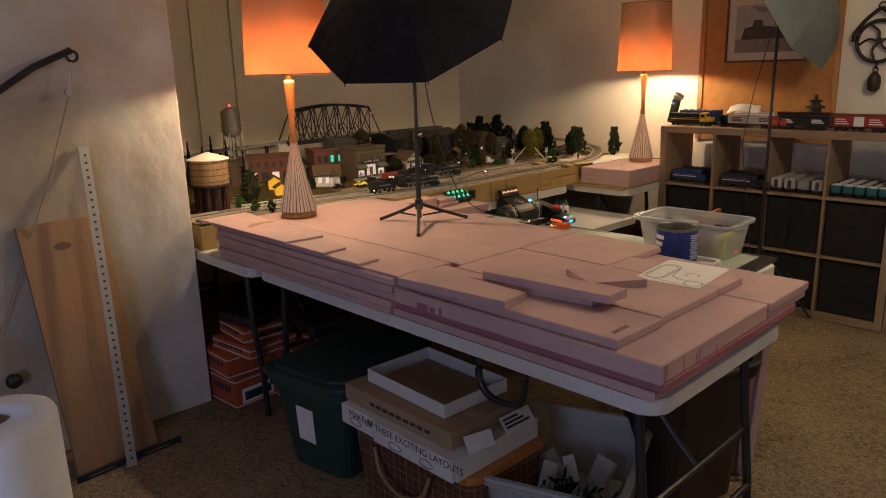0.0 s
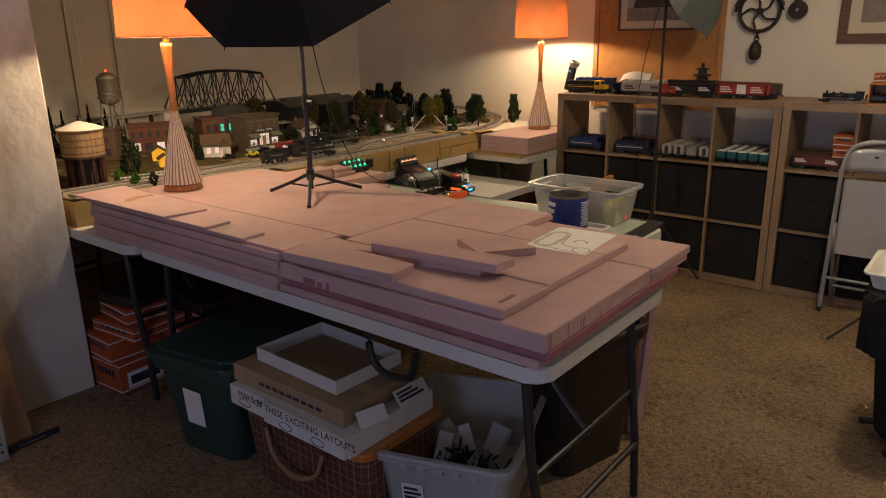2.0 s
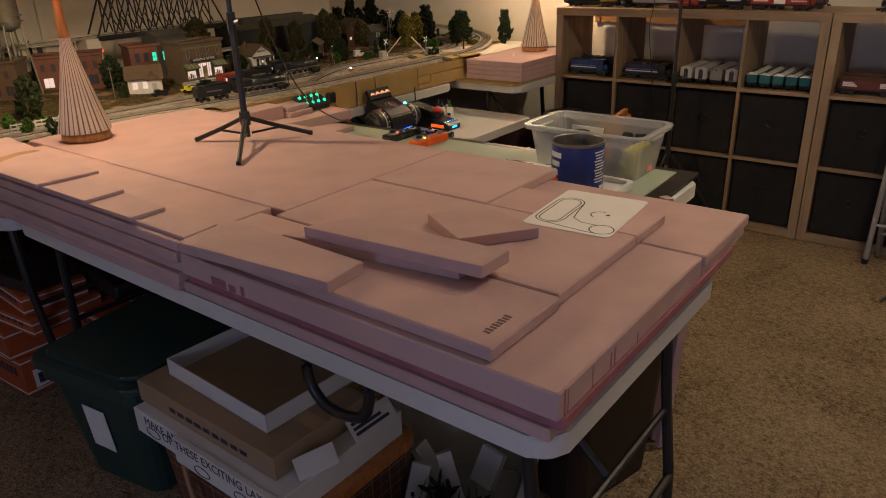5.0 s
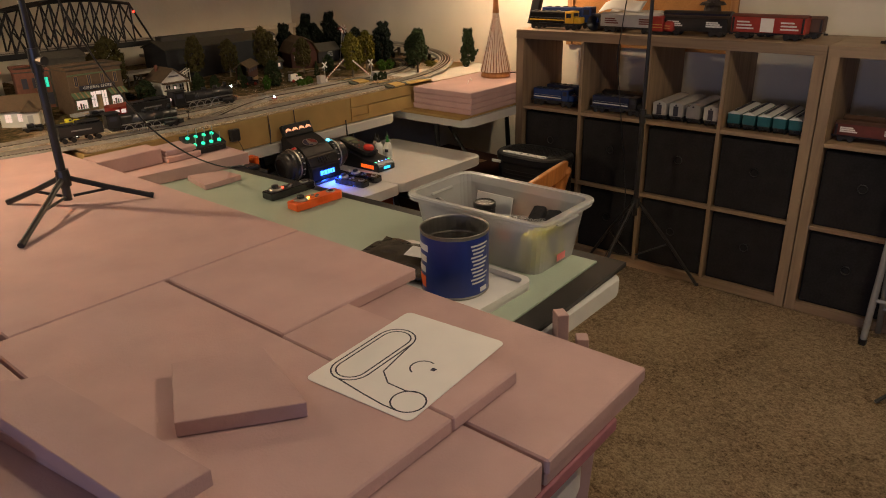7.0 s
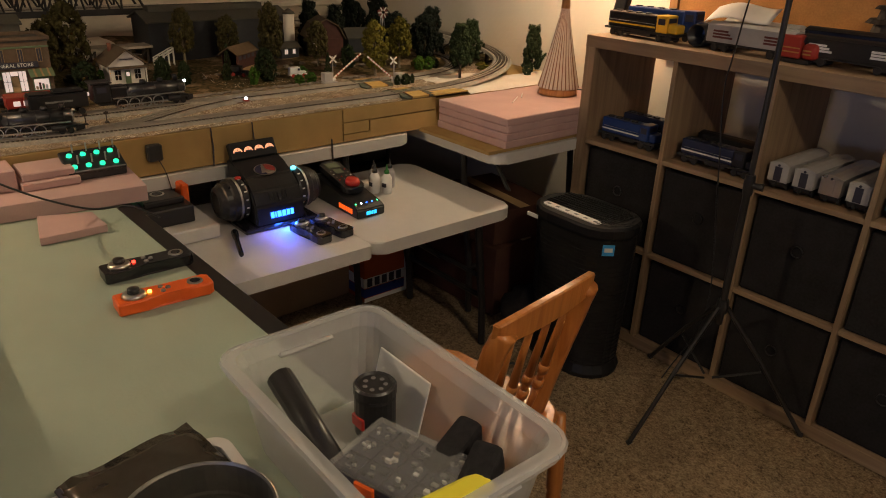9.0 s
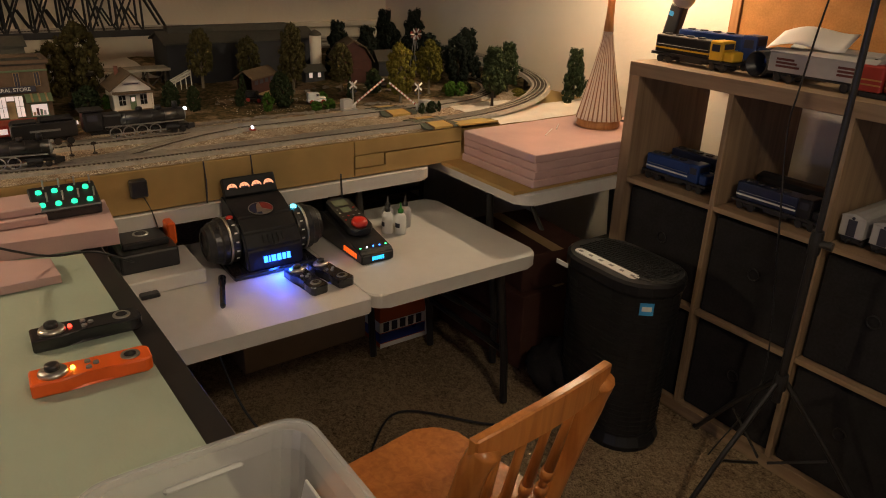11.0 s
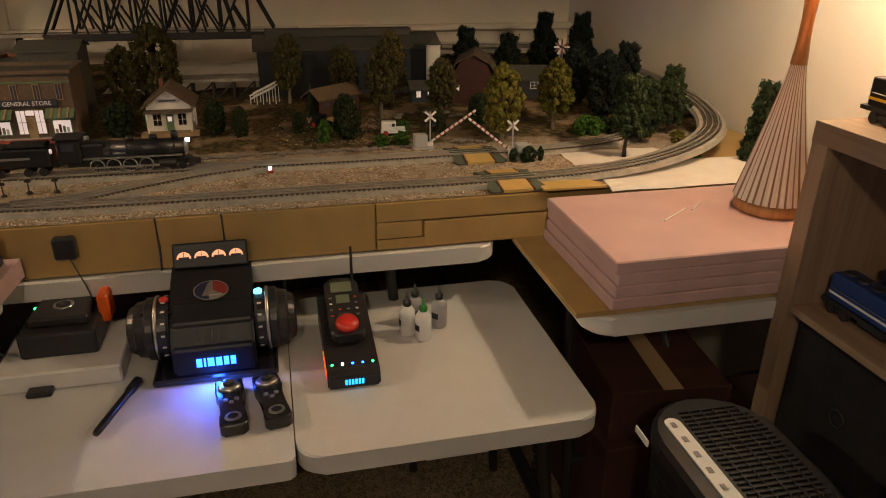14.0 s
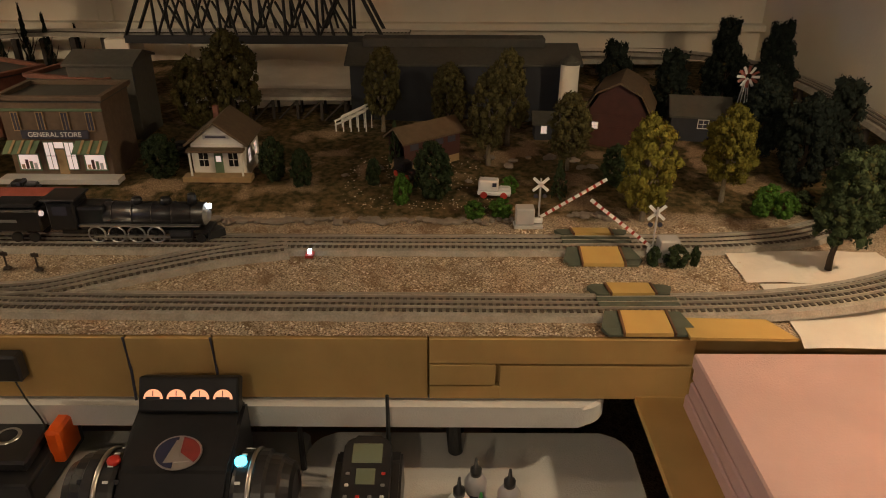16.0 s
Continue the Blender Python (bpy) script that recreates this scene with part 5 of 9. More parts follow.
# ---------- under the main table ----------
mat("tote_green", (0.018, 0.045, 0.038), 0.45, scale=30, var=0.15)
mat("orange_card", (0.42, 0.085, 0.02), 0.7, scale=20, var=0.15, rand=0.4)
mat("brown_card", (0.33, 0.23, 0.14), 0.85, scale=16, var=0.1, spec=0.15)
mat("white_card", (0.62, 0.61, 0.58), 0.7, scale=16, var=0.08)
mat("trash_brown", (0.022, 0.013, 0.01), 0.5, scale=30, var=0.2)
t = thing("storage_tote", -1.15, 1.06, 0, 10, "dark green plastic storage tote with a lid and a paper label", "storage tote")
part("tote_body", tub(bmesh.new(), -0.20, -0.27, 0.20, 0.27, 0.385, 0.045, 0.006, 0.05), "tote_green", t)
bm = bmesh.new()
prism(bm, rounded(-0.225, -0.295, 0.225, 0.295, 0.05), 0.386, 0.41, 0.006)
prism(bm, rounded(-0.195, -0.265, 0.195, 0.265, 0.05), 0.41, 0.425, 0.006)
part("lid", bm, "tote_green", t, "raised dark green lid")
lb = part("paper_label", nbox(-0.045, -0.001, -0.075, 0.045, 0.001, 0.075), "label_white", t, "white paper label")
lb.matrix_basis = pose(-0.02, -0.252, 0.2, 6, 3, 0)

# plaid picnic basket
m = bpy.data.materials.new("plaid")
m.use_nodes = True
nt = m.node_tree
tc = nt.nodes.new("ShaderNodeTexCoord")
sep = nt.nodes.new("ShaderNodeSeparateXYZ")
nt.links.new(tc.outputs["Object"], sep.inputs[0])
ad = nt.nodes.new("ShaderNodeMath"); ad.operation = "ADD"
nt.links.new(sep.outputs[0], ad.inputs[0]); nt.links.new(sep.outputs[1], ad.inputs[1])
cmb = nt.nodes.new("ShaderNodeCombineXYZ")
nt.links.new(ad.outputs[0], cmb.inputs[0]); nt.links.new(sep.outputs[2], cmb.inputs[1])
prev = None
for period, width in ((0.032, 0.12), (0.064, 0.06), (0.012, 0.28)):
    for ax in (0, 1):
        s2 = nt.nodes.new("ShaderNodeSeparateXYZ")
        nt.links.new(cmb.outputs[0], s2.inputs[0])
        dv = nt.nodes.new("ShaderNodeMath"); dv.operation = "DIVIDE"; dv.inputs[1].default_value = period
        nt.links.new(s2.outputs[ax], dv.inputs[0])
        fr = nt.nodes.new("ShaderNodeMath"); fr.operation = "FRACT"
        nt.links.new(dv.outputs[0], fr.inputs[0])
        lt = nt.nodes.new("ShaderNodeMath"); lt.operation = "LESS_THAN"; lt.inputs[1].default_value = width
        nt.links.new(fr.outputs[0], lt.inputs[0])
        sc = nt.nodes.new("ShaderNodeMath"); sc.operation = "MULTIPLY"; sc.inputs[1].default_value = 0.28 if period > 0.02 else 0.10
        nt.links.new(lt.outputs[0], sc.inputs[0])
        if prev is None:
            prev = sc.outputs[0]
        else:
            sm = nt.nodes.new("ShaderNodeMath"); sm.operation = "ADD"
            nt.links.new(prev, sm.inputs[0]); nt.links.new(sc.outputs[0], sm.inputs[1])
            prev = sm.outputs[0]
cr = nt.nodes.new("ShaderNodeValToRGB")
cr.color_ramp.elements[0].color = (0.085, 0.022, 0.012, 1)
cr.color_ramp.elements[1].color = (0.36, 0.26, 0.17, 1)
cr.color_ramp.elements[1].position = 0.85
nt.links.new(prev, cr.inputs[0])
nt.links.new(cr.outputs[0], nt.nodes["Principled BSDF"].inputs["Base Color"])
nt.nodes["Principled BSDF"].inputs["Roughness"].default_value = 0.5
MATS["plaid"] = m
t = thing("picnic_basket", -0.575, 1.03, 0, 0, "woven brown plaid picnic basket with wooden lid and swing handles", "basket")
bm = bmesh.new()
rr = [[bm.verts.new((x, y, z)) for x, y in rounded(-a, -b, a, b, 0.04)] for a, b, z in ((0.285, 0.165, 0.0), (0.30, 0.185, 0.28))]
for i in range(len(rr[0])):
    bm.faces.new((rr[0][i], rr[0][(i + 1) % len(rr[0])], rr[1][(i + 1) % len(rr[0])], rr[1][i]))
bm.faces.new(rr[0][::-1]); bm.faces.new(rr[1])
part("basket_body", bm, "plaid", t)
part("lid", prism(bmesh.new(), rounded(-0.31, -0.195, 0.31, 0.195, 0.04), 0.28, 0.305, 0.005), "chair_wood", t, "flat brown wooden lid")
for s in (-1, 1):
    part("handle", tube(bmesh.new(), curve_pts([(-0.13 + 0.02 * s, s * 0.2, 0.25), (-0.10, s * 0.215, 0.17), (0, s * 0.22, 0.135), (0.10, s * 0.215, 0.17), (0.13, s * 0.2, 0.25)], 6), 0.008, 8), "plank", t, "bent wooden handle", True)
part("side_latch", nbox(-0.31, -0.05, 0.235, -0.27, 0.05, 0.255, 0.004), "plank", t)

# boxes on the basket
t = thing("track_set_box", -0.585, 1.005, 0.306, 0, "white printed cardboard track set box with torn flaps", "box")
part("box", nbox(-0.29, -0.20, 0, 0.29, 0.19, 0.072, 0.002), "white_card", t)
words("print", "MAKE ANY", 0.034, "label_dark", t, pose(-0.16, -0.2005, 0.05, 90, 0, 0), 0.0003)
words("print", "OF THESE EXCITING LAYOUTS", 0.034, "label_dark", t, pose(0.10, -0.2165, 0.058, 90, 0, 0), 0.0003)
part("flap", nbox(-0.09, -0.216, 0.004, 0.285, -0.2015, 0.075, 0.001), "white_card", t, "loose printed flap")
for x0 in (-0.21, 0.02, 0.17):
    part("printed_oval", tube(bmesh.new(), [(x0 + 0.03 * math.cos(a * 0.3142), -0.2005 - (0.0163 if x0 > -0.1 else 0), 0.024 + 0.013 * math.sin(a * 0.3142)) for a in range(21)], 0.0013, 4), "label_dark", t)
fl = part("torn_flap", nbox(-0.05, -0.001, 0, 0.05, 0.001, 0.05), "white_card", t, "torn box flap")
fl.matrix_basis = pose(0.292, -0.09, 0.072, -35, 0, 75)
fl = part("torn_flap", nbox(-0.07, -0.001, 0, 0.07, 0.001, 0.055), "white_card", t, "torn box flap with print")
fl.matrix_basis = pose(0.292, 0.10, 0.072, -40, 0, 88)
for k in range(3):
    part("print_bar", nbox(-0.06, -0.0016, 0.012 + 0.013 * k, 0.05 - 0.02 * k, -0.001, 0.02 + 0.013 * k), "label_dark", fl)
t = thing("carton", -0.617, 0.975, 0.379, 0, "flat brown cardboard carton stacked on a white box", "carton")
part("carton_box", nbox(-0.27, -0.14, 0, 0.27, 0.15, 0.062, 0.002), "brown_card", t)
for k in range(9):
    part("print_bar", nbox(-0.13 + 0.035 * k, -0.1408, 0.022, -0.105 + 0.035 * k, -0.14, 0.034), "label_dark", t)
part("seam_tape", nbox(-0.272, -0.02, 0.0622, 0.272, 0.025, 0.0627), "cardboard", t)
t = thing("box_tray", -0.622, 1.035, 0.442, -2, "shallow open cardboard tray with a white rim", "tray")
part("bottom", nbox(-0.205, -0.145, 0, 0.205, 0.145, 0.003), "brown_card", t, "brown card inside")
for a in ((-0.205, -0.145, 0.0031, 0.205, -0.141, 0.05), (-0.205, 0.141, 0.0031, 0.205, 0.145, 0.05), (-0.205, -0.1405, 0.0031, -0.201, 0.1405, 0.05), (0.201, -0.1405, 0.0031, 0.205, 0.1405, 0.05)):
    part("side", nbox(*a, 0.0008), "white_card", t)

# clear tub with offcuts and black bits
t = thing("storage_tub", -0.185, 1.225, 0, 20, "large translucent tub with foam offcuts and plastic foliage", "storage tub")
part("tub_shell", tub(bmesh.new(), -0.215, -0.27, 0.215, 0.27, 0.30, 0.035, 0.005, 0.05), "milky_low", t)
part("rim", tube(bmesh.new(), [(x, y, 0.292) for x, y in rounded(-0.228, -0.283, 0.228, 0.283, 0.056, 4)] + [(x, y, 0.292) for x, y in rounded(-0.228, -0.283, 0.228, 0.283, 0.056, 4)[:1]], 0.007, 6), "milky_low", t, "thick frosted rim")
for k in range(5):
    part("rim_tab", nbox(-0.12 + 0.055 * k, -0.285, 0.255, -0.095 + 0.055 * k, -0.268, 0.275, 0.003), "milky_low", t)
lb = part("paper_label", nbox(-0.035, -0.0012, -0.045, 0.035, 0, 0.045), "label_white", t)
lb.matrix_basis = pose(-0.09, -0.256, 0.15, 7, 0, 0)
for k in range(4):
    part("print_bar", nbox(-0.028, -0.0018, -0.03 + 0.017 * k, 0.028 - 0.01 * (k % 2), -0.0012, -0.02 + 0.017 * k), "label_dark", lb)
random.seed(5)
for k, (x, y, rx, ry, rz, a, b) in enumerate(((-0.20, 1.12, 62, 8, 10, 0.05, 0.14), (-0.15, 1.2, 68, -10, 40, 0.04, 0.16), (-0.10, 1.30, 60, 4, -20, 0.07, 0.10), (-0.24, 1.22, 55, 0, 80, 0.05, 0.12))):
    solo("foam_offcut", nbox(-a / 2, -b / 2, -0.012, a / 2, b / 2, 0.012, 0.001), "white_card", pose(x - 0.045, y + 0.06, 0.16, rx, ry, rz + 14), "pale foam offcut standing in the tub", "foam offcut", "tub offcuts")
bm = bmesh.new()
for k in range(260):
    p = Vector((random.uniform(-0.11, 0.11), random.uniform(-0.11, 0.11), random.uniform(0, 0.09)))
    d = Vector((random.uniform(-1, 1), random.uniform(-1, 1), random.uniform(0.2, 1.4))).normalized() * random.uniform(0.03, 0.07)
    s = d.cross(Vector((random.random(), random.random(), 0.3))).normalized() * 0.005
    v = [bm.verts.new(q) for q in (p - s, p + s, p + d * 0.6 + s * 1.3, p + d, p + d * 0.6 - s * 1.3)]
    bm.faces.new(v)
mat("plastic_leaf", (0.010, 0.024, 0.018), 0.5, scale=30, var=0.3)
solo("plastic_foliage", bm, "plastic_leaf", pose(-0.12, 1.13, 0.09), "dark green plastic foliage sprigs in a tub", "plastic foliage")
solo("offcut_fill", nbox(-0.16, -0.21, 0, 0.16, 0.21, 0.085, 0.02, 2), "grey_plastic", pose(-0.185, 1.225, 0.006, 0, 0, 20), "mixed grey scrap filling the tub's bottom", "scrap")

# waste bin
t = thing("waste_bin", -0.025, 1.68, 0, -15, "tall dark brown plastic waste bin at the table's end", "waste bin")
part("bin_body", tub(bmesh.new(), -0.15, -0.20, 0.15, 0.20, 0.52, 0.035, 0.004, 0.05), "trash_brown", t)
ro = [(x, y, 0.513) for x, y in rounded(-0.165, -0.215, 0.165, 0.215, 0.056, 4)]
part("rim", tube(bmesh.new(), ro + ro[:1], 0.009, 8), "trash_brown", t, "thick rolled rim")
part("foot_ring", tube(bmesh.new(), [(x, y, 0.008) for x, y in rounded(-0.09, -0.13, 0.09, 0.13, 0.04, 4)], 0.007, 6), "trash_brown", t)

# stacked orange train boxes at the back
def train_box(x, y, z, w, d, h, rz, label, stripe=True):
    t = thing("train_box", x, y, z, rz, label, "box", "orange train boxes")
    part("carton", nbox(-w / 2, -d / 2, 0, w / 2, d / 2, h, 0.002), "orange_card", t)
    for zz in ((0.01, 0.016), (h - 0.018, h - 0.012)):
        part("printed_stripe", nbox(-w / 2 - 0.0008, -d / 2 - 0.0008, zz[0], w / 2 + 0.0008, d / 2 + 0.0008, zz[1]), "white_card", t)
    for k in range(5):
        part("print_bar", nbox(-w * 0.3 + k * w * 0.13, -d / 2 - 0.0014, h * 0.5, -w * 0.3 + k * w * 0.13 + w * 0.09, -d / 2 - 0.0006, h * 0.72), "label_dark", t)
    if stripe:
        part("picture_panel", nbox(w / 2 + 0.0002, -d * 0.36, h * 0.14, w / 2 + 0.0016, d * 0.36, h * 0.62), "label_white", t, "white panel picturing a train car")
        part("picture_car", nbox(w / 2 + 0.0017, -d * 0.3, h * 0.22, w / 2 + 0.0024, d * 0.3, h * 0.5), "label_dark", t)


B = "worn orange cardboard train box in a stack"
train_box(-1.93, 0.98, 0.003, 0.22, 0.24, 0.15, 4, B)
train_box(-1.95, 1.0, 0.154, 0.24, 0.30, 0.11, 0, B, False)
train_box(-1.87, 1.02, 0.265, 0.30, 0.26, 0.06, 6, B, False)
train_box(-1.89, 1.03, 0.326, 0.26, 0.22, 0.07, -3, B, False)
train_box(-1.68, 1.18, 0.003, 0.26, 0.22, 0.18, -6, B)
train_box(-1.66, 1.19, 0.184, 0.28, 0.2, 0.10, 3, B, False)
train_box(-1.62, 1.32, 0.285, 0.26, 0.2, 0.07, 8, B, False)
train_box(-1.62, 1.5, 0.003, 0.3, 0.26, 0.24, 2, B, False)
solo("dark_parcel", nbox(-0.12, -0.1, 0, 0.12, 0.1, 0.05, 0.012, 2), "trash_brown", pose(-1.88, 1.02, 0.397, 0, 0, 12), "dark purple wrapped parcel on train boxes", "parcel")
solo("dark_parcel", nbox(-0.15, -0.08, 0, 0.15, 0.08, 0.06, 0.012, 2), "trash_brown", pose(-1.66, 1.22, 0.356, 0, 0, -8), "dark wrapped parcel on train boxes", "parcel")
# boxes under the railway tables
# card colour with the dark reddish shade under the corner table put in
mat("shaded_card", (0.07, 0.03, 0.022), 0.8, scale=14, var=0.25, spec=0.15)
t = thing("set_box", -1.995, 3.365, 0.003, 0, "orange and blue train set box standing under the table", "box")
part("carton", nbox(-0.10, -0.108, 0, 0.10, 0.108, 0.30, 0.002), "orange_card", t)
part("blue_band", nbox(-0.1012, -0.1092, 0.022, 0.1012, 0.096, 0.062), "can_blue", t, "dark blue printed band")
part("white_band", nbox(-0.1010, -0.1090, 0.066, 0.1010, 0.096, 0.11), "label_white", t, "cream printed band")
part("white_border", nbox(0.1, 0.097, 0.0, 0.1012, 0.1085, 0.30), "label_white", t, "white printed border")
part("white_border", nbox(0.1, -0.108, 0.0, 0.1012, 0.096, 0.018), "label_white", t)
for k in range(5):
    part("print_bar", nbox(0.1011, -0.094 + 0.037 * k, 0.069, 0.1022, -0.069 + 0.037 * k, 0.107), "label_dark", t)
for k, (x, y, w, d, h) in enumerate(((-1.75, 3.78, 0.5, 0.36, 0.3), (-1.72, 3.8, 0.42, 0.3, 0.14), (-2.2, 3.0, 0.4, 0.5, 0.35), (-2.2, 2.3, 0.45, 0.5, 0.4))):
    z = 0.003 if k != 1 else 0.304
    t = thing("carton", x, y, z, (3, -6, 2, -3)[k], "carton under the corner table, card coloured dark for its shade" if k < 2 else "brown cardboard carton stored under the tables", "carton")
    part("carton_box", nbox(-w / 2, -d / 2, 0, w / 2, d / 2, h, 0.003), "shaded_card" if k < 2 else "brown_card", t)
    part("seam_tape", nbox(-w / 2 - 0.001, -0.025, h, w / 2 + 0.001, 0.025, h + 0.0006), "cardboard", t)
# dark cloth bundle and cables under the far table
bm = bmesh.new()
bmesh.ops.create_icosphere(bm, subdivisions=3, radius=1)
for v in bm.verts:
    k = 1 + 0.35 * noise.noise(v.co * 2.1)
    v.co = Vector((v.co.x * 0.14 * k, v.co.y * 0.12 * k, 0.10 + v.co.z * 0.10 * k))
    v.co.z = max(v.co.z, 0.0)
solo("cloth_bag", bm, "black_cloth", pose(-1.30, 3.66, 0.004), "dark bundled cloth bag on the floor", "cloth bag", smooth=True)
solo("power_cable", tube(bmesh.new(), curve_pts([(-1.78, 2.55, 0.58), (-1.6, 2.6, 0.2), (-1.45, 2.68, 0.02), (-1.3, 2.62, 0.008), (-1.2, 2.75, 0.008), (-1.35, 2.9, 0.008), (-1.5, 3.1, 0.01), (-1.3, 3.3, 0.01), (-1.16, 3.45, 0.012)], 7), 0.004, 6), "black_plastic", pose(0, 0, 0), "black power cable winding over the carpet", "cable", smooth=True)

# ---------- by the partition ----------
t = thing("leaning_plank", -1.745, 0.318, 0.004, 6, "wide tan wooden board with a dark knot leaning on the wall", "plank")
part("board", nbox(-0.009, -0.165, 0, 0.009, 0.165, 1.0, 0.002), "plank", t).matrix_basis = pose(-0.03, 0, 0.0, 0, -12.6, 0)
part("knot", prism(bmesh.new(), [(0.034 * math.cos(a * 0.3927), 0.016 * math.sin(a * 0.3927)) for a in range(16)], 0, 0.0006), "dark_wood", t, "dark oval knot").matrix_basis = pose(-0.03, 0, 0.0, 0, -12.6, 0) @ pose(0.0091, -0.015, 0.9, 0, 90, 0) @ pose(0, 0, 0, 0, 0, 90)
t = thing("edging_strip", -1.725, 0.345, 0.0, 3.5, "black plastic edging strip lying at the foot of a board", "strip")
part("strip", nbox(-0.006, -0.215, 0, 0.006, 0.215, 0.024, 0.001), "black_plastic", t)
for k, y in enumerate((-0.17, 0.06)):
    part("print_bar", nbox(0.0061, y, 0.009, 0.0066, y + 0.10, 0.014), "grey_plastic", t)
t = thing("metal_ruler", -1.675, 0.329, 0.003, 0, "long aluminium ruler with black figures leaning on the wall", "ruler")
mat("ruler_metal", (0.42, 0.41, 0.38), 0.5, 0.4, scale=30, var=0.12)
r = part("blade", nbox(-0.0015, -0.02, 0, 0.0015, 0.02, 1.30, 0.0004), "ruler_metal", t)
r.matrix_basis = pose(0, 0, 0.002, -4.2, 0, 0) @ pose(0, 0, 0, 0, -14.1, 0)
for k in range(42):
    again_m = pose(0.0016, 0, 0.03 + 0.03 * k)
    o = part("figure_mark", nbox(0, -0.004, 0, 0.0005, 0.006, 0.009), "label_dark", r) if k == 0 else again(o, "figure_mark", again_m, r)
    if k == 0:
        o.matrix_basis = again_m
mat("rope", (0.35, 0.3, 0.22), 0.9, scale=60, var=0.2)
t = thing("iron_bar", -2.002, 0.268, 1.40, 0, "black iron pulley arm with a ring and hanging cord", "iron bar")
part("bar", tube(bmesh.new(), [(0.06, -0.75, -0.32), (0.07, 0.0, 0.17), (0.075, 0.14, 0.232)], 0.013, 8), "black_metal", t)
part("bracket", nbox(0.0, -0.78, -0.38, 0.07, -0.72, -0.28, 0.004), "black_metal", t)
part("ring", tube(bmesh.new(), [(0.075, 0.14 + 0.02 * math.cos(a * 0.5236), 0.21 + 0.02 * math.sin(a * 0.5236)) for a in range(13)], 0.006, 6), "black_metal", t)
part("link", tube(bmesh.new(), [(0.075, 0.135, 0.19), (0.075, 0.115, 0.09)], 0.005, 6), "steel", t)
part("pulley", ncyl((0.065, 0.11, 0.075), (0.085, 0.11, 0.075), 0.014, 0.014, 12), "steel", t)
part("cord", tube(bmesh.new(), [(0.075, 0.11, 0.07), (0.05, 0.0, -0.25), (0.03, -0.22, -0.75), (0.02, -0.4, -1.1)], 0.003, 6), "rope", t)
solo("coat_peg", lathe(bmesh.new(), [(0.012, 0), (0.014, 0.03), (0.028, 0.045), (0.03, 0.06), (0.018, 0.072)], 20), "black_plastic", pose(-2.003, 0.03, 0.392, 0, 90, 0), "round black coat peg on the partition wall", "coat peg", smooth=True)
solo("dark_clutter", nbox(-0.1, -0.16, 0, 0.1, 0.16, 0.09, 0.01, 2), "black_cloth", pose(-1.86, -0.12, 0.004, 0, 0, 10), "dark bag on the floor by the wall", "bag")
# paper towel roll on a stand
t = thing("paper_towel_roll", 0.366, -0.428, 0.957, 0, "half-used white paper towel roll standing on end", "paper towel")
t.matrix_world = t.matrix_world @ Matrix.Diagonal((0.79, 0.79, 1.0, 1))
bm = bmesh.new()
lathe(bm, [(0.02, 0), (0.068, 0), (0.0685, 0.004), (0.0685, 0.262), (0.066, 0.267), (0.022, 0.267), (0.0205, 0.262), (0.0205, 0.002)], 40)
part("roll", bm, "paper", t, "", True)
part("core", lathe(bmesh.new(), [(0.0202, 0.001), (0.0202, 0.264), (0.0185, 0.264), (0.0185, 0.001)], 24, closed=False), "brown_card", t, "brown card tube", True)
t = thing("side_stand", 0.33, -0.53, -0.003, 0, "small dark wooden side stand", "stand")
part("top", prism(bmesh.new(), rounded(-0.2, -0.16, 0.14, 0.16, 0.02), 0.93, 0.959, 0.003), "dark_wood", t)
for x, y in ((-0.17, -0.13), (-0.17, 0.13), (0.11, -0.13), (0.11, 0.13)):
    part("leg", nbox(x - 0.015, y - 0.015, 0, x + 0.015, y + 0.015, 0.93, 0.002), "dark_wood", t)

# unseen lampholder, added to go with the overhead fill light
t = thing("added_ceiling_light", 0.75, 2.55, HC, 0, "lampholder added out of view to go with the overhead fill", "ceiling light")
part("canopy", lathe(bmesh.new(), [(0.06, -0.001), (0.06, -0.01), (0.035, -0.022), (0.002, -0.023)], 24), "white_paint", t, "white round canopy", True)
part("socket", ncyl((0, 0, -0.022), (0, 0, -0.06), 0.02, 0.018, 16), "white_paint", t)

# ---------- things on the north wall ----------
t = thing("cork_panel", -0.925, 4.388, 1.0, 0, "tall orange-brown cork panel with a wooden frame", "cork board")
part("cork_sheet", nbox(-0.42, -0.012, 0.0, 0.42, 0, 1.35), "cork", t)
cork_panel = t


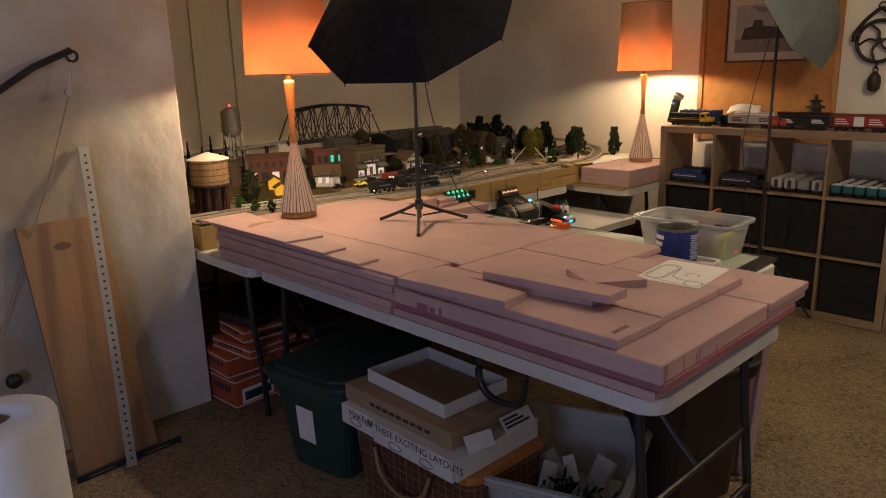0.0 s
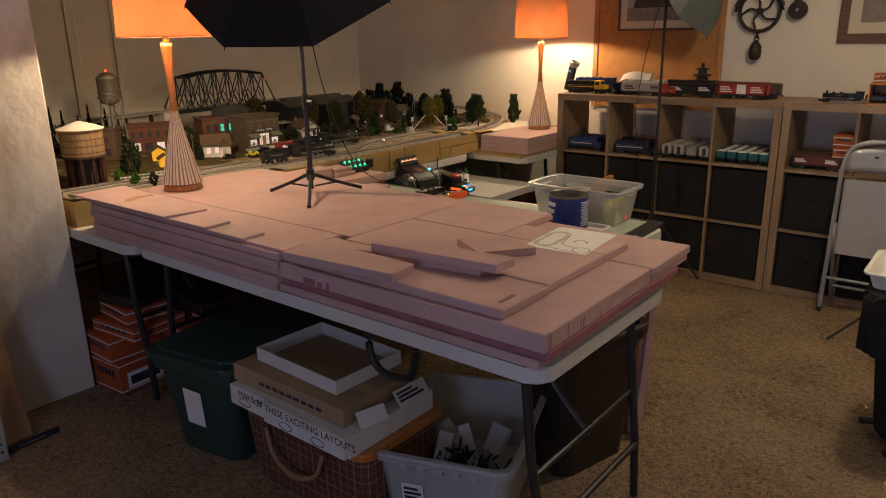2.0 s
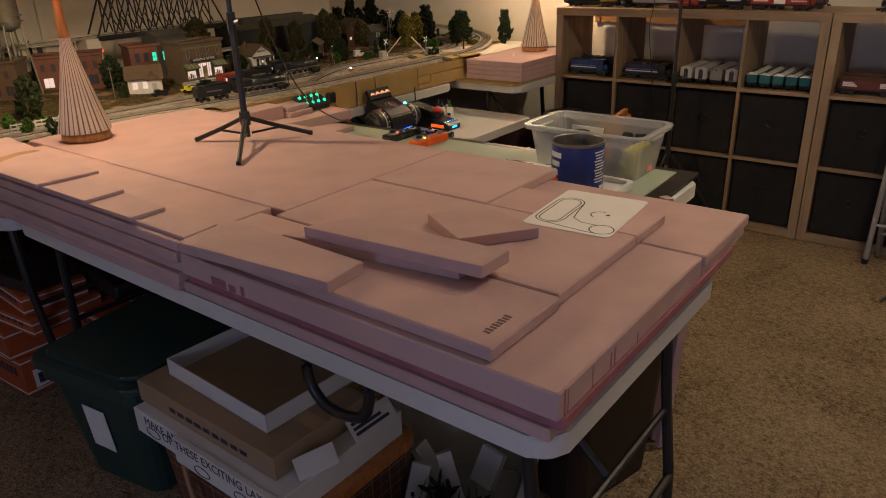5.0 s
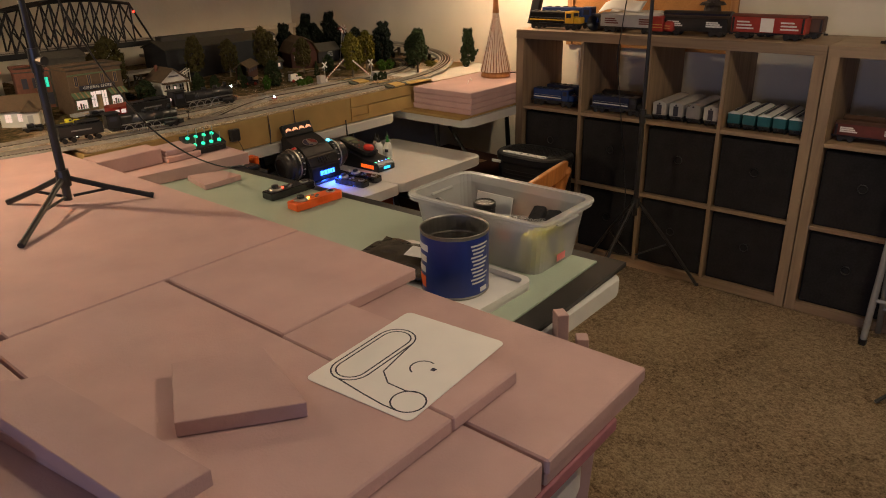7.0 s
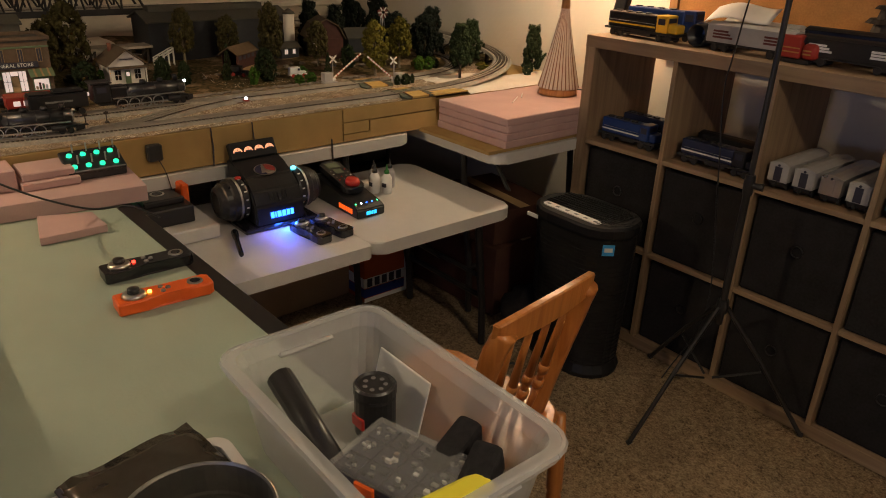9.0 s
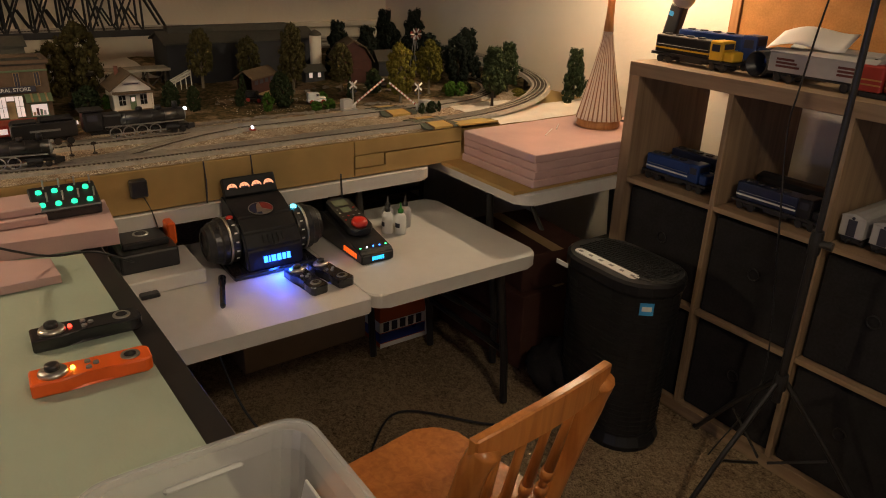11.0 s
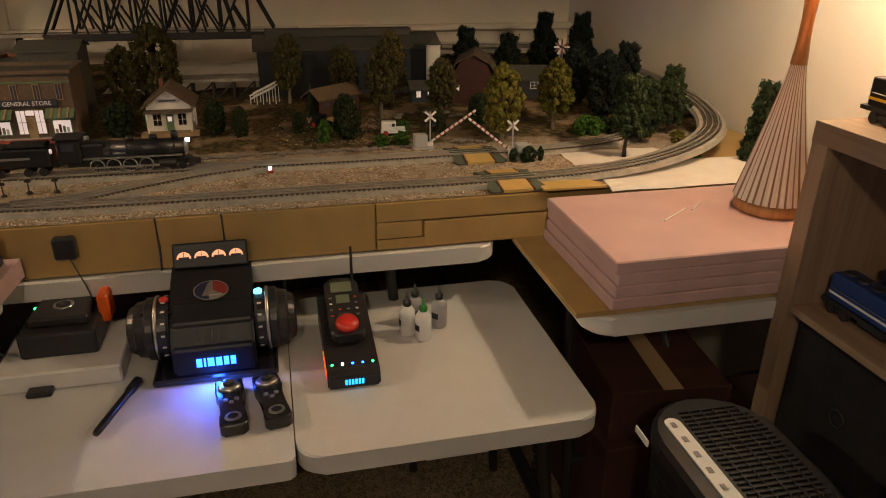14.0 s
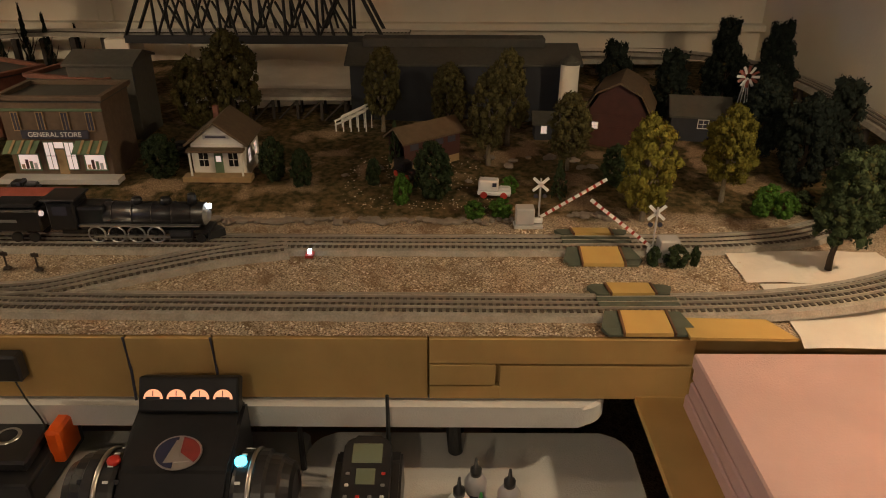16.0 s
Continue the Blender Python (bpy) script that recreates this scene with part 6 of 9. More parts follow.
def framed_picture(x, z, w, h, fw, frame_mat, mat_w, label):
    t = thing("framed_picture", x, 4.374 if x < -0.4 else 4.387, z, 0, label, "picture")
    for a in ((-w / 2, -0.022, -h / 2, w / 2, 0, -h / 2 + fw), (-w / 2, -0.022, h / 2 - fw, w / 2, 0, h / 2), (-w / 2, -0.022, -h / 2 + fw, -w / 2 + fw, 0, h / 2 - fw), (w / 2 - fw, -0.022, -h / 2 + fw, w / 2, 0, h / 2 - fw)):
        part("frame_bar", nbox(*a, 0.002), frame_mat, t)
    part("mount", nbox(-w / 2 + fw, -0.008, -h / 2 + fw, w / 2 - fw, -0.001, h / 2 - fw), "mount_card", t, "cream mount card")
    i = fw + mat_w
    pr = part("print", nbox(-w / 2 + i, -0.0095, -h / 2 + i, w / 2 - i, -0.0078, h / 2 - i), "print_sky", t, "sepia print of a locomotive")
    iw, ih = w / 2 - i, h / 2 - i
    part("print_ground", nbox(-iw, -0.0105, -ih, iw, -0.0095, -ih * 0.45), "print_grey", pr)
    pts = [(-iw * 0.8, -ih * 0.45), (-iw * 0.7, ih * 0.05), (-iw * 0.45, ih * 0.1), (-iw * 0.4, ih * 0.35), (-iw * 0.15, ih * 0.35), (-iw * 0.1, ih * 0.1), (iw * 0.45, ih * 0.0), (iw * 0.5, ih * 0.3), (iw * 0.58, ih * 0.3), (iw * 0.62, -ih * 0.05), (iw * 0.85, -ih * 0.45)]
    bm = bmesh.new()
    prism(bm, pts, 0, 0.001)
    part("print_engine", bm, "print_dark", pr).matrix_basis = pose(0, -0.0096, 0, 90, 0, 0)
    bm = bmesh.new()
    prism(bm, [(iw * 0.5, ih * 0.32), (iw * 0.2, ih * 0.8), (-iw * 0.5, ih * 0.95), (-iw * 0.3, ih * 0.7), (iw * 0.2, ih * 0.5)], 0, 0.0008)
    part("print_smoke", bm, "print_grey", pr).matrix_basis = pose(0, -0.0096, 0, 90, 0, 0)
    return t


mat("mount_card", (0.62, 0.55, 0.43), 0.8, scale=20, var=0.05)
mat("print_sky", (0.42, 0.37, 0.3), 0.7, scale=25, var=0.2)
mat("print_grey", (0.24, 0.2, 0.16), 0.7, scale=40, var=0.3)
mat("print_dark", (0.07, 0.055, 0.045), 0.7, scale=40, var=0.4)
wood("frame_oak", (0.33, 0.15, 0.05), (0.48, 0.24, 0.09), 10, 2, 0.5)
for x in (-0.4555, 0.4205):
    part("frame_strip", nbox(x, -0.022, 0.0, x + 0.035, 0, 1.35, 0.002), "frame_oak", cork_panel)
framed_picture(-0.93, 1.735, 0.53, 0.43, 0.012, "dark_wood", 0.05, "small framed sepia railway print on cork")
framed_picture(0.52, 1.76, 0.68, 0.66, 0.05, "dark_wood", 0.06, "large brown framed railway print")
mat("rusty_iron", (0.055, 0.04, 0.032), 0.6, 0.5, scale=60, var=0.4, bump=0.0008, bscale=150)
t = thing("barn_pulley", -0.262, 4.385, 1.62, 0, "old iron well pulley wheel hanging on the wall", "pulley")
part("rim", tube(bmesh.new(), [(0.118 * math.cos(a * 0.15708), -0.03, 0.118 * math.sin(a * 0.15708)) for a in range(41)], 0.011, 8), "rusty_iron", t, "", True)
for k in range(5):
    a = radians(90 + 72 * k)
    b2 = a + 0.5
    part("spoke", tube(bmesh.new(), curve_pts([(0.015 * math.cos(a), -0.03, 0.015 * math.sin(a)), (0.06 * math.cos(a + 0.1), -0.03, 0.06 * math.sin(a + 0.1)), (0.112 * math.cos(b2), -0.03, 0.112 * math.sin(b2))], 4), 0.007, 6), "rusty_iron", t)
part("hub", ncyl((0, -0.045, 0), (0, -0.012, 0), 0.02, 0.02, 14), "rusty_iron", t)
bm = bmesh.new()
for s in (-1, 1):
    tube(bm, curve_pts([(0, -0.048, 0.19), (s * 0.07, -0.048, 0.13), (s * 0.128, -0.048, 0.05), (s * 0.135, -0.048, -0.0)], 5), 0.012, 6)
part("yoke", bm, "rusty_iron", t)
part("hanger", tube(bmesh.new(), [(0.02 * math.cos(a * 0.5236), -0.03, 0.20 + 0.02 * math.sin(a * 0.5236)) for a in range(13)], 0.005, 6), "rusty_iron", t)
part("lower_link", tube(bmesh.new(), [(0, -0.03, -0.118), (0, -0.032, -0.16)], 0.007, 6), "rusty_iron", t)
part("weight", lathe(bmesh.new(), [(0.01, -0.172), (0.022, -0.19), (0.034, -0.205), (0.037, -0.24), (0.034, -0.275), (0.015, -0.29)], 14, (0, -0.04, 0)), "rusty_iron", t, "iron sash weight", True)
part("weight_ring", tube(bmesh.new(), [(0.014 * math.cos(a * 0.5236), -0.036, -0.162 + 0.014 * math.sin(a * 0.5236)) for a in range(13)], 0.004, 6), "rusty_iron", t)
t = thing("block_pulley", -0.045, 4.385, 1.64, 0, "small wooden block pulley hanging on the wall", "pulley")
part("wheel", ncyl((0, -0.045, -0.02), (0, -0.015, -0.02), 0.052, 0.052, 24), "rusty_iron", t, "", False)
part("axle", ncyl((0, -0.055, -0.02), (0, -0.01, -0.02), 0.01, 0.01, 10), "steel", t)
part("shell", nbox(-0.02, -0.052, -0.02, 0.02, -0.046, 0.07, 0.004), "rusty_iron", t)
part("eye", tube(bmesh.new(), [(0.016 * math.cos(a * 0.5236), -0.03, 0.085 + 0.016 * math.sin(a * 0.5236)) for a in range(13)], 0.004, 6), "rusty_iron", t)
t = thing("peg_board", -0.02, 4.388, 1.705, 0, "strip of white pegboard with small round holes", "peg board")
part("panel", nbox(-0.17, -0.006, 0, 0.20, 0, 0.45), "white_paint", t)
hole = None
for i in range(14):
    for j in range(4):
        mm = pose(-0.155 + 0.0254 * i, -0.0064, 0.015 + 0.0254 * j, 90, 0, 0)
        if hole is None:
            hole = part("hole", ncyl((0, 0, -0.0003), (0, 0, 0.0003), 0.003, 0.003, 8), "label_dark", t)
            hole.matrix_basis = mm
        else:
            again(hole, "hole", mm, t)


# ---------- model trains ----------
def wheels(t, L, W, n=4, r=0.011, truck=True):
    """Two trucks with their wheels."""
    for s in (-1, 1):
        cx = s * L * 0.33
        tr = part("truck", nbox(cx - 0.032, -W * 0.42, 0.008, cx + 0.032, W * 0.42, 0.02, 0.002), "black_plastic", t)
        for k in (-1, 1):
            for q in (-1, 1):
                part("wheel", ncyl((cx + k * 0.018, q * W * 0.33, r), (cx + k * 0.018, q * W * 0.46, r), r, r, 14), "black_metal", tr)


def boxcar(x, y, z, rz, L, W, H, body, roof, label, trim=None, cat="train car", group="shelf trains", door=None, rails=True):
    t = thing("train_car", x, y, z, rz, label, cat, group)
    wheels(t, L, W)
    part("underframe", nbox(-L / 2, -W * 0.4, 0.02, L / 2, W * 0.4, 0.027), "black_plastic", t)
    part("body", nbox(-L / 2, -W / 2, 0.027, L / 2, W / 2, H, 0.0015), body, t)
    bm = bmesh.new()
    pts = [(-W / 2 - 0.001, H), (-W / 2 - 0.001, H + 0.002), (-W * 0.25, H + 0.008), (0, H + 0.011), (W * 0.25, H + 0.008), (W / 2 + 0.001, H + 0.002), (W / 2 + 0.001, H)]
    A = [bm.verts.new((-L / 2 - 0.001, a, b)) for a, b in pts]
    B = [bm.verts.new((L / 2 + 0.001, a, b)) for a, b in pts]
    bm.faces.new(A[::-1]); bm.faces.new(B)
    for i in range(len(pts)):
        bm.faces.new((A[i], A[(i + 1) % len(pts)], B[(i + 1) % len(pts)], B[i]))
    part("roof", bm, roof, t)
    if door:
        part("door", nbox(-L * 0.09, -W / 2 - 0.002, 0.03, L * 0.09, -W / 2, H - 0.004, 0.0008), door, t)
    if trim:
        for s in (-1, 1):
            for k in range(3):
                part("lettering_bar", nbox(s * L * 0.3 - L * 0.12, -W / 2 - 0.0008, 0.04 + k * (H - 0.05) / 3, s * L * 0.3 + L * (0.12 - 0.03 * k), -W / 2, 0.046 + k * (H - 0.05) / 3), trim, t)
    for s in (-1, 1):
        part("coupler", nbox(s * (L / 2 + 0.008) - 0.008, -0.004, 0.014, s * (L / 2 + 0.008) + 0.008, 0.004, 0.022, 0.001), "black_metal", t)
        if rails:
            part("ladder", nbox(s * L * 0.47 - 0.004, -W / 2 - 0.0022, 0.03, s * L * 0.47 + 0.004, -W / 2 - 0.0008, H - 0.002), "black_metal", t)
    return t


def diesel(x, y, z, rz, L, W, H, body, nose, stripe, label, group="shelf trains"):
    t = thing("diesel_locomotive", x, y, z, rz, label, "locomotive", group)
    wheels(t, L, W)
    part("fuel_tank", nbox(-L * 0.14, -W * 0.4, 0.01, L * 0.14, W * 0.4, 0.027, 0.003), "black_plastic", t)
    part("frame", nbox(-L / 2, -W / 2, 0.022, L / 2, W / 2, 0.03), "black_plastic", t)
    part("hood", nbox(-L / 2 + 0.01, -W * 0.44, 0.03, L * 0.22, W * 0.44, H, 0.004, 2), body, t)
    part("cab", nbox(L * 0.22 + 0.0005, -W / 2, 0.03, L * 0.37, W / 2, H + 0.004, 0.004, 2), nose, t)
    part("nose", nbox(L * 0.37 + 0.0005, -W * 0.42, 0.03, L / 2 - 0.004, W * 0.42, H * 0.72, 0.006, 2), nose, t)
    for s in (-1, 1):
        part("side_window", nbox(L * 0.25, s * (W / 2 + 0.0004) - 0.0006, H * 0.68, L * 0.34, s * (W / 2 + 0.0004) + 0.0006, H * 0.92), "label_dark", t)
        part("stripe", nbox(-L / 2 + 0.012, s * (W * 0.44 + 0.0004) - 0.0006, 0.042, L * 0.21, s * (W * 0.44 + 0.0004) + 0.0006, 0.047), stripe, t)
        part("handrail", tube(bmesh.new(), [(-L / 2 + 0.02, s * W * 0.49, 0.055), (L * 0.2, s * W * 0.49, 0.055)], 0.0009, 5), "steel", t)
    part("windscreen", nbox(L * 0.37, -W * 0.36, H * 0.76, L * 0.3708, W * 0.36, H * 0.95), "label_dark", t)
    for k in range(4):
        part("roof_fan", ncyl((-L * 0.38 + k * L * 0.14, 0, H), (-L * 0.38 + k * L * 0.14, 0, H + 0.004), 0.013, 0.012, 14), "black_metal", t)
    return t


mat("train_black", (0.014, 0.014, 0.016), 0.35, scale=40, var=0.2)
mat("train_yellow", (0.75, 0.46, 0.03), 0.4, scale=40, var=0.1)
mat("train_blue", (0.012, 0.042, 0.17), 0.35, scale=40, var=0.12)
mat("train_navy", (0.012, 0.02, 0.06), 0.35, scale=40, var=0.12)
mat("train_red", (0.33, 0.03, 0.02), 0.45, scale=40, var=0.15)
mat("train_maroon", (0.13, 0.03, 0.02), 0.5, scale=40, var=0.2)
mat("train_grey", (0.42, 0.41, 0.40), 0.45, scale=40, var=0.1)
mat("train_silver", (0.6, 0.6, 0.6), 0.3, 0.8, scale=40, var=0.1)
mat("train_teal", (0.02, 0.12, 0.14), 0.4, scale=40, var=0.12)
mat("train_white", (0.70, 0.70, 0.68), 0.45, scale=40, var=0.06)
mat("train_brown", (0.09, 0.045, 0.03), 0.55, scale=40, var=0.25)
ST_ = SHELF_TOP + 0.0005
diesel(-1.225, 4.0, ST_, -3, 0.31, 0.058, 0.083, "train_black", "train_yellow", "train_yellow", "black and yellow model diesel locomotive on the shelf top")
diesel(-1.19, 4.085, ST_, 2, 0.33, 0.058, 0.098, "train_blue", "train_blue", "train_white", "bright blue model diesel locomotive behind the yellow one")
solo("paper_tube", lathe(bmesh.new(), [(0.036, 0), (0.036, 0.33), (0.033, 0.33), (0.033, 0)], 24, closed=False), "black_plastic", pose(-1.01, 3.985, ST_ + 0.037, -90, 0, -4), "black cardboard tube lying on the shelf top", "tube", smooth=True).modifiers.new("thickness", "SOLIDIFY").thickness = 0.001
bm = bmesh.new()
g = [[bm.verts.new((-0.10 + 0.02 * i, -0.07 + 0.02 * j, 0.012 * math.sin(i * 0.5) + 0.004 * j)) for j in range(8)] for i in range(11)]
for i in range(10):
    for j in range(7):
        bm.faces.new((g[i][j], g[i + 1][j], g[i + 1][j + 1], g[i][j + 1]))
pp = solo("curled_paper", bm, "paper", pose(-0.90, 4.06, ST_ + 0.1, 4, -6, 12), "curled white paper sheet lying over model trains", "paper", smooth=True)
pp.modifiers.new("thickness", "SOLIDIFY").thickness = 0.0008
boxcar(-0.82, 3.995, ST_, -2, 0.29, 0.056, 0.078, "train_grey", "train_grey", "silver grey model passenger car with a red nose", "train_maroon", rails=False)
t = thing("diesel_locomotive", -0.66, 3.985, ST_, -4, "red model streamliner locomotive with gold stripes", "locomotive", "shelf trains")
part("hood", nbox(-0.052, -0.029, 0.014, 0.012, 0.029, 0.08, 0.006, 2), "train_red", t)
part("nose", nbox(0.0125, -0.027, 0.014, 0.058, 0.027, 0.06, 0.014, 3), "train_red", t)
part("windscreen", prism(bmesh.new(), [(-0.022, 0), (0.022, 0), (0.016, 0.014), (-0.016, 0.014)], 0, 0.0012), "label_dark", t).matrix_basis = pose(0.0128, 0, 0.0615, 90, 0, 90)
part("headlight", ncyl((0.05, 0, 0.05), (0.0592, 0, 0.05), 0.007, 0.006, 12), "tin", t)
for k in range(2):
    part("stripe", nbox(-0.05, -0.0298, 0.03 + 0.012 * k, 0.01, -0.029, 0.034 + 0.012 * k), "brass", t)
    part("nose_stripe", nbox(0.02, -0.0278, 0.028 + 0.01 * k, 0.045, -0.027, 0.032 + 0.01 * k), "brass", t)
part("truck", nbox(-0.04, -0.024, 0, 0.04, 0.024, 0.0138, 0.002), "black_plastic", t)
boxcar(-0.515, 4.0, ST_, -1, 0.29, 0.058, 0.074, "train_black", "train_black", "black model tender with white lettering on the shelf top", "label_white", rails=False)
boxcar(-0.21, 4.0, ST_, -3, 0.295, 0.06, 0.088, "train_red", "train_maroon", "red model boxcar with white lettering on the shelf top", "label_white", door="label_white")
boxcar(-0.16, 4.10, ST_, 0, 0.27, 0.058, 0.078, "train_brown", "train_brown", "brown model gondola car behind the red boxcar", None)
boxcar(-0.55, 4.10, ST_, 1, 0.30, 0.058, 0.086, "train_navy", "train_black", "dark blue model car standing in the back row", None)
boxcar(-0.86, 4.13, ST_, 0, 0.25, 0.055, 0.08, "train_white", "train_white", "white model car standing in the back row", None)
# small pagoda ornament behind
t = thing("lantern_ornament", -0.53, 4.21, ST_, 0, "dark bronze lantern ornament on the shelf top", "ornament")
for r, z0, z1 in ((0.05, 0, 0.06), (0.075, 0.06, 0.075), (0.042, 0.075, 0.115), (0.06, 0.115, 0.128), (0.03, 0.128, 0.155), (0.042, 0.155, 0.165), (0.012, 0.165, 0.195)):
    part("tier", ncyl((0, 0, z0), (0, 0, z1), r, r * 0.8, 12), "rusty_iron", t)
# cell contents
cx = lambda k: -1.392 + ST + CW / 2 + k * (CW + SI)
SZ = SHELF_Z + 0.0005
diesel(cx(0) - 0.02, 3.985, SZ, 0, 0.25, 0.06, 0.085, "train_blue", "train_blue", "label_white", "blue model diesel locomotive in a shelf cell")
diesel(cx(0), 4.09, SZ, 0, 0.26, 0.06, 0.09, "train_navy", "train_navy", "label_white", "dark blue model locomotive in a shelf cell")
diesel(cx(1), 3.98, SZ, 0, 0.28, 0.06, 0.082, "train_navy", "train_black", "label_white", "navy model locomotive with white marks in a shelf cell")
boxcar(cx(1), 4.09, SZ, 0, 0.27, 0.06, 0.08, "train_black", "train_black", "black model car in a shelf cell", None)
for k in range(4):
    nm = "train_silver" if k == 2 else "train_grey"
    t = boxcar(cx(2) - 0.118 + 0.079 * k, 4.07, SZ, 90, 0.27, 0.062, 0.08, nm, nm, "silver model passenger car seen end on in a cell", None, rails=False)
    part("end_door", nbox(-0.1375, -0.011, 0.03, -0.1352, 0.011, 0.074), "label_dark" if k != 2 else "train_silver", t)
    part("end_light", ncyl((-0.1378, 0, 0.079), (-0.1352, 0, 0.079), 0.004, 0.004, 8), "label_dark", t)
for k in range(5):
    t = boxcar(cx(3) - 0.125 + 0.0625 * k, 4.08, SZ, 90, 0.27, 0.052, 0.068, "train_teal", "train_white", "teal model passenger car with a white roof in a cell", None, rails=False)
    part("roof_walk", nbox(-0.125, -0.006, 0.08, 0.125, 0.006, 0.0825), "label_dark", t)
x2 = 0.048 + ST + CW / 2
boxcar(x2 - 0.02, 4.0, SZ, 0, 0.26, 0.06, 0.072, "train_maroon", "train_brown", "maroon model caboose in the second shelf", "label_white")
boxcar(x2 - 0.01, 4.10, SZ, 0, 0.27, 0.06, 0.075, "train_brown", "train_brown", "brown model car in the second shelf", None)
for k in range(3):
    train_box(x2 + 0.105, 4.06 + 0.004 * k, SZ + 0.0005 + 0.068 * k, 0.105, 0.16, 0.0665, (0, 3, -2)[k], "small orange train box stacked in a shelf cell", False)
# steam engine on second shelf
def steam(x, y, z, rz, s, label, group, tender=True, lights=False):
    """Small steam locomotive with tender; local +x is forwards."""
    t = thing("steam_locomotive", x, y, z, rz, label, "locomotive", group)
    S = lambda *a: tuple(v * s for v in a)
    part("frame", nbox(*S(-0.12, -0.018, 0.016), *S(0.135, 0.018, 0.024)), "train_black", t)
    part("boiler", ncyl(S(-0.045, 0, 0.047), S(0.125, 0, 0.047), 0.0215 * s, 0.0205 * s, 24), "train_black", t, "", True)
    part("smokebox_front", ncyl(S(0.125, 0, 0.047), S(0.131, 0, 0.047), 0.0195 * s, 0.012 * s, 20), "grey_plastic", t)
    part("firebox", nbox(*S(-0.09, -0.021, 0.024), *S(-0.04, 0.021, 0.068), 0.006 * s, 2), "train_black", t)
    part("cab", nbox(*S(-0.135, -0.026, 0.026), *S(-0.088, 0.026, 0.078), 0.003 * s), "train_black", t)
    part("cab_roof", nbox(*S(-0.142, -0.029, 0.0785), *S(-0.082, 0.029, 0.083), 0.002 * s), "train_black", t)
    for q in (-1, 1):
        part("cab_window", nbox(*S(-0.125, q * 0.0262 - 0.0004, 0.054), *S(-0.1, q * 0.0262 + 0.0004, 0.07)), "label_dark", t)
        part("running_board", nbox(*S(-0.085, q * 0.024 - 0.004, 0.034), *S(0.12, q * 0.024 + 0.004, 0.0365)), "steel", t, "bright running board edge")
        part("cylinder", ncyl(S(0.07, q * 0.024, 0.02), S(0.105, q * 0.024, 0.02), 0.009 * s, 0.009 * s, 12), "train_black", t)
        for k in range(4):
            w = part("driving_wheel", tube(bmesh.new(), [S(-0.06 + 0.034 * k + 0.0145 * math.cos(a * 0.3142), q * 0.021, 0.0165 + 0.0145 * math.sin(a * 0.3142)) for a in range(21)], 0.0017 * s, 6), "steel", t, "bright spoked driving wheel")
            bm = bmesh.new()
            for a in range(8):
                tube(bm, [S(-0.06 + 0.034 * k, q * 0.021, 0.0165), S(-0.06 + 0.034 * k + 0.014 * math.cos(a * 0.7854), q * 0.021, 0.0165 + 0.014 * math.sin(a * 0.7854))], 0.0009 * s, 4)
            part("spokes", bm, "train_black", w)
        part("side_rod", nbox(*S(-0.065, q * 0.0245 - 0.0012, 0.0125), *S(0.075, q * 0.0245 + 0.0012, 0.0155)), "steel", t)
        for k in range(2):
            part("pilot_wheel", ncyl(S(0.095 + 0.022 * k, q * 0.015, 0.009), S(0.095 + 0.022 * k, q * 0.02, 0.009), 0.0085 * s, 0.0085 * s, 14), "black_metal", t)
    for xx, r, h in ((0.105, 0.008, 0.018), (0.06, 0.0095, 0.011), (0.01, 0.0095, 0.011)):
        part("dome" if h < 0.015 else "chimney", lathe(bmesh.new(), [(r * s, 0), (r * 0.95 * s, h * s * 0.7), (r * 0.8 * s, h * s)], 14, S(xx, 0, 0.066)), "train_black", t, "", True)
    part("pilot", prism(bmesh.new(), [S(0.13, -0.02), S(0.155, 0), S(0.13, 0.02)], 0.006 * s, 0.02 * s), "train_black", t)
    part("headlight", ncyl(S(0.128, 0, 0.062), S(0.136, 0, 0.062), 0.0045 * s, 0.0045 * s, 12), "led_white" if lights else "tin", t, "lit headlight" if lights else "")
    for k in range(5):
        part("boiler_band", tube(bmesh.new(), [S(-0.03 + 0.034 * k, 0.0216 * math.cos(a * 0.3142), 0.047 + 0.0216 * math.sin(a * 0.3142)) for a in range(21)], 0.0008 * s, 4), "train_black", t)
    if tender:
        te = part("tender_body", nbox(*S(-0.30, -0.026, 0.022), *S(-0.15, 0.026, 0.062), 0.003 * s), "train_black", t)
        part("coal", nbox(*S(-0.235, -0.022, 0.0621), *S(-0.155, 0.022, 0.071), 0.004 * s), "black_cloth", te)
        part("tender_deck", nbox(*S(-0.296, -0.022, 0.0621), *S(-0.24, 0.022, 0.066), 0.002 * s), "train_black", te)
        for q in (-1, 1):
            part("lettering_bar", nbox(*S(-0.26, q * 0.0263 - 0.0003, 0.04), *S(-0.19, q * 0.0263 + 0.0003, 0.045)), "grey_plastic", te)
        for k in range(4):
            for q in (-1, 1):
                part("tender_wheel", ncyl(S(-0.285 + 0.03 * k + (0.025 if k > 1 else 0), q * 0.016, 0.01), S(-0.285 + 0.03 * k + (0.025 if k > 1 else 0), q * 0.022, 0.01), 0.009 * s, 0.009 * s, 14), "black_metal", te)
        if lights:
            part("tender_lamp", ncyl(S(-0.146, -0.02, 0.055), S(-0.15, -0.02, 0.055), 0.005 * s, 0.005 * s, 8), "window_lit", te)
    return t


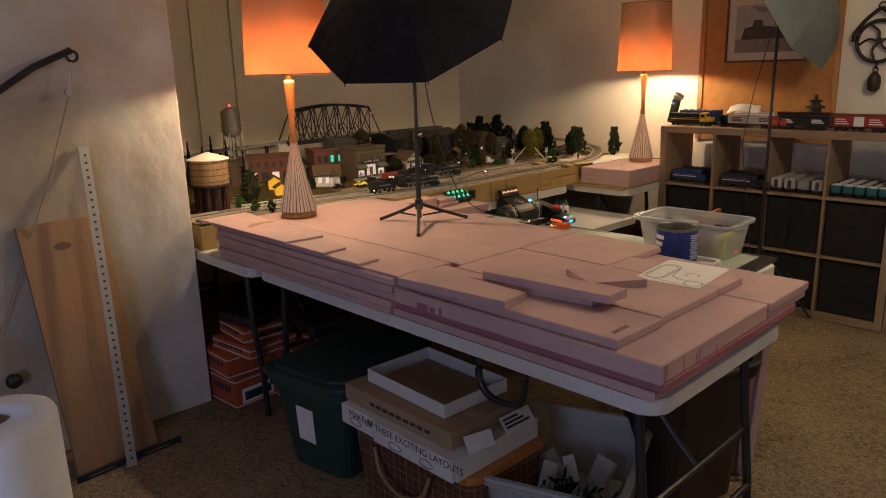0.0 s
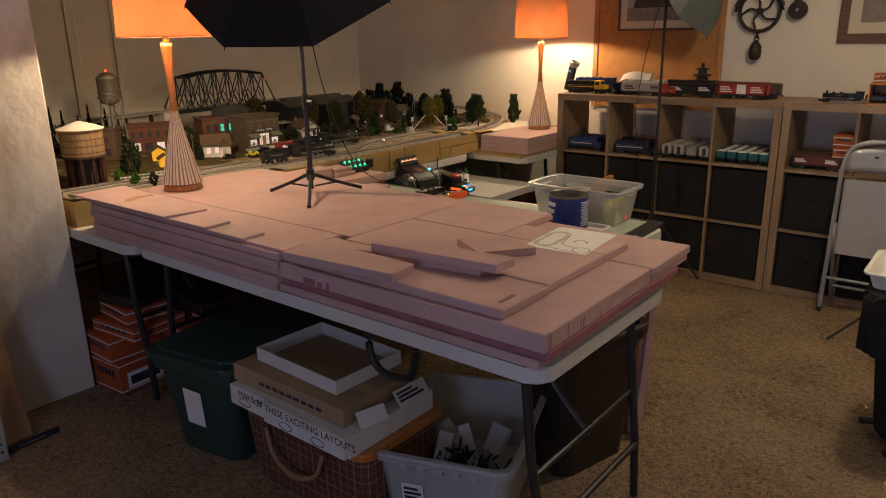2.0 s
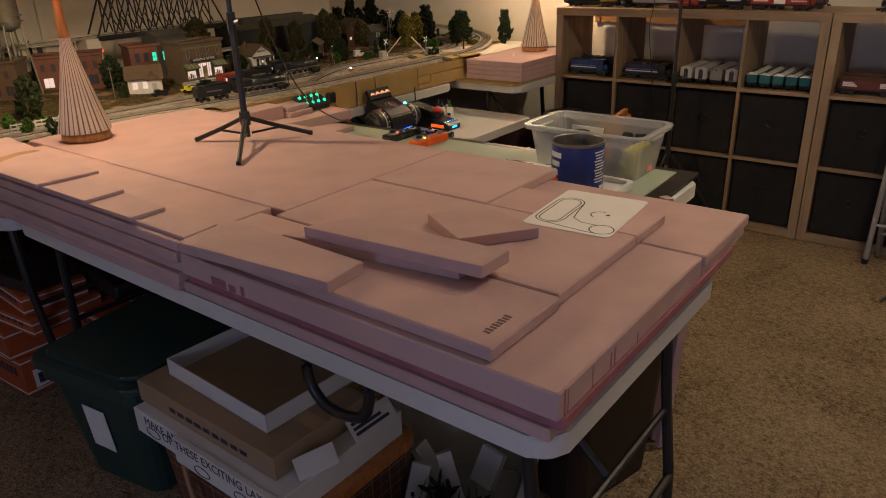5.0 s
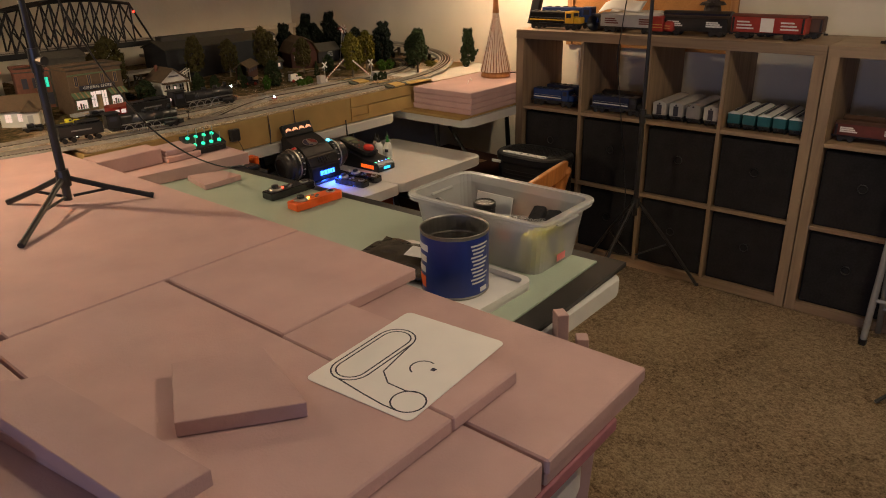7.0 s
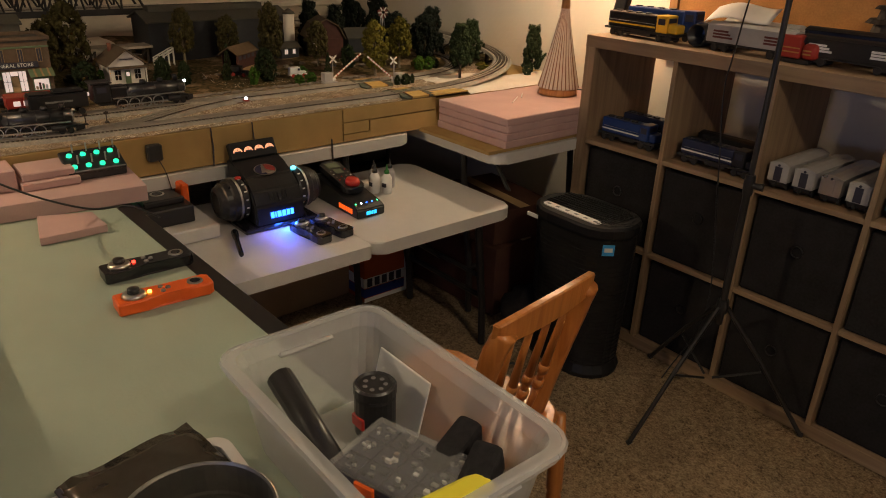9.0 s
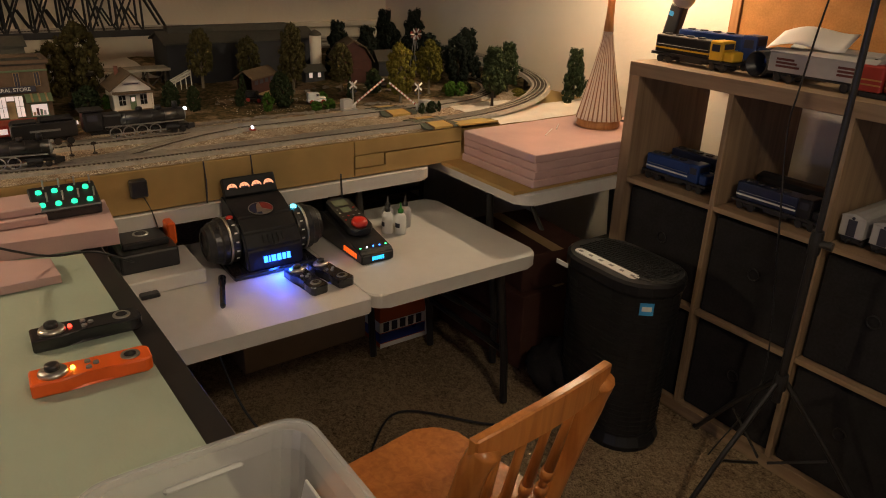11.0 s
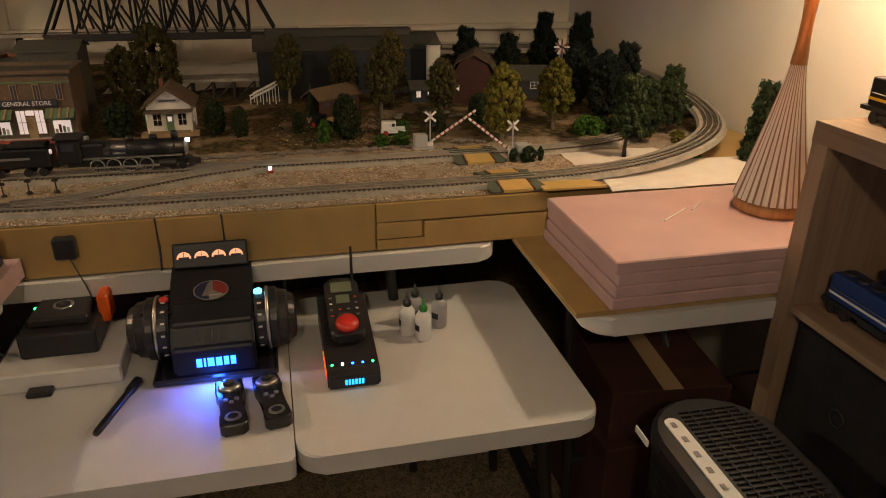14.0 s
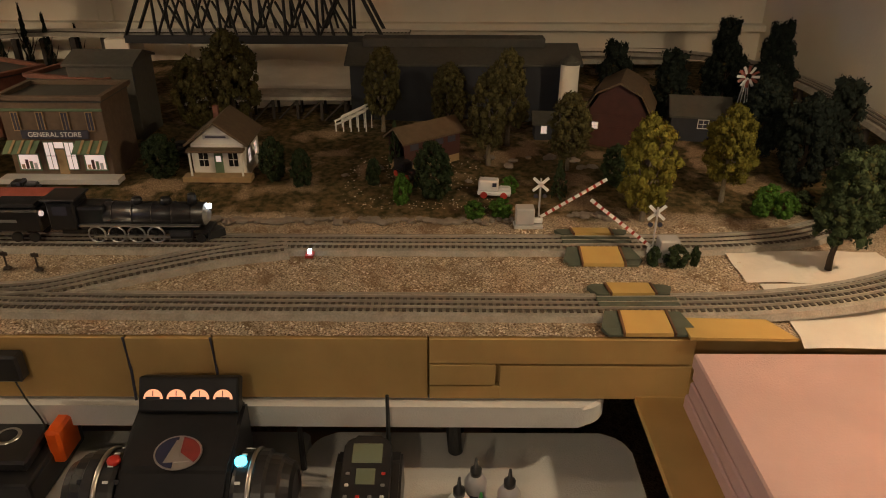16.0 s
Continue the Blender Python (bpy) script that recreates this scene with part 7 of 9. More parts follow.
steam(0.315, 4.0, ST_, 180, 0.75, "black model steam engine on the second shelf", "shelf trains")
t = thing("wooden_crate", 0.52, 4.02, ST_, 0, "open brown wooden crate lying on its side", "crate")
for a in ((-0.075, -0.09, 0, 0.075, 0.09, 0.006), (-0.075, -0.09, 0.104, 0.075, 0.09, 0.11), (-0.075, -0.09, 0.0061, -0.069, 0.09, 0.1039), (0.069, -0.09, 0.0061, 0.075, 0.09, 0.1039), (-0.069, 0.084, 0.0061, 0.069, 0.09, 0.1039)):
    part("board", nbox(*a, 0.0008), "lamp_wood", t)
train_box(0.52, 4.0, ST_ + 0.1105, 0.13, 0.09, 0.05, 3, "orange train box lying on a wooden crate", False)
t = thing("toy_lantern", 0.53, 4.0, ST_ + 0.161, 0, "small red and black toy lantern on a box", "lantern")
part("base", ncyl((0, 0, 0), (0, 0, 0.018), 0.03, 0.028, 16), "red_plastic", t)
part("globe", lathe(bmesh.new(), [(0.02, 0.018), (0.024, 0.03), (0.02, 0.045)], 16), "black_plastic", t)
part("cap", lathe(bmesh.new(), [(0.026, 0.045), (0.02, 0.055), (0.008, 0.062), (0.006, 0.07)], 16), "red_plastic", t)
# hand lamp leaning by the far lamp
t = thing("hand_lamp", -1.41, 4.12, ST_, 0, "black hand torch with a silver head leaning on trains", "hand torch")
body = part("body", nbox(-0.026, -0.017, 0.0, 0.026, 0.017, 0.165, 0.007, 2), "black_plastic", t)
body.matrix_basis = pose(-0.03, 0, 0.006, 0, 13, 0)
part("sticker", nbox(-0.02, -0.0178, 0.125, -0.002, -0.0171, 0.14), "sticker_blue", body)
head = part("lamp_head", lathe(bmesh.new(), [(0.02, -0.022), (0.032, -0.014), (0.036, 0.0), (0.036, 0.016), (0.033, 0.02), (0.029, 0.017), (0.006, 0.003)], 24), "tin", t, "silver ringed head", True)
head.matrix_basis = pose(0.016, 0, 0.183, 0, 24, 0)
# cable beside the shelf
solo("power_cable", tube(bmesh.new(), curve_pts([(-1.60, 4.12, 0.862), (-1.50, 4.18, 0.868), (-1.425, 4.2, 0.90), (-1.415, 4.15, 1.02), (-1.412, 4.22, 0.8), (-1.405, 3.95, 0.55), (-1.408, 3.99, 0.3), (-1.41, 4.0, 0.01)], 8), 0.003, 6), "black_plastic", pose(0, 0, 0), "black lamp cord hanging down beside the shelf", "cable", smooth=True)

# red railway lantern on a paper at the end of the shelf top
solo("paper_sheet", nbox(-0.11, -0.1, 0, 0.11, 0.1, 0.001), "paper", pose(0.70, 4.02, ST_, 0, 0, 4), "white paper sheet under a red lantern", "paper")
t = thing("railway_lantern", 0.675, 4.02, ST_ + 0.0012, 0, "red railway lantern with a wire cage and glass globe", "lantern")
part("base", lathe(bmesh.new(), [(0.055, 0), (0.058, 0.006), (0.056, 0.045), (0.046, 0.055), (0.002, 0.056)], 24), "red_plastic", t, "", True)
part("globe", lathe(bmesh.new(), [(0.03, 0.056), (0.042, 0.09), (0.042, 0.125), (0.028, 0.155)], 20, closed=False), "milky", t, "clear glass globe", True)
part("cap", lathe(bmesh.new(), [(0.05, 0.155), (0.052, 0.162), (0.03, 0.18), (0.028, 0.205), (0.036, 0.21), (0.02, 0.225), (0.003, 0.228)], 22), "red_plastic", t, "vented red cap", True)
for k in range(6):
    a = k * 1.0472
    part("cage_wire", tube(bmesh.new(), [(0.05 * math.cos(a), 0.05 * math.sin(a), 0.05), (0.056 * math.cos(a), 0.056 * math.sin(a), 0.105), (0.049 * math.cos(a), 0.049 * math.sin(a), 0.158)], 0.0018, 5), "red_plastic", t)
part("bail", tube(bmesh.new(), [(0.07 * math.cos(a * 0.2618), 0.0, 0.16 + 0.10 * math.sin(a * 0.2618)) for a in range(13)], 0.0018, 5), "steel", t, "thin wire handle")

# ---------- model railway ----------
LZ = 0.862          # table-level scenery
# ground: gravel at the front, turf and earth behind
m = bpy.data.materials.new("scenery_ground")
m.use_nodes = True
nt = m.node_tree
bs = nt.nodes["Principled BSDF"]
bs.inputs["Roughness"].default_value = 0.95
bs.inputs["Specular IOR Level"].default_value = 0.1
tc = nt.nodes.new("ShaderNodeTexCoord")
sp = nt.nodes.new("ShaderNodeSeparateXYZ")
nt.links.new(tc.outputs["Object"], sp.inputs[0])
n1 = nt.nodes.new("ShaderNodeTexNoise"); n1.inputs["Scale"].default_value = 330; n1.inputs["Detail"].default_value = 3
n2 = nt.nodes.new("ShaderNodeTexNoise"); n2.inputs["Scale"].default_value = 9; n2.inputs["Detail"].default_value = 6
n3 = nt.nodes.new("ShaderNodeTexNoise"); n3.inputs["Scale"].default_value = 60; n3.inputs["Detail"].default_value = 5
for n in (n1, n2, n3):
    nt.links.new(tc.outputs["Object"], n.inputs["Vector"])
gr = nt.nodes.new("ShaderNodeValToRGB")
gr.color_ramp.elements[0].position, gr.color_ramp.elements[0].color = 0.34, (0.13, 0.092, 0.058, 1)
gr.color_ramp.elements[1].position, gr.color_ramp.elements[1].color = 0.64, (0.60, 0.49, 0.36, 1)
nt.links.new(n1.outputs[0], gr.inputs[0])
tf = nt.nodes.new("ShaderNodeValToRGB")
tf.color_ramp.elements[0].position, tf.color_ramp.elements[0].color = 0.36, (0.04, 0.038, 0.014, 1)
tf.color_ramp.elements[1].position, tf.color_ramp.elements[1].color = 0.70, (0.17, 0.115, 0.055, 1)
nt.links.new(n3.outputs[0], tf.inputs[0])
# bare sandy patches in the turf
sd = nt.nodes.new("ShaderNodeMapRange")
sd.inputs["From Min"].default_value, sd.inputs["From Max"].default_value = 0.54, 0.62
nt.links.new(n2.outputs[0], sd.inputs["Value"])
ms = nt.nodes.new("ShaderNodeMix"); ms.data_type = "RGBA"
nt.links.new(sd.outputs[0], ms.inputs["Factor"])
nt.links.new(tf.outputs[0], ms.inputs["A"])
sc2 = nt.nodes.new("ShaderNodeValToRGB")
sc2.color_ramp.elements[0].position, sc2.color_ramp.elements[0].color = 0.35, (0.15, 0.10, 0.06, 1)
sc2.color_ramp.elements[1].position, sc2.color_ramp.elements[1].color = 0.65, (0.40, 0.29, 0.18, 1)
nt.links.new(n1.outputs[0], sc2.inputs[0])
nt.links.new(sc2.outputs[0], ms.inputs["B"])
# border between the two wanders behind the second line
wob = nt.nodes.new("ShaderNodeMath"); wob.operation = "MULTIPLY_ADD"; wob.inputs[1].default_value = 0.16
nt.links.new(n2.outputs[0], wob.inputs[0]); nt.links.new(sp.outputs[0], wob.inputs[2])
mr = nt.nodes.new("ShaderNodeMapRange")
mr.inputs["From Min"].default_value, mr.inputs["From Max"].default_value = 0.60, 0.64
nt.links.new(wob.outputs[0], mr.inputs["Value"])
mx = nt.nodes.new("ShaderNodeMix"); mx.data_type = "RGBA"
nt.links.new(mr.outputs[0], mx.inputs["Factor"])
bw = nt.nodes.new("ShaderNodeMapRange")
bw.inputs["From Min"].default_value, bw.inputs["From Max"].default_value, bw.inputs["To Max"].default_value = 0.50, 0.60, 0.65
n4 = nt.nodes.new("ShaderNodeTexNoise"); n4.inputs["Scale"].default_value = 16; n4.inputs["Detail"].default_value = 9; n4.inputs["Roughness"].default_value = 0.7
nt.links.new(tc.outputs["Object"], n4.inputs["Vector"]); nt.links.new(n4.outputs[0], bw.inputs["Value"])
gb = nt.nodes.new("ShaderNodeMix"); gb.data_type = "RGBA"
gb.inputs["B"].default_value = (0.17, 0.10, 0.05, 1)
nt.links.new(bw.outputs[0], gb.inputs["Factor"]); nt.links.new(gr.outputs[0], gb.inputs["A"])
nt.links.new(ms.outputs["Result"], mx.inputs["A"]); nt.links.new(gb.outputs["Result"], mx.inputs["B"])
nt.links.new(mx.outputs["Result"], bs.inputs["Base Color"])
bp = nt.nodes.new("ShaderNodeBump"); bp.inputs["Distance"].default_value = 0.004
nt.links.new(n1.outputs[0], bp.inputs["Height"]); nt.links.new(bp.outputs[0], bs.inputs["Normal"])
MATS["scenery_ground"] = m


def ground_z(x, y):
    """Height of the scenery: flat by the tracks, rolling behind."""
    k = max(0.0, min(1.0, (-2.27 - x) / 0.25))
    return LZ + 0.0015 * noise.noise((x * 40, y * 40, 0.5)) + k * (0.012 + 0.018 * noise.noise((x * 5.0, y * 5.0, 2.0)))


t = thing("railway_baseboard", -2.8, 2.4, 0.7385, 0, "model railway baseboard covered in gravel and turf scenery", "baseboard")
bm = bmesh.new()
xs = [-3.775 + 1.973 * i / 120 for i in range(121)]
ys = [0.88 + 3.495 * j / 220 for j in range(221)]
gv = [[bm.verts.new((x + 2.8, y - 2.4, ground_z(x, y) - 0.7385)) for y in ys] for x in xs]
for i in range(120):
    for j in range(220):
        x, y = xs[i + 1], ys[j]
        if (y < 1.86 and x > -2.0) or (y > 3.5 and x > -1.797 - 0.9 * max(0.0, y - 3.75)):
            continue
        bm.faces.new((gv[i][j], gv[i + 1][j], gv[i + 1][j + 1], gv[i][j + 1]))
bmesh.ops.delete(bm, geom=[v for v in bm.verts if not v.link_faces], context="VERTS")
part("scenery", bm, "scenery_ground", t, "gravel and turf scatter", True)
part("plywood", nbox(-0.97, -0.53, 0.0, 0.986, 1.09, LZ - 0.7385 - 0.012), "ochre_board", t)
part("plywood", nbox(-0.97, 1.0905, 0.0, 0.985, 1.97, LZ - 0.7385 - 0.012), "ochre_board", t)
part("plywood", nbox(-0.97, -1.52, 0.0, 0.79, -0.531, LZ - 0.7385 - 0.012), "ochre_board", t)
# fascia boards
segs = [(1.87, 2.30, 0, 1), (2.302, 2.652, 0, 1), (2.655, 2.79, 0, 1), (2.793, 3.133, 0, 1), (3.136, 3.252, 0.0, 0.22), (3.136, 3.243, 0.24, 0.58), (3.25, 3.558, 0.0, 0.56), (3.136, 3.558, 0.6, 1)]
for k, (a, b2, lo, hi) in enumerate(segs):
    part("fascia_board", nbox(0.9905, a - 2.422, 0.004 + 0.117 * lo, 1.002 + 0.001 * (k % 3), b2 - 2.422, 0.004 + 0.117 * hi, 0.001), "ochre_board", t, "ochre painted fascia board")
for y in (2.653, 2.791):
    part("hanging_wire", tube(bmesh.new(), [(1.005, y - 2.422, 0.123), (1.0062, y - 2.419, 0.06), (1.005, y - 2.423, 0.0)], 0.0022, 6), "label_dark", t)
mat("plaster_cloth", (0.68, 0.63, 0.55), 0.9, scale=14, var=0.1, bump=0.003, bscale=30, spec=0.1)
bm = bmesh.new()
for k, (x0, y0, x1, y1) in enumerate(((-1.97, 3.70, -1.785, 4.30), (-2.10, 3.68, -1.975, 3.98))):
    g = [[bm.verts.new((x0 + (x1 - x0) * i / 10, y0 + (y1 - y0) * j / 14, LZ + 0.0035 + 0.004 * noise.noise((i * 0.5, j * 0.4, k + 0.3)) - (0.012 if i == 10 and k == 0 else 0))) for j in range(15)] for i in range(11)]
    for i in range(10):
        for j in range(14):
            bm.faces.new((g[i][j], g[i + 1][j], g[i + 1][j + 1], g[i][j + 1]))
bmesh.ops.translate(bm, verts=bm.verts, vec=(2.8, -2.4, -0.7385))
part("plaster_cloth", bm, "plaster_cloth", t, "bare white plaster cloth patches", True)
# cream sheet added over the turf behind the low trestle, standing in for the lit wall
bm = bmesh.new()
g = [[bm.verts.new((-3.06 - 0.05 * i + 2.8, 2.30 + 0.04 * j - 2.4, ground_z(-3.06 - 0.05 * i, 2.30 + 0.04 * j) + 0.006 - 0.7385)) for j in range(15)] for i in range(15)]
for i in range(14):
    for j in range(14):
        bm.faces.new((g[i][j], g[i][j + 1], g[i + 1][j + 1], g[i + 1][j]))
bmesh.ops.recalc_face_normals(bm, faces=bm.faces)
part("plaster_cloth", bm, "plaster_cloth", t, "cream sheet standing in for the lit wall behind", True)
mat("yellow_ply", (0.5, 0.33, 0.1), 0.8, scale=20, var=0.12)
solo("plywood_ramp", prism(bmesh.new(), [(-1.846, 3.52), (-1.789, 3.522), (-1.786, 3.688), (-1.842, 3.66)], 0.8655, 0.871), "yellow_ply", pose(0, 0, 0), "ochre plywood piece beside the track", "plywood")

# ---------- track ----------
mat("roadbed", (0.32, 0.29, 0.245), 0.95, scale=300, var=0.3, bump=0.001, bscale=500, spec=0.1)
mat("rail", (0.55, 0.50, 0.43), 0.4, 0.6, scale=50, var=0.2)
mat("tie", (0.075, 0.058, 0.042), 0.85, scale=60, var=0.3)


def resample(pts, step):
    pts = [Vector(p) for p in pts]
    out, d = [pts[0]], 0.0
    for a, b in zip(pts, pts[1:]):
        L = (b - a).length
        while d + L >= step:
            a = a.lerp(b, (step - d) / L)
            L = (b - a).length
            out.append(a)
            d = 0.0
        d += L
    return out


def sweep(bm, pts, prof):
    """Sweep a profile (offset, height) along a path."""
    rows = []
    for k, p in enumerate(pts):
        d = (pts[min(k + 1, len(pts) - 1)] - pts[max(k - 1, 0)])
        s = Vector((-d.y, d.x, 0)).normalized()
        rows.append([bm.verts.new(p + s * o + Vector((0, 0, h))) for o, h in prof])
    n = len(prof)
    for a, b in zip(rows, rows[1:]):
        for i in range(n):
            bm.faces.new((a[i], a[(i + 1) % n], b[(i + 1) % n], b[i]))
    bm.faces.new(rows[0][::-1])
    bm.faces.new(rows[-1])


def track(keys, label, bed=True, smooth=8, width=0.044, single=None):
    pts = resample(curve_pts(keys, smooth), 0.012)
    t = thing("railway_track", 0, 0, 0, 0, label, "track", "railway tracks")
    if bed:
        bm = bmesh.new()
        sweep(bm, pts[::2], [(-width, -0.004), (-width * 0.86, 0.0075), (width * 0.86, 0.0075), (width, -0.004)])
        part("roadbed", bm, "roadbed", t, "grey ballast roadbed")
    bm = bmesh.new()
    tie = None
    for k in range(len(pts) - 1):
        d = (pts[k + 1] - pts[k]).normalized()
        s = Vector((-d.y, d.x, 0))
        if single and single[0] < pts[k].y < single[1]:
            m = Matrix.Translation(pts[k]) @ Matrix.Rotation(math.atan2(d.y, d.x), 4, "Z")
            if tie is None:
                tie = part("tie", nbox(-0.0032, -0.026, 0.0070, 0.0032, 0.026, 0.0098), "tie", t)
                tie.matrix_basis = m
            else:
                again(tie, "tie", m, t)
            continue
        a = [pts[k] + s * 0.026 * i + d * 0.0032 * j for i, j in ((-1, -1), (1, -1), (1, 1), (-1, 1))]
        lo = [bm.verts.new(v + Vector((0, 0, 0.0070))) for v in a]
        hi = [bm.verts.new(v + Vector((0, 0, 0.0098))) for v in a]
        bm.faces.new(hi)
        for i in range(4):
            bm.faces.new((lo[i], lo[(i + 1) % 4], hi[(i + 1) % 4], hi[i]))
    if bm.verts:
        tagged(part("tie_bed", bm, "tie", t, "far rows of dark wooden ties"), kind="stuff")
    else:
        bm.free()
    for o in (-0.017, 0.0, 0.017):
        bm = bmesh.new()
        sweep(bm, pts, [(o - 0.0012, 0.0098), (o - 0.0012, 0.0142), (o + 0.0012, 0.0142), (o + 0.0012, 0.0098)])
        part("rail", bm, "rail", t, "worn steel rail" if o else "blackened centre rail")
    return t


G = LZ + 0.002
track([(-2.06, 0.9, G), (-2.05, 1.3, G), (-2.01, 1.6, G), (-1.96, 1.85, G), (-1.916, 2.14, G), (-1.893, 2.35, G), (-1.887, 2.6, G), (-1.886, 3.0, G), (-1.885, 3.44, G), (-1.888, 3.70, G + 0.008), (-1.922, 3.90, G + 0.022), (-2.005, 4.07, G + 0.038), (-2.14, 4.19, G + 0.052), (-2.36, 4.255, G + 0.07), (-2.7, 4.275, G + 0.086), (-3.1, 4.26, G + 0.092), (-3.38, 4.17, G + 0.092), (-3.52, 3.97, G + 0.092), (-3.55, 3.6, G + 0.092), (-3.50, 3.2, G + 0.092)],
      "front main line of three-rail track climbing round the corner", single=(1.95, 3.95))
track([(-2.18, 0.9, G), (-2.165, 1.4, G), (-2.135, 1.9, G), (-2.12, 2.3, G), (-2.118, 3.0, G), (-2.122, 3.48, G), (-2.135, 3.72, G), (-2.18, 3.885, G), (-2.285, 4.04, G), (-2.45, 4.135, G), (-2.65, 4.16, G)], "second line of three-rail track with ballast", single=(2.05, 3.95))
track([(-1.909, 2.32, G + 0.001), (-1.929, 2.44, G + 0.001), (-1.994, 2.56, G + 0.001), (-2.064, 2.70, G + 0.001), (-2.106, 2.84, G + 0.001)], "diagonal crossover track between the two lines", single=(2.0, 3.0))
track([(-3.255, 3.02, 1.071), (-3.255, 2.6, 1.071), (-3.255, 2.07, 1.068), (-3.42, 1.75, 1.04), (-3.55, 1.45, 1.002), (-3.6, 0.9, 0.965)], "high line of track over the bridge")
# supports of the high line
mat("trestle", (0.035, 0.026, 0.02), 0.8, scale=40, var=0.3)
t = thing("trestle_shelf", -3.6, 2.9, LZ, 0, "dark raised trestle carrying the high track along the walls", "trestle")
part("deck", nbox(-0.1, 0.2, 0.066, 0.12, 1.1, 0.083), "roadbed", t)
for k in range(8):
    y = 1.02 + 0.14 * k
    px = -3.6 + 0.05 * (y - 0.9) / 0.55 if y < 1.45 else -3.55 + 0.295 * (y - 1.45) / 0.62
    pz = 0.965 + 0.037 * (y - 0.9) / 0.55 if y < 1.45 else 1.002 + 0.066 * (y - 1.45) / 0.62
    part("post", nbox(px + 3.59, y - 2.91, -0.01, px + 3.61, y - 2.89, pz - LZ - 0.008), "trestle", t)
    part("post", nbox(0.0, 0.21 + 0.12 * k, -0.01, 0.018, 0.228 + 0.12 * k, 0.066), "trestle", t)
for k in range(9):
    x = 0.28 + 0.13 * k
    h = 0.09 - 0.0005 * k - 0.0003 * k * k
    part("post", nbox(x, 1.33, -0.01, x + 0.014, 1.344, h - 0.004), "trestle", t)
    part("brace", tube(bmesh.new(), [(x, 1.337, 0.0), (x + 0.13, 1.337, h - 0.016)], 0.004, 4), "trestle", t)


# ---------- truss bridge ----------
t = thing("truss_bridge", -3.255, 2.523, 1.035, 0, "black steel truss railway bridge with red lights", "bridge")
L2, W2 = 0.415, 0.055
topz = lambda y: 0.235 + 0.035 * (1 - (y / 0.32) ** 2)
N = 8
nodes = [-L2 + 2 * L2 * i / N for i in range(N + 1)]
for s in (-1, 1):
    side = part("truss_side", nbox(s * W2 - 0.006, -L2, 0.015, s * W2 + 0.006, L2, 0.04, 0.001), "black_metal", t, "riveted side truss")
    for i in range(1, N - 1):
        part("top_chord", tube(bmesh.new(), [(s * W2, nodes[i], topz(nodes[i])), (s * W2, nodes[i + 1], topz(nodes[i + 1]))], 0.0075, 4), "black_metal", side)
    for i in range(1, N):
        part("upright", tube(bmesh.new(), [(s * W2, nodes[i], 0.03), (s * W2, nodes[i], topz(nodes[i]))], 0.005, 4), "black_metal", side)
    for i in range(N):
        if i == 0:
            pr = [((nodes[0], 0.03), (nodes[1], topz(nodes[1])))]
        elif i == N - 1:
            pr = [((nodes[N], 0.03), (nodes[N - 1], topz(nodes[N - 1])))]
        else:
            pr = [((nodes[i], 0.03), (nodes[i + 1], topz(nodes[i + 1]))), ((nodes[i], topz(nodes[i])), ((nodes[i] + nodes[i + 1]) / 2, 0.03)), (((nodes[i] + nodes[i + 1]) / 2, 0.13), (nodes[i + 1], 0.03))]
        for a, b2 in pr:
            part("diagonal", tube(bmesh.new(), [(s * W2, *a), (s * W2, *b2)], 0.006 if i in (0, N - 1) else 0.0042, 4), "black_metal", side)
part("floor_deck", nbox(-W2 + 0.007, -L2, 0.012, W2 - 0.007, L2, 0.03), "black_metal", t)
for i in range(1, N):
    part("portal_beam", tube(bmesh.new(), [(-W2, nodes[i], topz(nodes[i])), (W2, nodes[i], topz(nodes[i]))], 0.005, 4), "black_metal", t)
    if i < N - 1:
        part("sway_brace", tube(bmesh.new(), [(-W2, nodes[i], topz(nodes[i])), (W2, nodes[i + 1], topz(nodes[i + 1]))], 0.0035, 4), "black_metal", t)
for s in (-1, 1):
    part("pier", nbox(-0.06, s * (L2 + 0.03) - 0.04, -0.175, 0.06, s * (L2 + 0.03) + 0.04, 0.028, 0.004), "plaster_cloth" if s < 0 else "trestle", t)
part("beacon", lathe(bmesh.new(), [(0.006, 0), (0.006, 0.008), (0.003, 0.011)], 10, (W2, 0.33, 0.19)), "led_red", t, "red beacon")
part("beacon", lathe(bmesh.new(), [(0.005, 0), (0.006, 0.004), (0.005, 0.008), (0.002, 0.011)], 10, (0.064, -0.41, -0.04)), "led_red", t, "red beacon")


# ---------- buildings ----------
mat("brick_tan", (0.11, 0.072, 0.045), 0.85, scale=90, var=0.25, bump=0.0006, bscale=200)
mat("brick_red", (0.17, 0.065, 0.04), 0.85, scale=90, var=0.3, bump=0.0006, bscale=200)
mat("shingle", (0.10, 0.066, 0.036), 0.85, scale=70, var=0.25, bump=0.0008, bscale=160)
mat("slate", (0.06, 0.056, 0.045), 0.85, scale=70, var=0.2, bump=0.0006, bscale=160)
mat("siding_white", (0.66, 0.64, 0.58), 0.7, scale=40, var=0.08)
mat("siding_green", (0.10, 0.15, 0.08), 0.7, scale=40, var=0.15)
mat("siding_dark", (0.016, 0.018, 0.024), 0.7, scale=40, var=0.25)
mat("barn_red", (0.055, 0.017, 0.012), 0.8, scale=60, var=0.25)
mat("tan_wood", (0.30, 0.2, 0.1), 0.8, scale=60, var=0.25)
mat("roof_rust", (0.25, 0.05, 0.03), 0.7, scale=60, var=0.25)


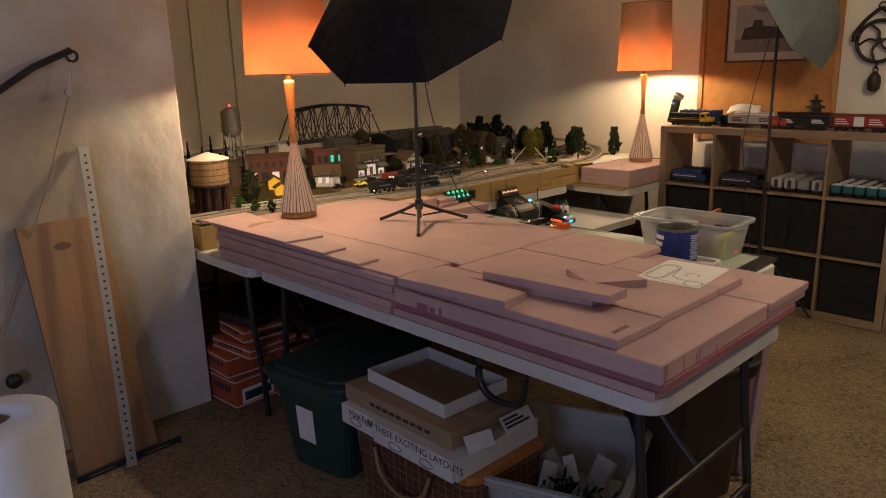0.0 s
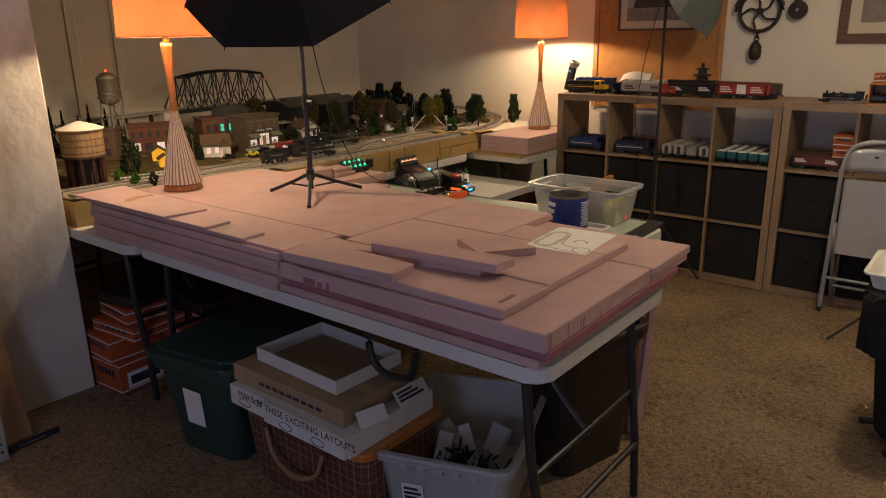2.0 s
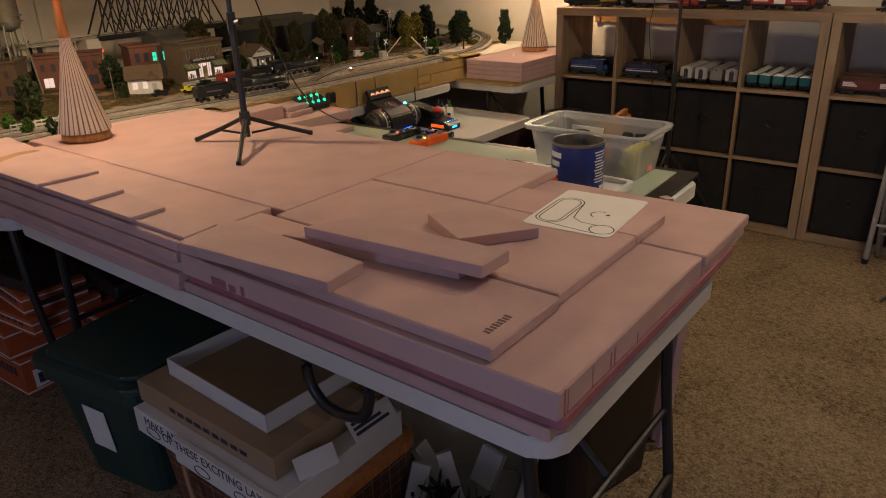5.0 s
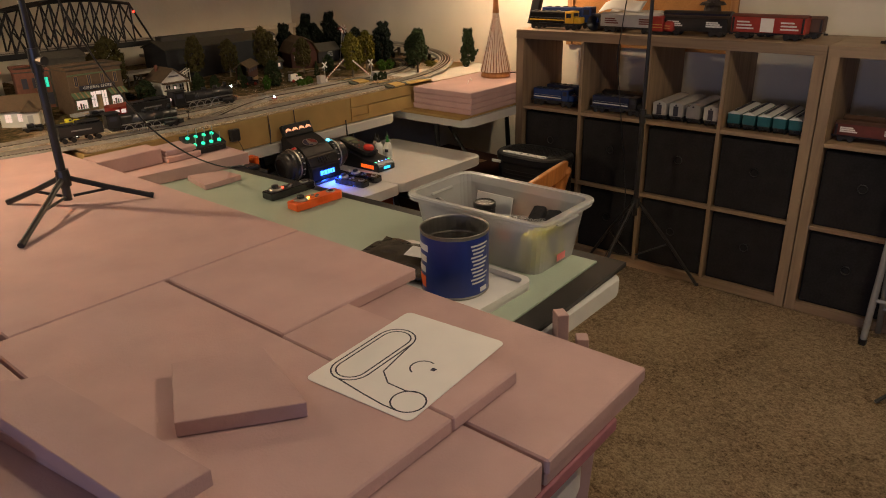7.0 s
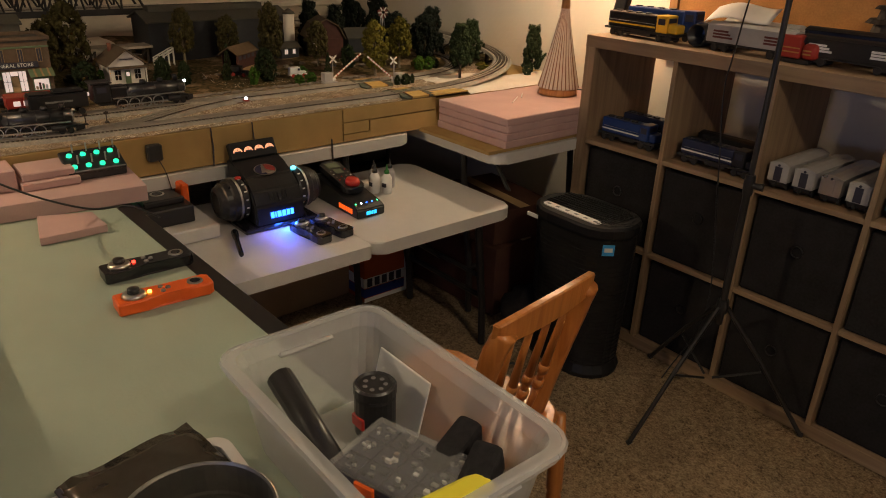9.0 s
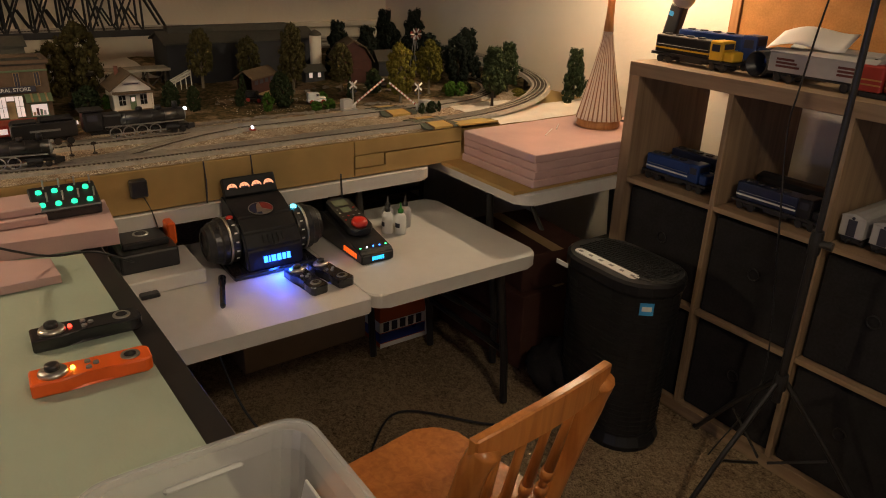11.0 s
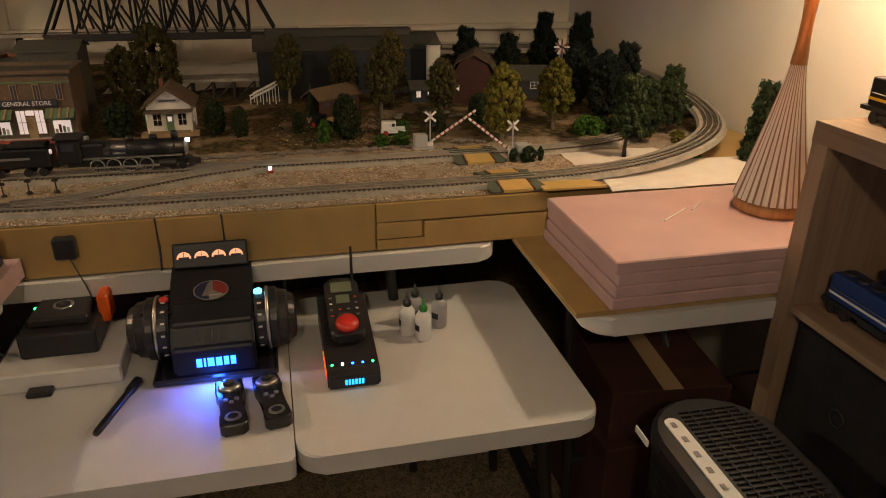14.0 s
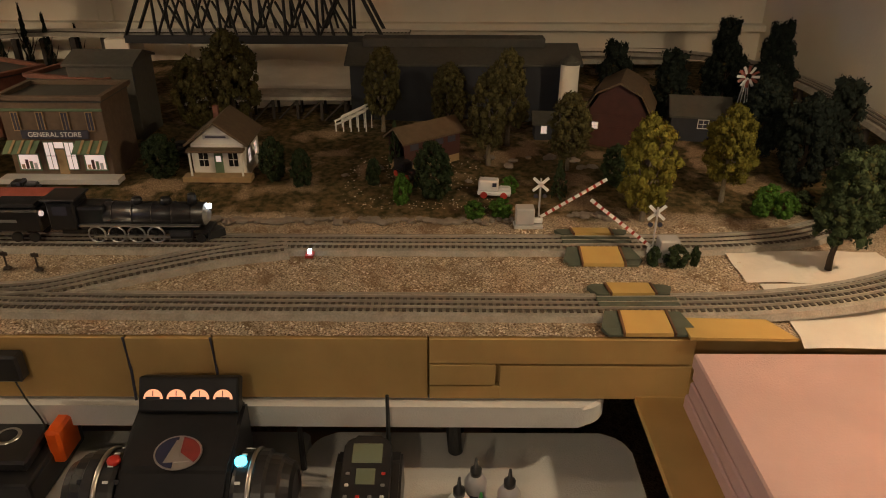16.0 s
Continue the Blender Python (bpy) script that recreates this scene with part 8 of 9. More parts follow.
def building(name, x, y, z, rz, w, d, h, wall, roof, label, roof_kind="gable", rise=0.05, over=0.008, cat="building", group="model buildings"):
    """Walls w wide (local x) and d deep (local y); local -y is the front."""
    t = thing(name, x, y, z, rz, label, cat, group)
    part("wall_block", nbox(-w / 2, -d / 2, -0.015, w / 2, d / 2, h, 0.0008), wall, t)
    if roof_kind == "flat":
        part("roof", nbox(-w / 2 - over * 0.3, -d / 2 - over * 0.3, h, w / 2 + over * 0.3, d / 2 + over * 0.3, h + 0.005), roof, t)
        for a in ((-w / 2 - over, -d / 2 - over, h + 0.0052, w / 2 + over, -d / 2 + 0.006, h + 0.016), (-w / 2 - over, d / 2 - 0.006, h + 0.0052, w / 2 + over, d / 2 + over, h + 0.016), (-w / 2 - over, -d / 2 + 0.0062, h + 0.0052, -w / 2 + 0.006, d / 2 - 0.0062, h + 0.016), (w / 2 - 0.006, -d / 2 + 0.0062, h + 0.0052, w / 2 + over, d / 2 - 0.0062, h + 0.016)):
            part("cornice", nbox(*a, 0.0008), wall, t)
        return t
    a, b2 = (w / 2 + over, d / 2 + over)
    if roof_kind == "gable_x":       # ridge along local x
        sec = [(-b2, h - 0.004), (0, h + rise), (b2, h - 0.004), (b2, h + 0.002), (0, h + rise + 0.006), (-b2, h + 0.002)]
        P = lambda u, v: (u, v[0], v[1])
        ends, gab = a, [(-d / 2, h), (d / 2, h), (0, h + rise)]
        G2 = lambda s, v: (s * w / 2, v[0], v[1])
    elif roof_kind == "gambrel":     # ridge along local y
        sec = [(-a, h - 0.004), (-a * 0.62, h + rise * 0.66), (0, h + rise), (a * 0.62, h + rise * 0.66), (a, h - 0.004), (a, h + 0.002), (a * 0.62, h + rise * 0.66 + 0.005), (0, h + rise + 0.006), (-a * 0.62, h + rise * 0.66 + 0.005), (-a, h + 0.002)]
        P = lambda u, v: (v[0], u, v[1])
        ends, gab = b2, [(-w / 2, h), (w / 2, h), (w * 0.31, h + rise * 0.62), (0, h + rise), (-w * 0.31, h + rise * 0.62)]
        G2 = lambda s, v: (v[0], s * d / 2, v[1])
    else:
        sec = [(-a, h - 0.004), (0, h + rise), (a, h - 0.004), (a, h + 0.002), (0, h + rise + 0.006), (-a, h + 0.002)]
        P = lambda u, v: (v[0], u, v[1])
        ends, gab = b2, [(-w / 2, h), (w / 2, h), (0, h + rise)]
        G2 = lambda s, v: (v[0], s * d / 2, v[1])
    bm = bmesh.new()
    A = [bm.verts.new(P(-ends, v)) for v in sec]
    B = [bm.verts.new(P(ends, v)) for v in sec]
    n = len(sec)
    bm.faces.new(A[::-1]); bm.faces.new(B)
    for i in range(n):
        bm.faces.new((A[i], A[(i + 1) % n], B[(i + 1) % n], B[i]))
    part("roof", bm, roof, t)
    bm = bmesh.new()
    A = [bm.verts.new(G2(-1, v)) for v in gab]
    B = [bm.verts.new(G2(1, v)) for v in gab]
    n = len(gab)
    bm.faces.new(A[::-1]); bm.faces.new(B)
    for i in range(n):
        bm.faces.new((A[i], A[(i + 1) % n], B[(i + 1) % n], B[i]))
    part("gable", bm, wall, t)
    return t


def window(t, x, z, w, h, y, glass, frame="siding_white", face="front", bars=1):
    """A framed window on a face of a building."""
    o = new("window")
    o.empty_display_size = 0.01
    o.parent = t
    o.matrix_basis = pose(x, y, z) if face == "front" else pose(y, x, z, 0, 0, 90 if face == "right" else -90)
    part("pane", nbox(-w / 2, -0.0008, -h / 2, w / 2, 0.0004, h / 2), glass, o)
    fw = max(0.0016, w * 0.07)
    for a in ((-w / 2 - fw, -0.002, -h / 2 - fw, w / 2 + fw, 0.0003, -h / 2), (-w / 2 - fw, -0.002, h / 2, w / 2 + fw, 0.0003, h / 2 + fw), (-w / 2 - fw, -0.002, -h / 2, -w / 2, 0.0003, h / 2), (w / 2, -0.002, -h / 2, w / 2 + fw, 0.0003, h / 2)):
        part("frame", nbox(*a), frame, o)
    for k in range(bars):
        part("bar", nbox(-0.0006, -0.0016, -h / 2, 0.0006, -0.0009, h / 2) if k == 0 else nbox(-w / 2, -0.0016, -0.0006, w / 2, -0.0009, 0.0006), frame, o)
    return o


# buildings face the aisle: local -y turned towards +x
GS = building("general_store", -2.525, 2.235, LZ + 0.024, 90, 0.235, 0.15, 0.172, "brick_tan", "slate", "two-storey tan brick model general store with lit windows", "flat")
for k in range(4):
    window(GS, -0.085 + 0.057 * k, 0.128, 0.014, 0.042, -0.076, "label_dark", "tan_wood")
part("cornice_band", nbox(-0.119, -0.0785, 0.152, 0.119, -0.0752, 0.158, 0.0006), "siding_green", GS, "faded green cornice band")
part("sign_board", nbox(-0.078, -0.082, 0.088, 0.078, -0.076, 0.108, 0.001), "label_dark", GS, "black sign board")
words("sign", "GENERAL STORE", 0.0165, "label_white", GS, pose(0, -0.0824, 0.098, 90, 0, 0), 0.0002, "white sign lettering")
window(GS, -0.078, 0.03, 0.046, 0.036, -0.076, "window_lit", "siding_green", bars=0)
window(GS, 0.078, 0.03, 0.046, 0.036, -0.076, "window_lit", "siding_green", bars=0)
window(GS, -0.024, 0.045, 0.022, 0.066, -0.076, "window_lit", "siding_green", bars=2)
window(GS, 0.024, 0.045, 0.022, 0.066, -0.076, "window_lit", "siding_green", bars=2)
part("door", nbox(-0.011, -0.0775, 0.0, 0.011, -0.0752, 0.06), "tan_wood", GS, "wooden double door")
part("transom", nbox(-0.011, -0.077, 0.064, 0.011, -0.0752, 0.078), "window_lit", GS)
for x0 in (-0.098, 0.058):
    for k in range(4):
        part("shop_item", nbox(x0 + 0.010 * k, -0.0778, 0.013, x0 + 0.007 + 0.010 * k, -0.0769, 0.024 + 0.004 * ((k * 3) % 4)), ("tan_wood", "barn_red", "siding_green", "train_grey")[k], GS, "goods in the shop window")
for s in (-1, 1):
    bm = bmesh.new()
    edge = [[bm.verts.new((s * 0.08 - 0.038 + 0.0109 * k, y, z + (0.0008 if k % 2 else 0))) for y, z in ((-0.0765, 0.082), (-0.11, 0.060))] for k in range(8)]
    for a, b2 in zip(edge, edge[1:]):
        bm.faces.new((a[0], b2[0], b2[1], a[1]))
    aw = part("awning", bm, "siding_green", GS, "green striped awning")
    aw.modifiers.new("thickness", "SOLIDIFY").thickness = 0.001
    for k in range(3):
        part("stripe", nbox(-0.003, -0.02, 0, 0.003, 0.02, 0.0012), "tan_wood", aw).matrix_basis = pose(s * 0.08 - 0.02 + 0.021 * k, -0.0935, 0.0722, 33, 0, 0)
part("sidewalk", nbox(-0.14, -0.115, -0.012, 0.14, -0.076, 0.0), "train_grey", GS)
building("upper_building", -2.78, 2.24, LZ + 0.02, 90, 0.17, 0.14, 0.205, "slate", "slate", "small grey building behind the store", "gable_x", 0.02)
STN = building("station", -2.522, 2.602, LZ + 0.026, 90, 0.125, 0.13, 0.07, "siding_white", "shingle", "small white model station with a brown roof and glowing side panes", "gable", 0.05, 0.012)
part("porch_roof", nbox(-0.066, -0.09, 0.058, 0.066, -0.065, 0.064), "shingle", STN).matrix_basis = pose(0, -0.004, 0.0, 0, 0, 0)
part("name_board", nbox(-0.03, -0.0672, 0.083, 0.03, -0.0655, 0.094), "train_grey", STN)
part("name_bar", nbox(-0.024, -0.0678, 0.0865, 0.024, -0.0672, 0.0905), "label_dark", STN)
for x in (-0.035, 0.035):
    window(STN, x, 0.033, 0.022, 0.034, -0.0655, "gloss_black", "siding_white", bars=2)
part("door", nbox(-0.010, -0.067, 0.0, 0.010, -0.0655, 0.048), "siding_green", STN, "dark green door")
part("door_window", nbox(-0.006, -0.0676, 0.028, 0.006, -0.067, 0.042), "window_lit", STN)
# glow added to the side panes, standing in for the bright side wall
for y in (-0.03, 0.03):
    window(STN, y, 0.033, 0.022, 0.032, 0.0628, "window_lit", "siding_white", "right", 2)
for x in (-0.06, 0.06):
    part("porch_post", nbox(x - 0.002, -0.09, 0.0, x + 0.002, -0.086, 0.058), "siding_white", STN)
part("platform", nbox(-0.08, -0.10, -0.012, 0.08, -0.0655, 0.0), "tan_wood", STN)
part("chimney", nbox(-0.03, 0.03, 0.08, -0.018, 0.042, 0.135), "brick_red", STN)
WH = building("cottage", -2.50, 1.93, LZ + 0.012, 62, 0.15, 0.10, 0.06, "siding_white", "shingle", "white model cottage with brown roof and lit windows", "gable_x", 0.05, 0.01)
for x in (-0.045, 0.0, 0.045):
    window(WH, x, 0.03, 0.022, 0.032, -0.0505, "window_lit", "siding_white", bars=2)
wing = part("wing", nbox(0.01, -0.085, -0.01, 0.07, -0.0505, 0.055), "siding_white", WH)
part("wing_roof", prism(bmesh.new(), [(-0.036, 0), (0.036, 0), (0, 0.04)], -0.03, 0.03), "shingle", WH).matrix_basis = pose(0.04, -0.065, 0.055, 90, 0, 0)
part("entry", nbox(0.028, -0.0865, 0, 0.048, -0.085, 0.042), "train_grey", WH)
GB = building("corner_shop", -2.80, 2.16, LZ + 0.012, 74, 0.24, 0.16, 0.165, "brick_red", "slate", "dark brick model shop with green lit upper windows", "flat")
for k in range(5):
    window(GB, -0.085 + 0.042 * k, 0.118, 0.02, 0.042, -0.081, "window_teal" if k > 1 else "label_dark", "slate", bars=2)
for k in range(3):
    window(GB, -0.06 + 0.06 * k, 0.045, 0.035, 0.05, -0.081, "label_dark", "slate", bars=1)
BB = building("brick_block", -2.93, 1.80, LZ + 0.012, 62, 0.30, 0.16, 0.15, "brick_red", "slate", "red brick model block with lit shop windows", "flat")
for k in range(6):
    window(BB, -0.115 + 0.046 * k, 0.11, 0.018, 0.034, -0.081, "label_dark", "brick_tan", bars=1)
for k in range(4):
    window(BB, -0.10 + 0.066 * k, 0.04, 0.042, 0.045, -0.081, "window_lit" if k % 2 == 0 else "label_dark", "brick_tan", bars=1)
BC = building("brick_block", -2.93, 1.45, LZ + 0.012, 50, 0.24, 0.16, 0.16, "brick_tan", "slate", "tan brick model block near the water tower", "flat")
for k in range(4):
    window(BC, -0.08 + 0.053 * k, 0.115, 0.018, 0.036, -0.081, "label_dark", "brick_red", bars=1)
    window(BC, -0.08 + 0.053 * k, 0.045, 0.03, 0.045, -0.081, "label_dark", "brick_red", bars=1)
building("yellow_hut", -2.60, 1.63, LZ + 0.01, 60, 0.07, 0.06, 0.05, "yellow_lit", "shingle", "small hut glowing yellow from inside", "gable", 0.025)
building("freight_house", -3.06, 3.19, LZ + 0.015, 90, 0.665, 0.22, 0.163, "siding_dark", "slate", "long dark engine shed with a grey clerestory roof", "gable_x", 0.035, 0.014)
solo("roof_vent", nbox(-0.03, -0.275, 0, 0.03, 0.27, 0.026, 0.002), "slate", pose(-3.06, 3.165, LZ + 0.211), "raised clerestory along the shed roof", "roof vent")
t = thing("silo", -2.86, 3.485, LZ + 0.01, 0, "cream cylindrical model silo", "silo", "model buildings")
part("shaft", ncyl((0, 0, -0.01), (0, 0, 0.19), 0.026, 0.026, 18), "plaster_cloth", t, "", True)
part("cap", lathe(bmesh.new(), [(0.03, 0.19), (0.026, 0.2), (0.002, 0.215)], 18), "slate", t)
BN = building("barn", -2.77, 3.615, LZ + 0.015, 72, 0.16, 0.16, 0.085, "barn_red", "shingle", "dark red model barn with a gambrel roof", "gambrel", 0.085, 0.012)
window(BN, -0.055, 0.055, 0.014, 0.016, -0.081, "window_lit", "siding_white", bars=2)
part("barn_door", nbox(-0.025, -0.083, 0, 0.03, -0.0805, 0.055), "barn_red", BN)
SH = building("shed", -2.79, 3.43, LZ + 0.015, 88, 0.09, 0.07, 0.045, "siding_dark", "slate", "small dark shed with lit windows", "gable_x", 0.02)
window(SH, -0.02, 0.028, 0.014, 0.02, -0.0355, "window_lit", "siding_white", bars=1)
window(SH, 0.02, 0.028, 0.012, 0.018, -0.0355, "window_lit", "siding_white", bars=1)
FH = building("farmhouse", -2.80, 3.84, LZ + 0.012, 80, 0.15, 0.1, 0.07, "siding_dark", "slate", "dark model farmhouse among trees", "gable_x", 0.04)
window(FH, 0.01, 0.05, 0.026, 0.022, -0.0505, "label_dark", "siding_white", bars=2)
t = thing("covered_bridge", -2.56, 3.087, LZ + 0.034, 128, "red covered bridge with a brown roof", "covered bridge", "model buildings")
for s in (-1, 1):
    part("side_wall", nbox(-0.085, s * 0.032 - 0.0015, 0, 0.085, s * 0.032 + 0.0015, 0.06), "barn_red", t)
    for k in range(4):
        part("opening", nbox(-0.068 + 0.038 * k, s * 0.0338 - 0.0006, 0.035, -0.044 + 0.038 * k, s * 0.0338 + 0.0006, 0.05), "label_dark", t)
part("deck", nbox(-0.085, -0.032, -0.02, 0.085, 0.032, 0.0), "tan_wood", t)
bm = bmesh.new()
sec = [(-0.043, 0.055), (0, 0.085), (0.043, 0.055), (0.043, 0.06), (0, 0.09), (-0.043, 0.06)]
A = [bm.verts.new((-0.095, a, b2)) for a, b2 in sec]; B = [bm.verts.new((0.095, a, b2)) for a, b2 in sec]
bm.faces.new(A[::-1]); bm.faces.new(B)
for i in range(6):
    bm.faces.new((A[i], A[(i + 1) % 6], B[(i + 1) % 6], B[i]))
part("roof", bm, "shingle", t)
for s in (0, 1):
    w = thing("white_fence", -2.83 - 0.045 * s, 2.868 + 0.012 * s, LZ + 0.022, 90, "short white ramp railing", "fence", "ramp railings")
    for h in (0.008, 0.020):
        part("rail", tube(bmesh.new(), [(-0.045, 0, h), (0.045, 0, h + 0.042)], 0.003, 4), "siding_white", w)
    for k in range(5):
        part("post", nbox(-0.044 + 0.0215 * k, -0.0015, -0.02, -0.041 + 0.0215 * k, 0.0015, 0.022 + 0.0098 * k), "siding_white", w)
# low trestle under the big bridge
t = thing("low_trestle", -2.98, 2.66, LZ, 0, "low dark timber trestle with a grey deck", "trestle")
part("deck", nbox(-0.05, -0.2, 0.075, 0.05, 0.2, 0.085), "roadbed", t)
for k in range(6):
    y = -0.18 + 0.072 * k
    for s in (-1, 1):
        part("post", nbox(s * 0.035 - 0.004, y - 0.004, -0.02, s * 0.035 + 0.004, y + 0.004, 0.075), "trestle", t)
    if k < 5:
        part("brace", tube(bmesh.new(), [(0.036, y, 0.0), (0.036, y + 0.072, 0.07)], 0.003, 4), "trestle", t)

# ---------- water towers ----------
mat("stave_wood", (0.26, 0.165, 0.08), 0.8, scale=60, var=0.25, rand=0.6)
t = thing("water_tower", -2.93, 1.565, LZ, 0, "silver model water tower with a red beacon", "water tower", "water towers")
mat("tower_silver", (0.26, 0.24, 0.2), 0.45, 0.6, scale=60, var=0.25)
part("tank", lathe(bmesh.new(), [(0.012, 0.30), (0.045, 0.315), (0.056, 0.335), (0.056, 0.445), (0.059, 0.45), (0.03, 0.475), (0.006, 0.485)], 24), "tower_silver", t, "silver riveted tank", True)
part("catwalk", tube(bmesh.new(), [(0.066 * math.cos(a * 0.2618), 0.066 * math.sin(a * 0.2618), 0.345) for a in range(25)], 0.0022, 5), "tower_silver", t)
part("catwalk_rail", tube(bmesh.new(), [(0.066 * math.cos(a * 0.2618), 0.066 * math.sin(a * 0.2618), 0.37) for a in range(25)], 0.0012, 5), "tower_silver", t)
for k in range(4):
    a = radians(45 + 90 * k)
    part("leg", tube(bmesh.new(), [(0.08 * math.cos(a), 0.08 * math.sin(a), 0.0), (0.05 * math.cos(a), 0.05 * math.sin(a), 0.335)], 0.004, 5), "tower_silver", t)
    b2 = radians(135 + 90 * k)
    part("brace", tube(bmesh.new(), [(0.066 * math.cos(a), 0.066 * math.sin(a), 0.16), (0.056 * math.cos(b2), 0.056 * math.sin(b2), 0.27)], 0.0014, 4), "tower_silver", t)
part("riser", ncyl((0, 0, 0), (0, 0, 0.31), 0.008, 0.008, 10), "tower_silver", t)
part("beacon", lathe(bmesh.new(), [(0.005, 0.485), (0.005, 0.494), (0.002, 0.498)], 8), "led_red", t, "red beacon")
t = thing("wooden_water_tank", -2.27, 1.075, LZ, 0, "brown wooden model water tank on a dark base", "water tank", "water towers")
stave = None
for k in range(28):
    if stave is None:
        w = 6.28318 * 0.93 / 28
        pts = [(r * math.cos(a), r * math.sin(a)) for r, a in ((0.088, 0), (0.092, 0), (0.092, w), (0.088, w))]
        stave = part("stave", prism(bmesh.new(), pts, 0.145, 0.265), "stave_wood", t)
    else:
        again(stave, "stave", pose(0, 0, 0, 0, 0, 360 * k / 28), t)
for z in (0.16, 0.19, 0.22, 0.25):
    part("hoop", tube(bmesh.new(), [(0.0925 * math.cos(a * 0.2094), 0.0925 * math.sin(a * 0.2094), z) for a in range(31)], 0.0016, 5), "rusty_iron", t)
part("inner", ncyl((0, 0, 0.146), (0, 0, 0.262), 0.0875, 0.0875, 28), "tan_wood", t)
part("roof", lathe(bmesh.new(), [(0.1, 0.262), (0.1, 0.267), (0.05, 0.285), (0.004, 0.3)], 28), "plaster_cloth", t, "pale conical roof")
for k in range(10):
    a = 6.28318 * k / 10
    part("leg", nbox(-0.006, -0.006, 0, 0.006, 0.006, 0.14), "barn_red", t).matrix_basis = pose(0.078 * math.cos(a), 0.078 * math.sin(a), 0, 0, 0, math.degrees(a))
part("platform", ncyl((0, 0, 0.135), (0, 0, 0.1448), 0.094, 0.094, 24), "trestle", t)
part("core", ncyl((0, 0, 0), (0, 0, 0.135), 0.05, 0.05, 16), "trestle", t)
# windmill
t = thing("windmill", -2.70, 3.915, LZ, 0, "small model farm windmill with red and white blades", "windmill")
for k in range(4):
    a = radians(45 + 90 * k)
    part("leg", tube(bmesh.new(), [(0.03 * math.cos(a), 0.03 * math.sin(a), 0), (0.004 * math.cos(a), 0.004 * math.sin(a), 0.2)], 0.0016, 4), "train_grey", t)
for k in range(12):
    bl = part("blade", nbox(-0.0035, -0.0006, 0.008, 0.0035, 0.0006, 0.028), "train_grey" if k % 2 else "train_maroon", t)
    bl.matrix_basis = pose(0.008, 0, 0.205, 0, 0, 80) @ pose(0, 0, 0, 0, 30 * k, 0) @ pose(0, 0, 0, 0, 0, 20)
part("tail", nbox(-0.04, -0.0008, 0.198, -0.01, 0.0008, 0.212), "train_red", t)

# ---------- trees and shrubs ----------
def leaf_mat(name, color):
    m = bpy.data.materials.new(name)
    m.use_nodes = True
    nt = m.node_tree
    b = nt.nodes["Principled BSDF"]
    b.inputs["Roughness"].default_value = 0.9
    b.inputs["Specular IOR Level"].default_value = 0.1
    g = nt.nodes.new("ShaderNodeNewGeometry")
    oi = nt.nodes.new("ShaderNodeObjectInfo")
    ad = nt.nodes.new("ShaderNodeMath"); ad.operation = "MULTIPLY_ADD"; ad.inputs[1].default_value = 0.5
    nt.links.new(oi.outputs["Random"], ad.inputs[0]); nt.links.new(g.outputs["Random Per Island"], ad.inputs[2])
    cr = nt.nodes.new("ShaderNodeValToRGB")
    cr.color_ramp.elements[0].color = (*[c * 0.45 for c in color], 1)
    cr.color_ramp.elements[1].color = (*[min(1, c * 1.5) for c in color], 1)
    cr.color_ramp.elements[1].position = 1.0
    dv = nt.nodes.new("ShaderNodeMath"); dv.operation = "DIVIDE"; dv.inputs[1].default_value = 1.5
    nt.links.new(ad.outputs[0], dv.inputs[0]); nt.links.new(dv.outputs[0], cr.inputs[0])
    nt.links.new(cr.outputs[0], b.inputs["Base Color"])
    MATS[name] = m


leaf_mat("leaf_olive", (0.13, 0.115, 0.02))
leaf_mat("leaf_dark", (0.030, 0.042, 0.018))
leaf_mat("leaf_black", (0.012, 0.016, 0.012))
leaf_mat("leaf_bright", (0.06, 0.13, 0.02))
leaf_mat("leaf_brown", (0.07, 0.06, 0.022))
mat("bark", (0.16, 0.13, 0.09), 0.9, scale=80, var=0.3)
mat("bark_dark", (0.05, 0.035, 0.022), 0.9, scale=80, var=0.3)
rng = random.Random(11)
ICO = None


def clump(bm, c, r, leaves):
    """A ragged tuft: a crumpled knot wrapped in small leaves."""
    tmp = bmesh.ops.create_icosphere(bm, subdivisions=1, radius=r)["verts"]
    for v in tmp:
        v.co = Vector((v.co.x * rng.uniform(0.7, 1.25), v.co.y * rng.uniform(0.7, 1.25), v.co.z * rng.uniform(0.6, 1.15))) + c
    for k in range(leaves):
        d = Vector((rng.gauss(0, 1), rng.gauss(0, 1), rng.gauss(0, 1))).normalized()
        p = c + d * r * rng.uniform(0.85, 1.25)
        s = r * rng.uniform(0.2, 0.36)
        a = d.cross(Vector((rng.gauss(0, 1), rng.gauss(0, 1), rng.gauss(0, 1)))).normalized() * s
        b = (d + Vector((rng.gauss(0, 0.6), rng.gauss(0, 0.6), rng.gauss(0, 0.6)))).normalized() * s * 1.4
        bm.faces.new([bm.verts.new(p + a), bm.verts.new(p + b), bm.verts.new(p - a), bm.verts.new(p - b * 0.4)])


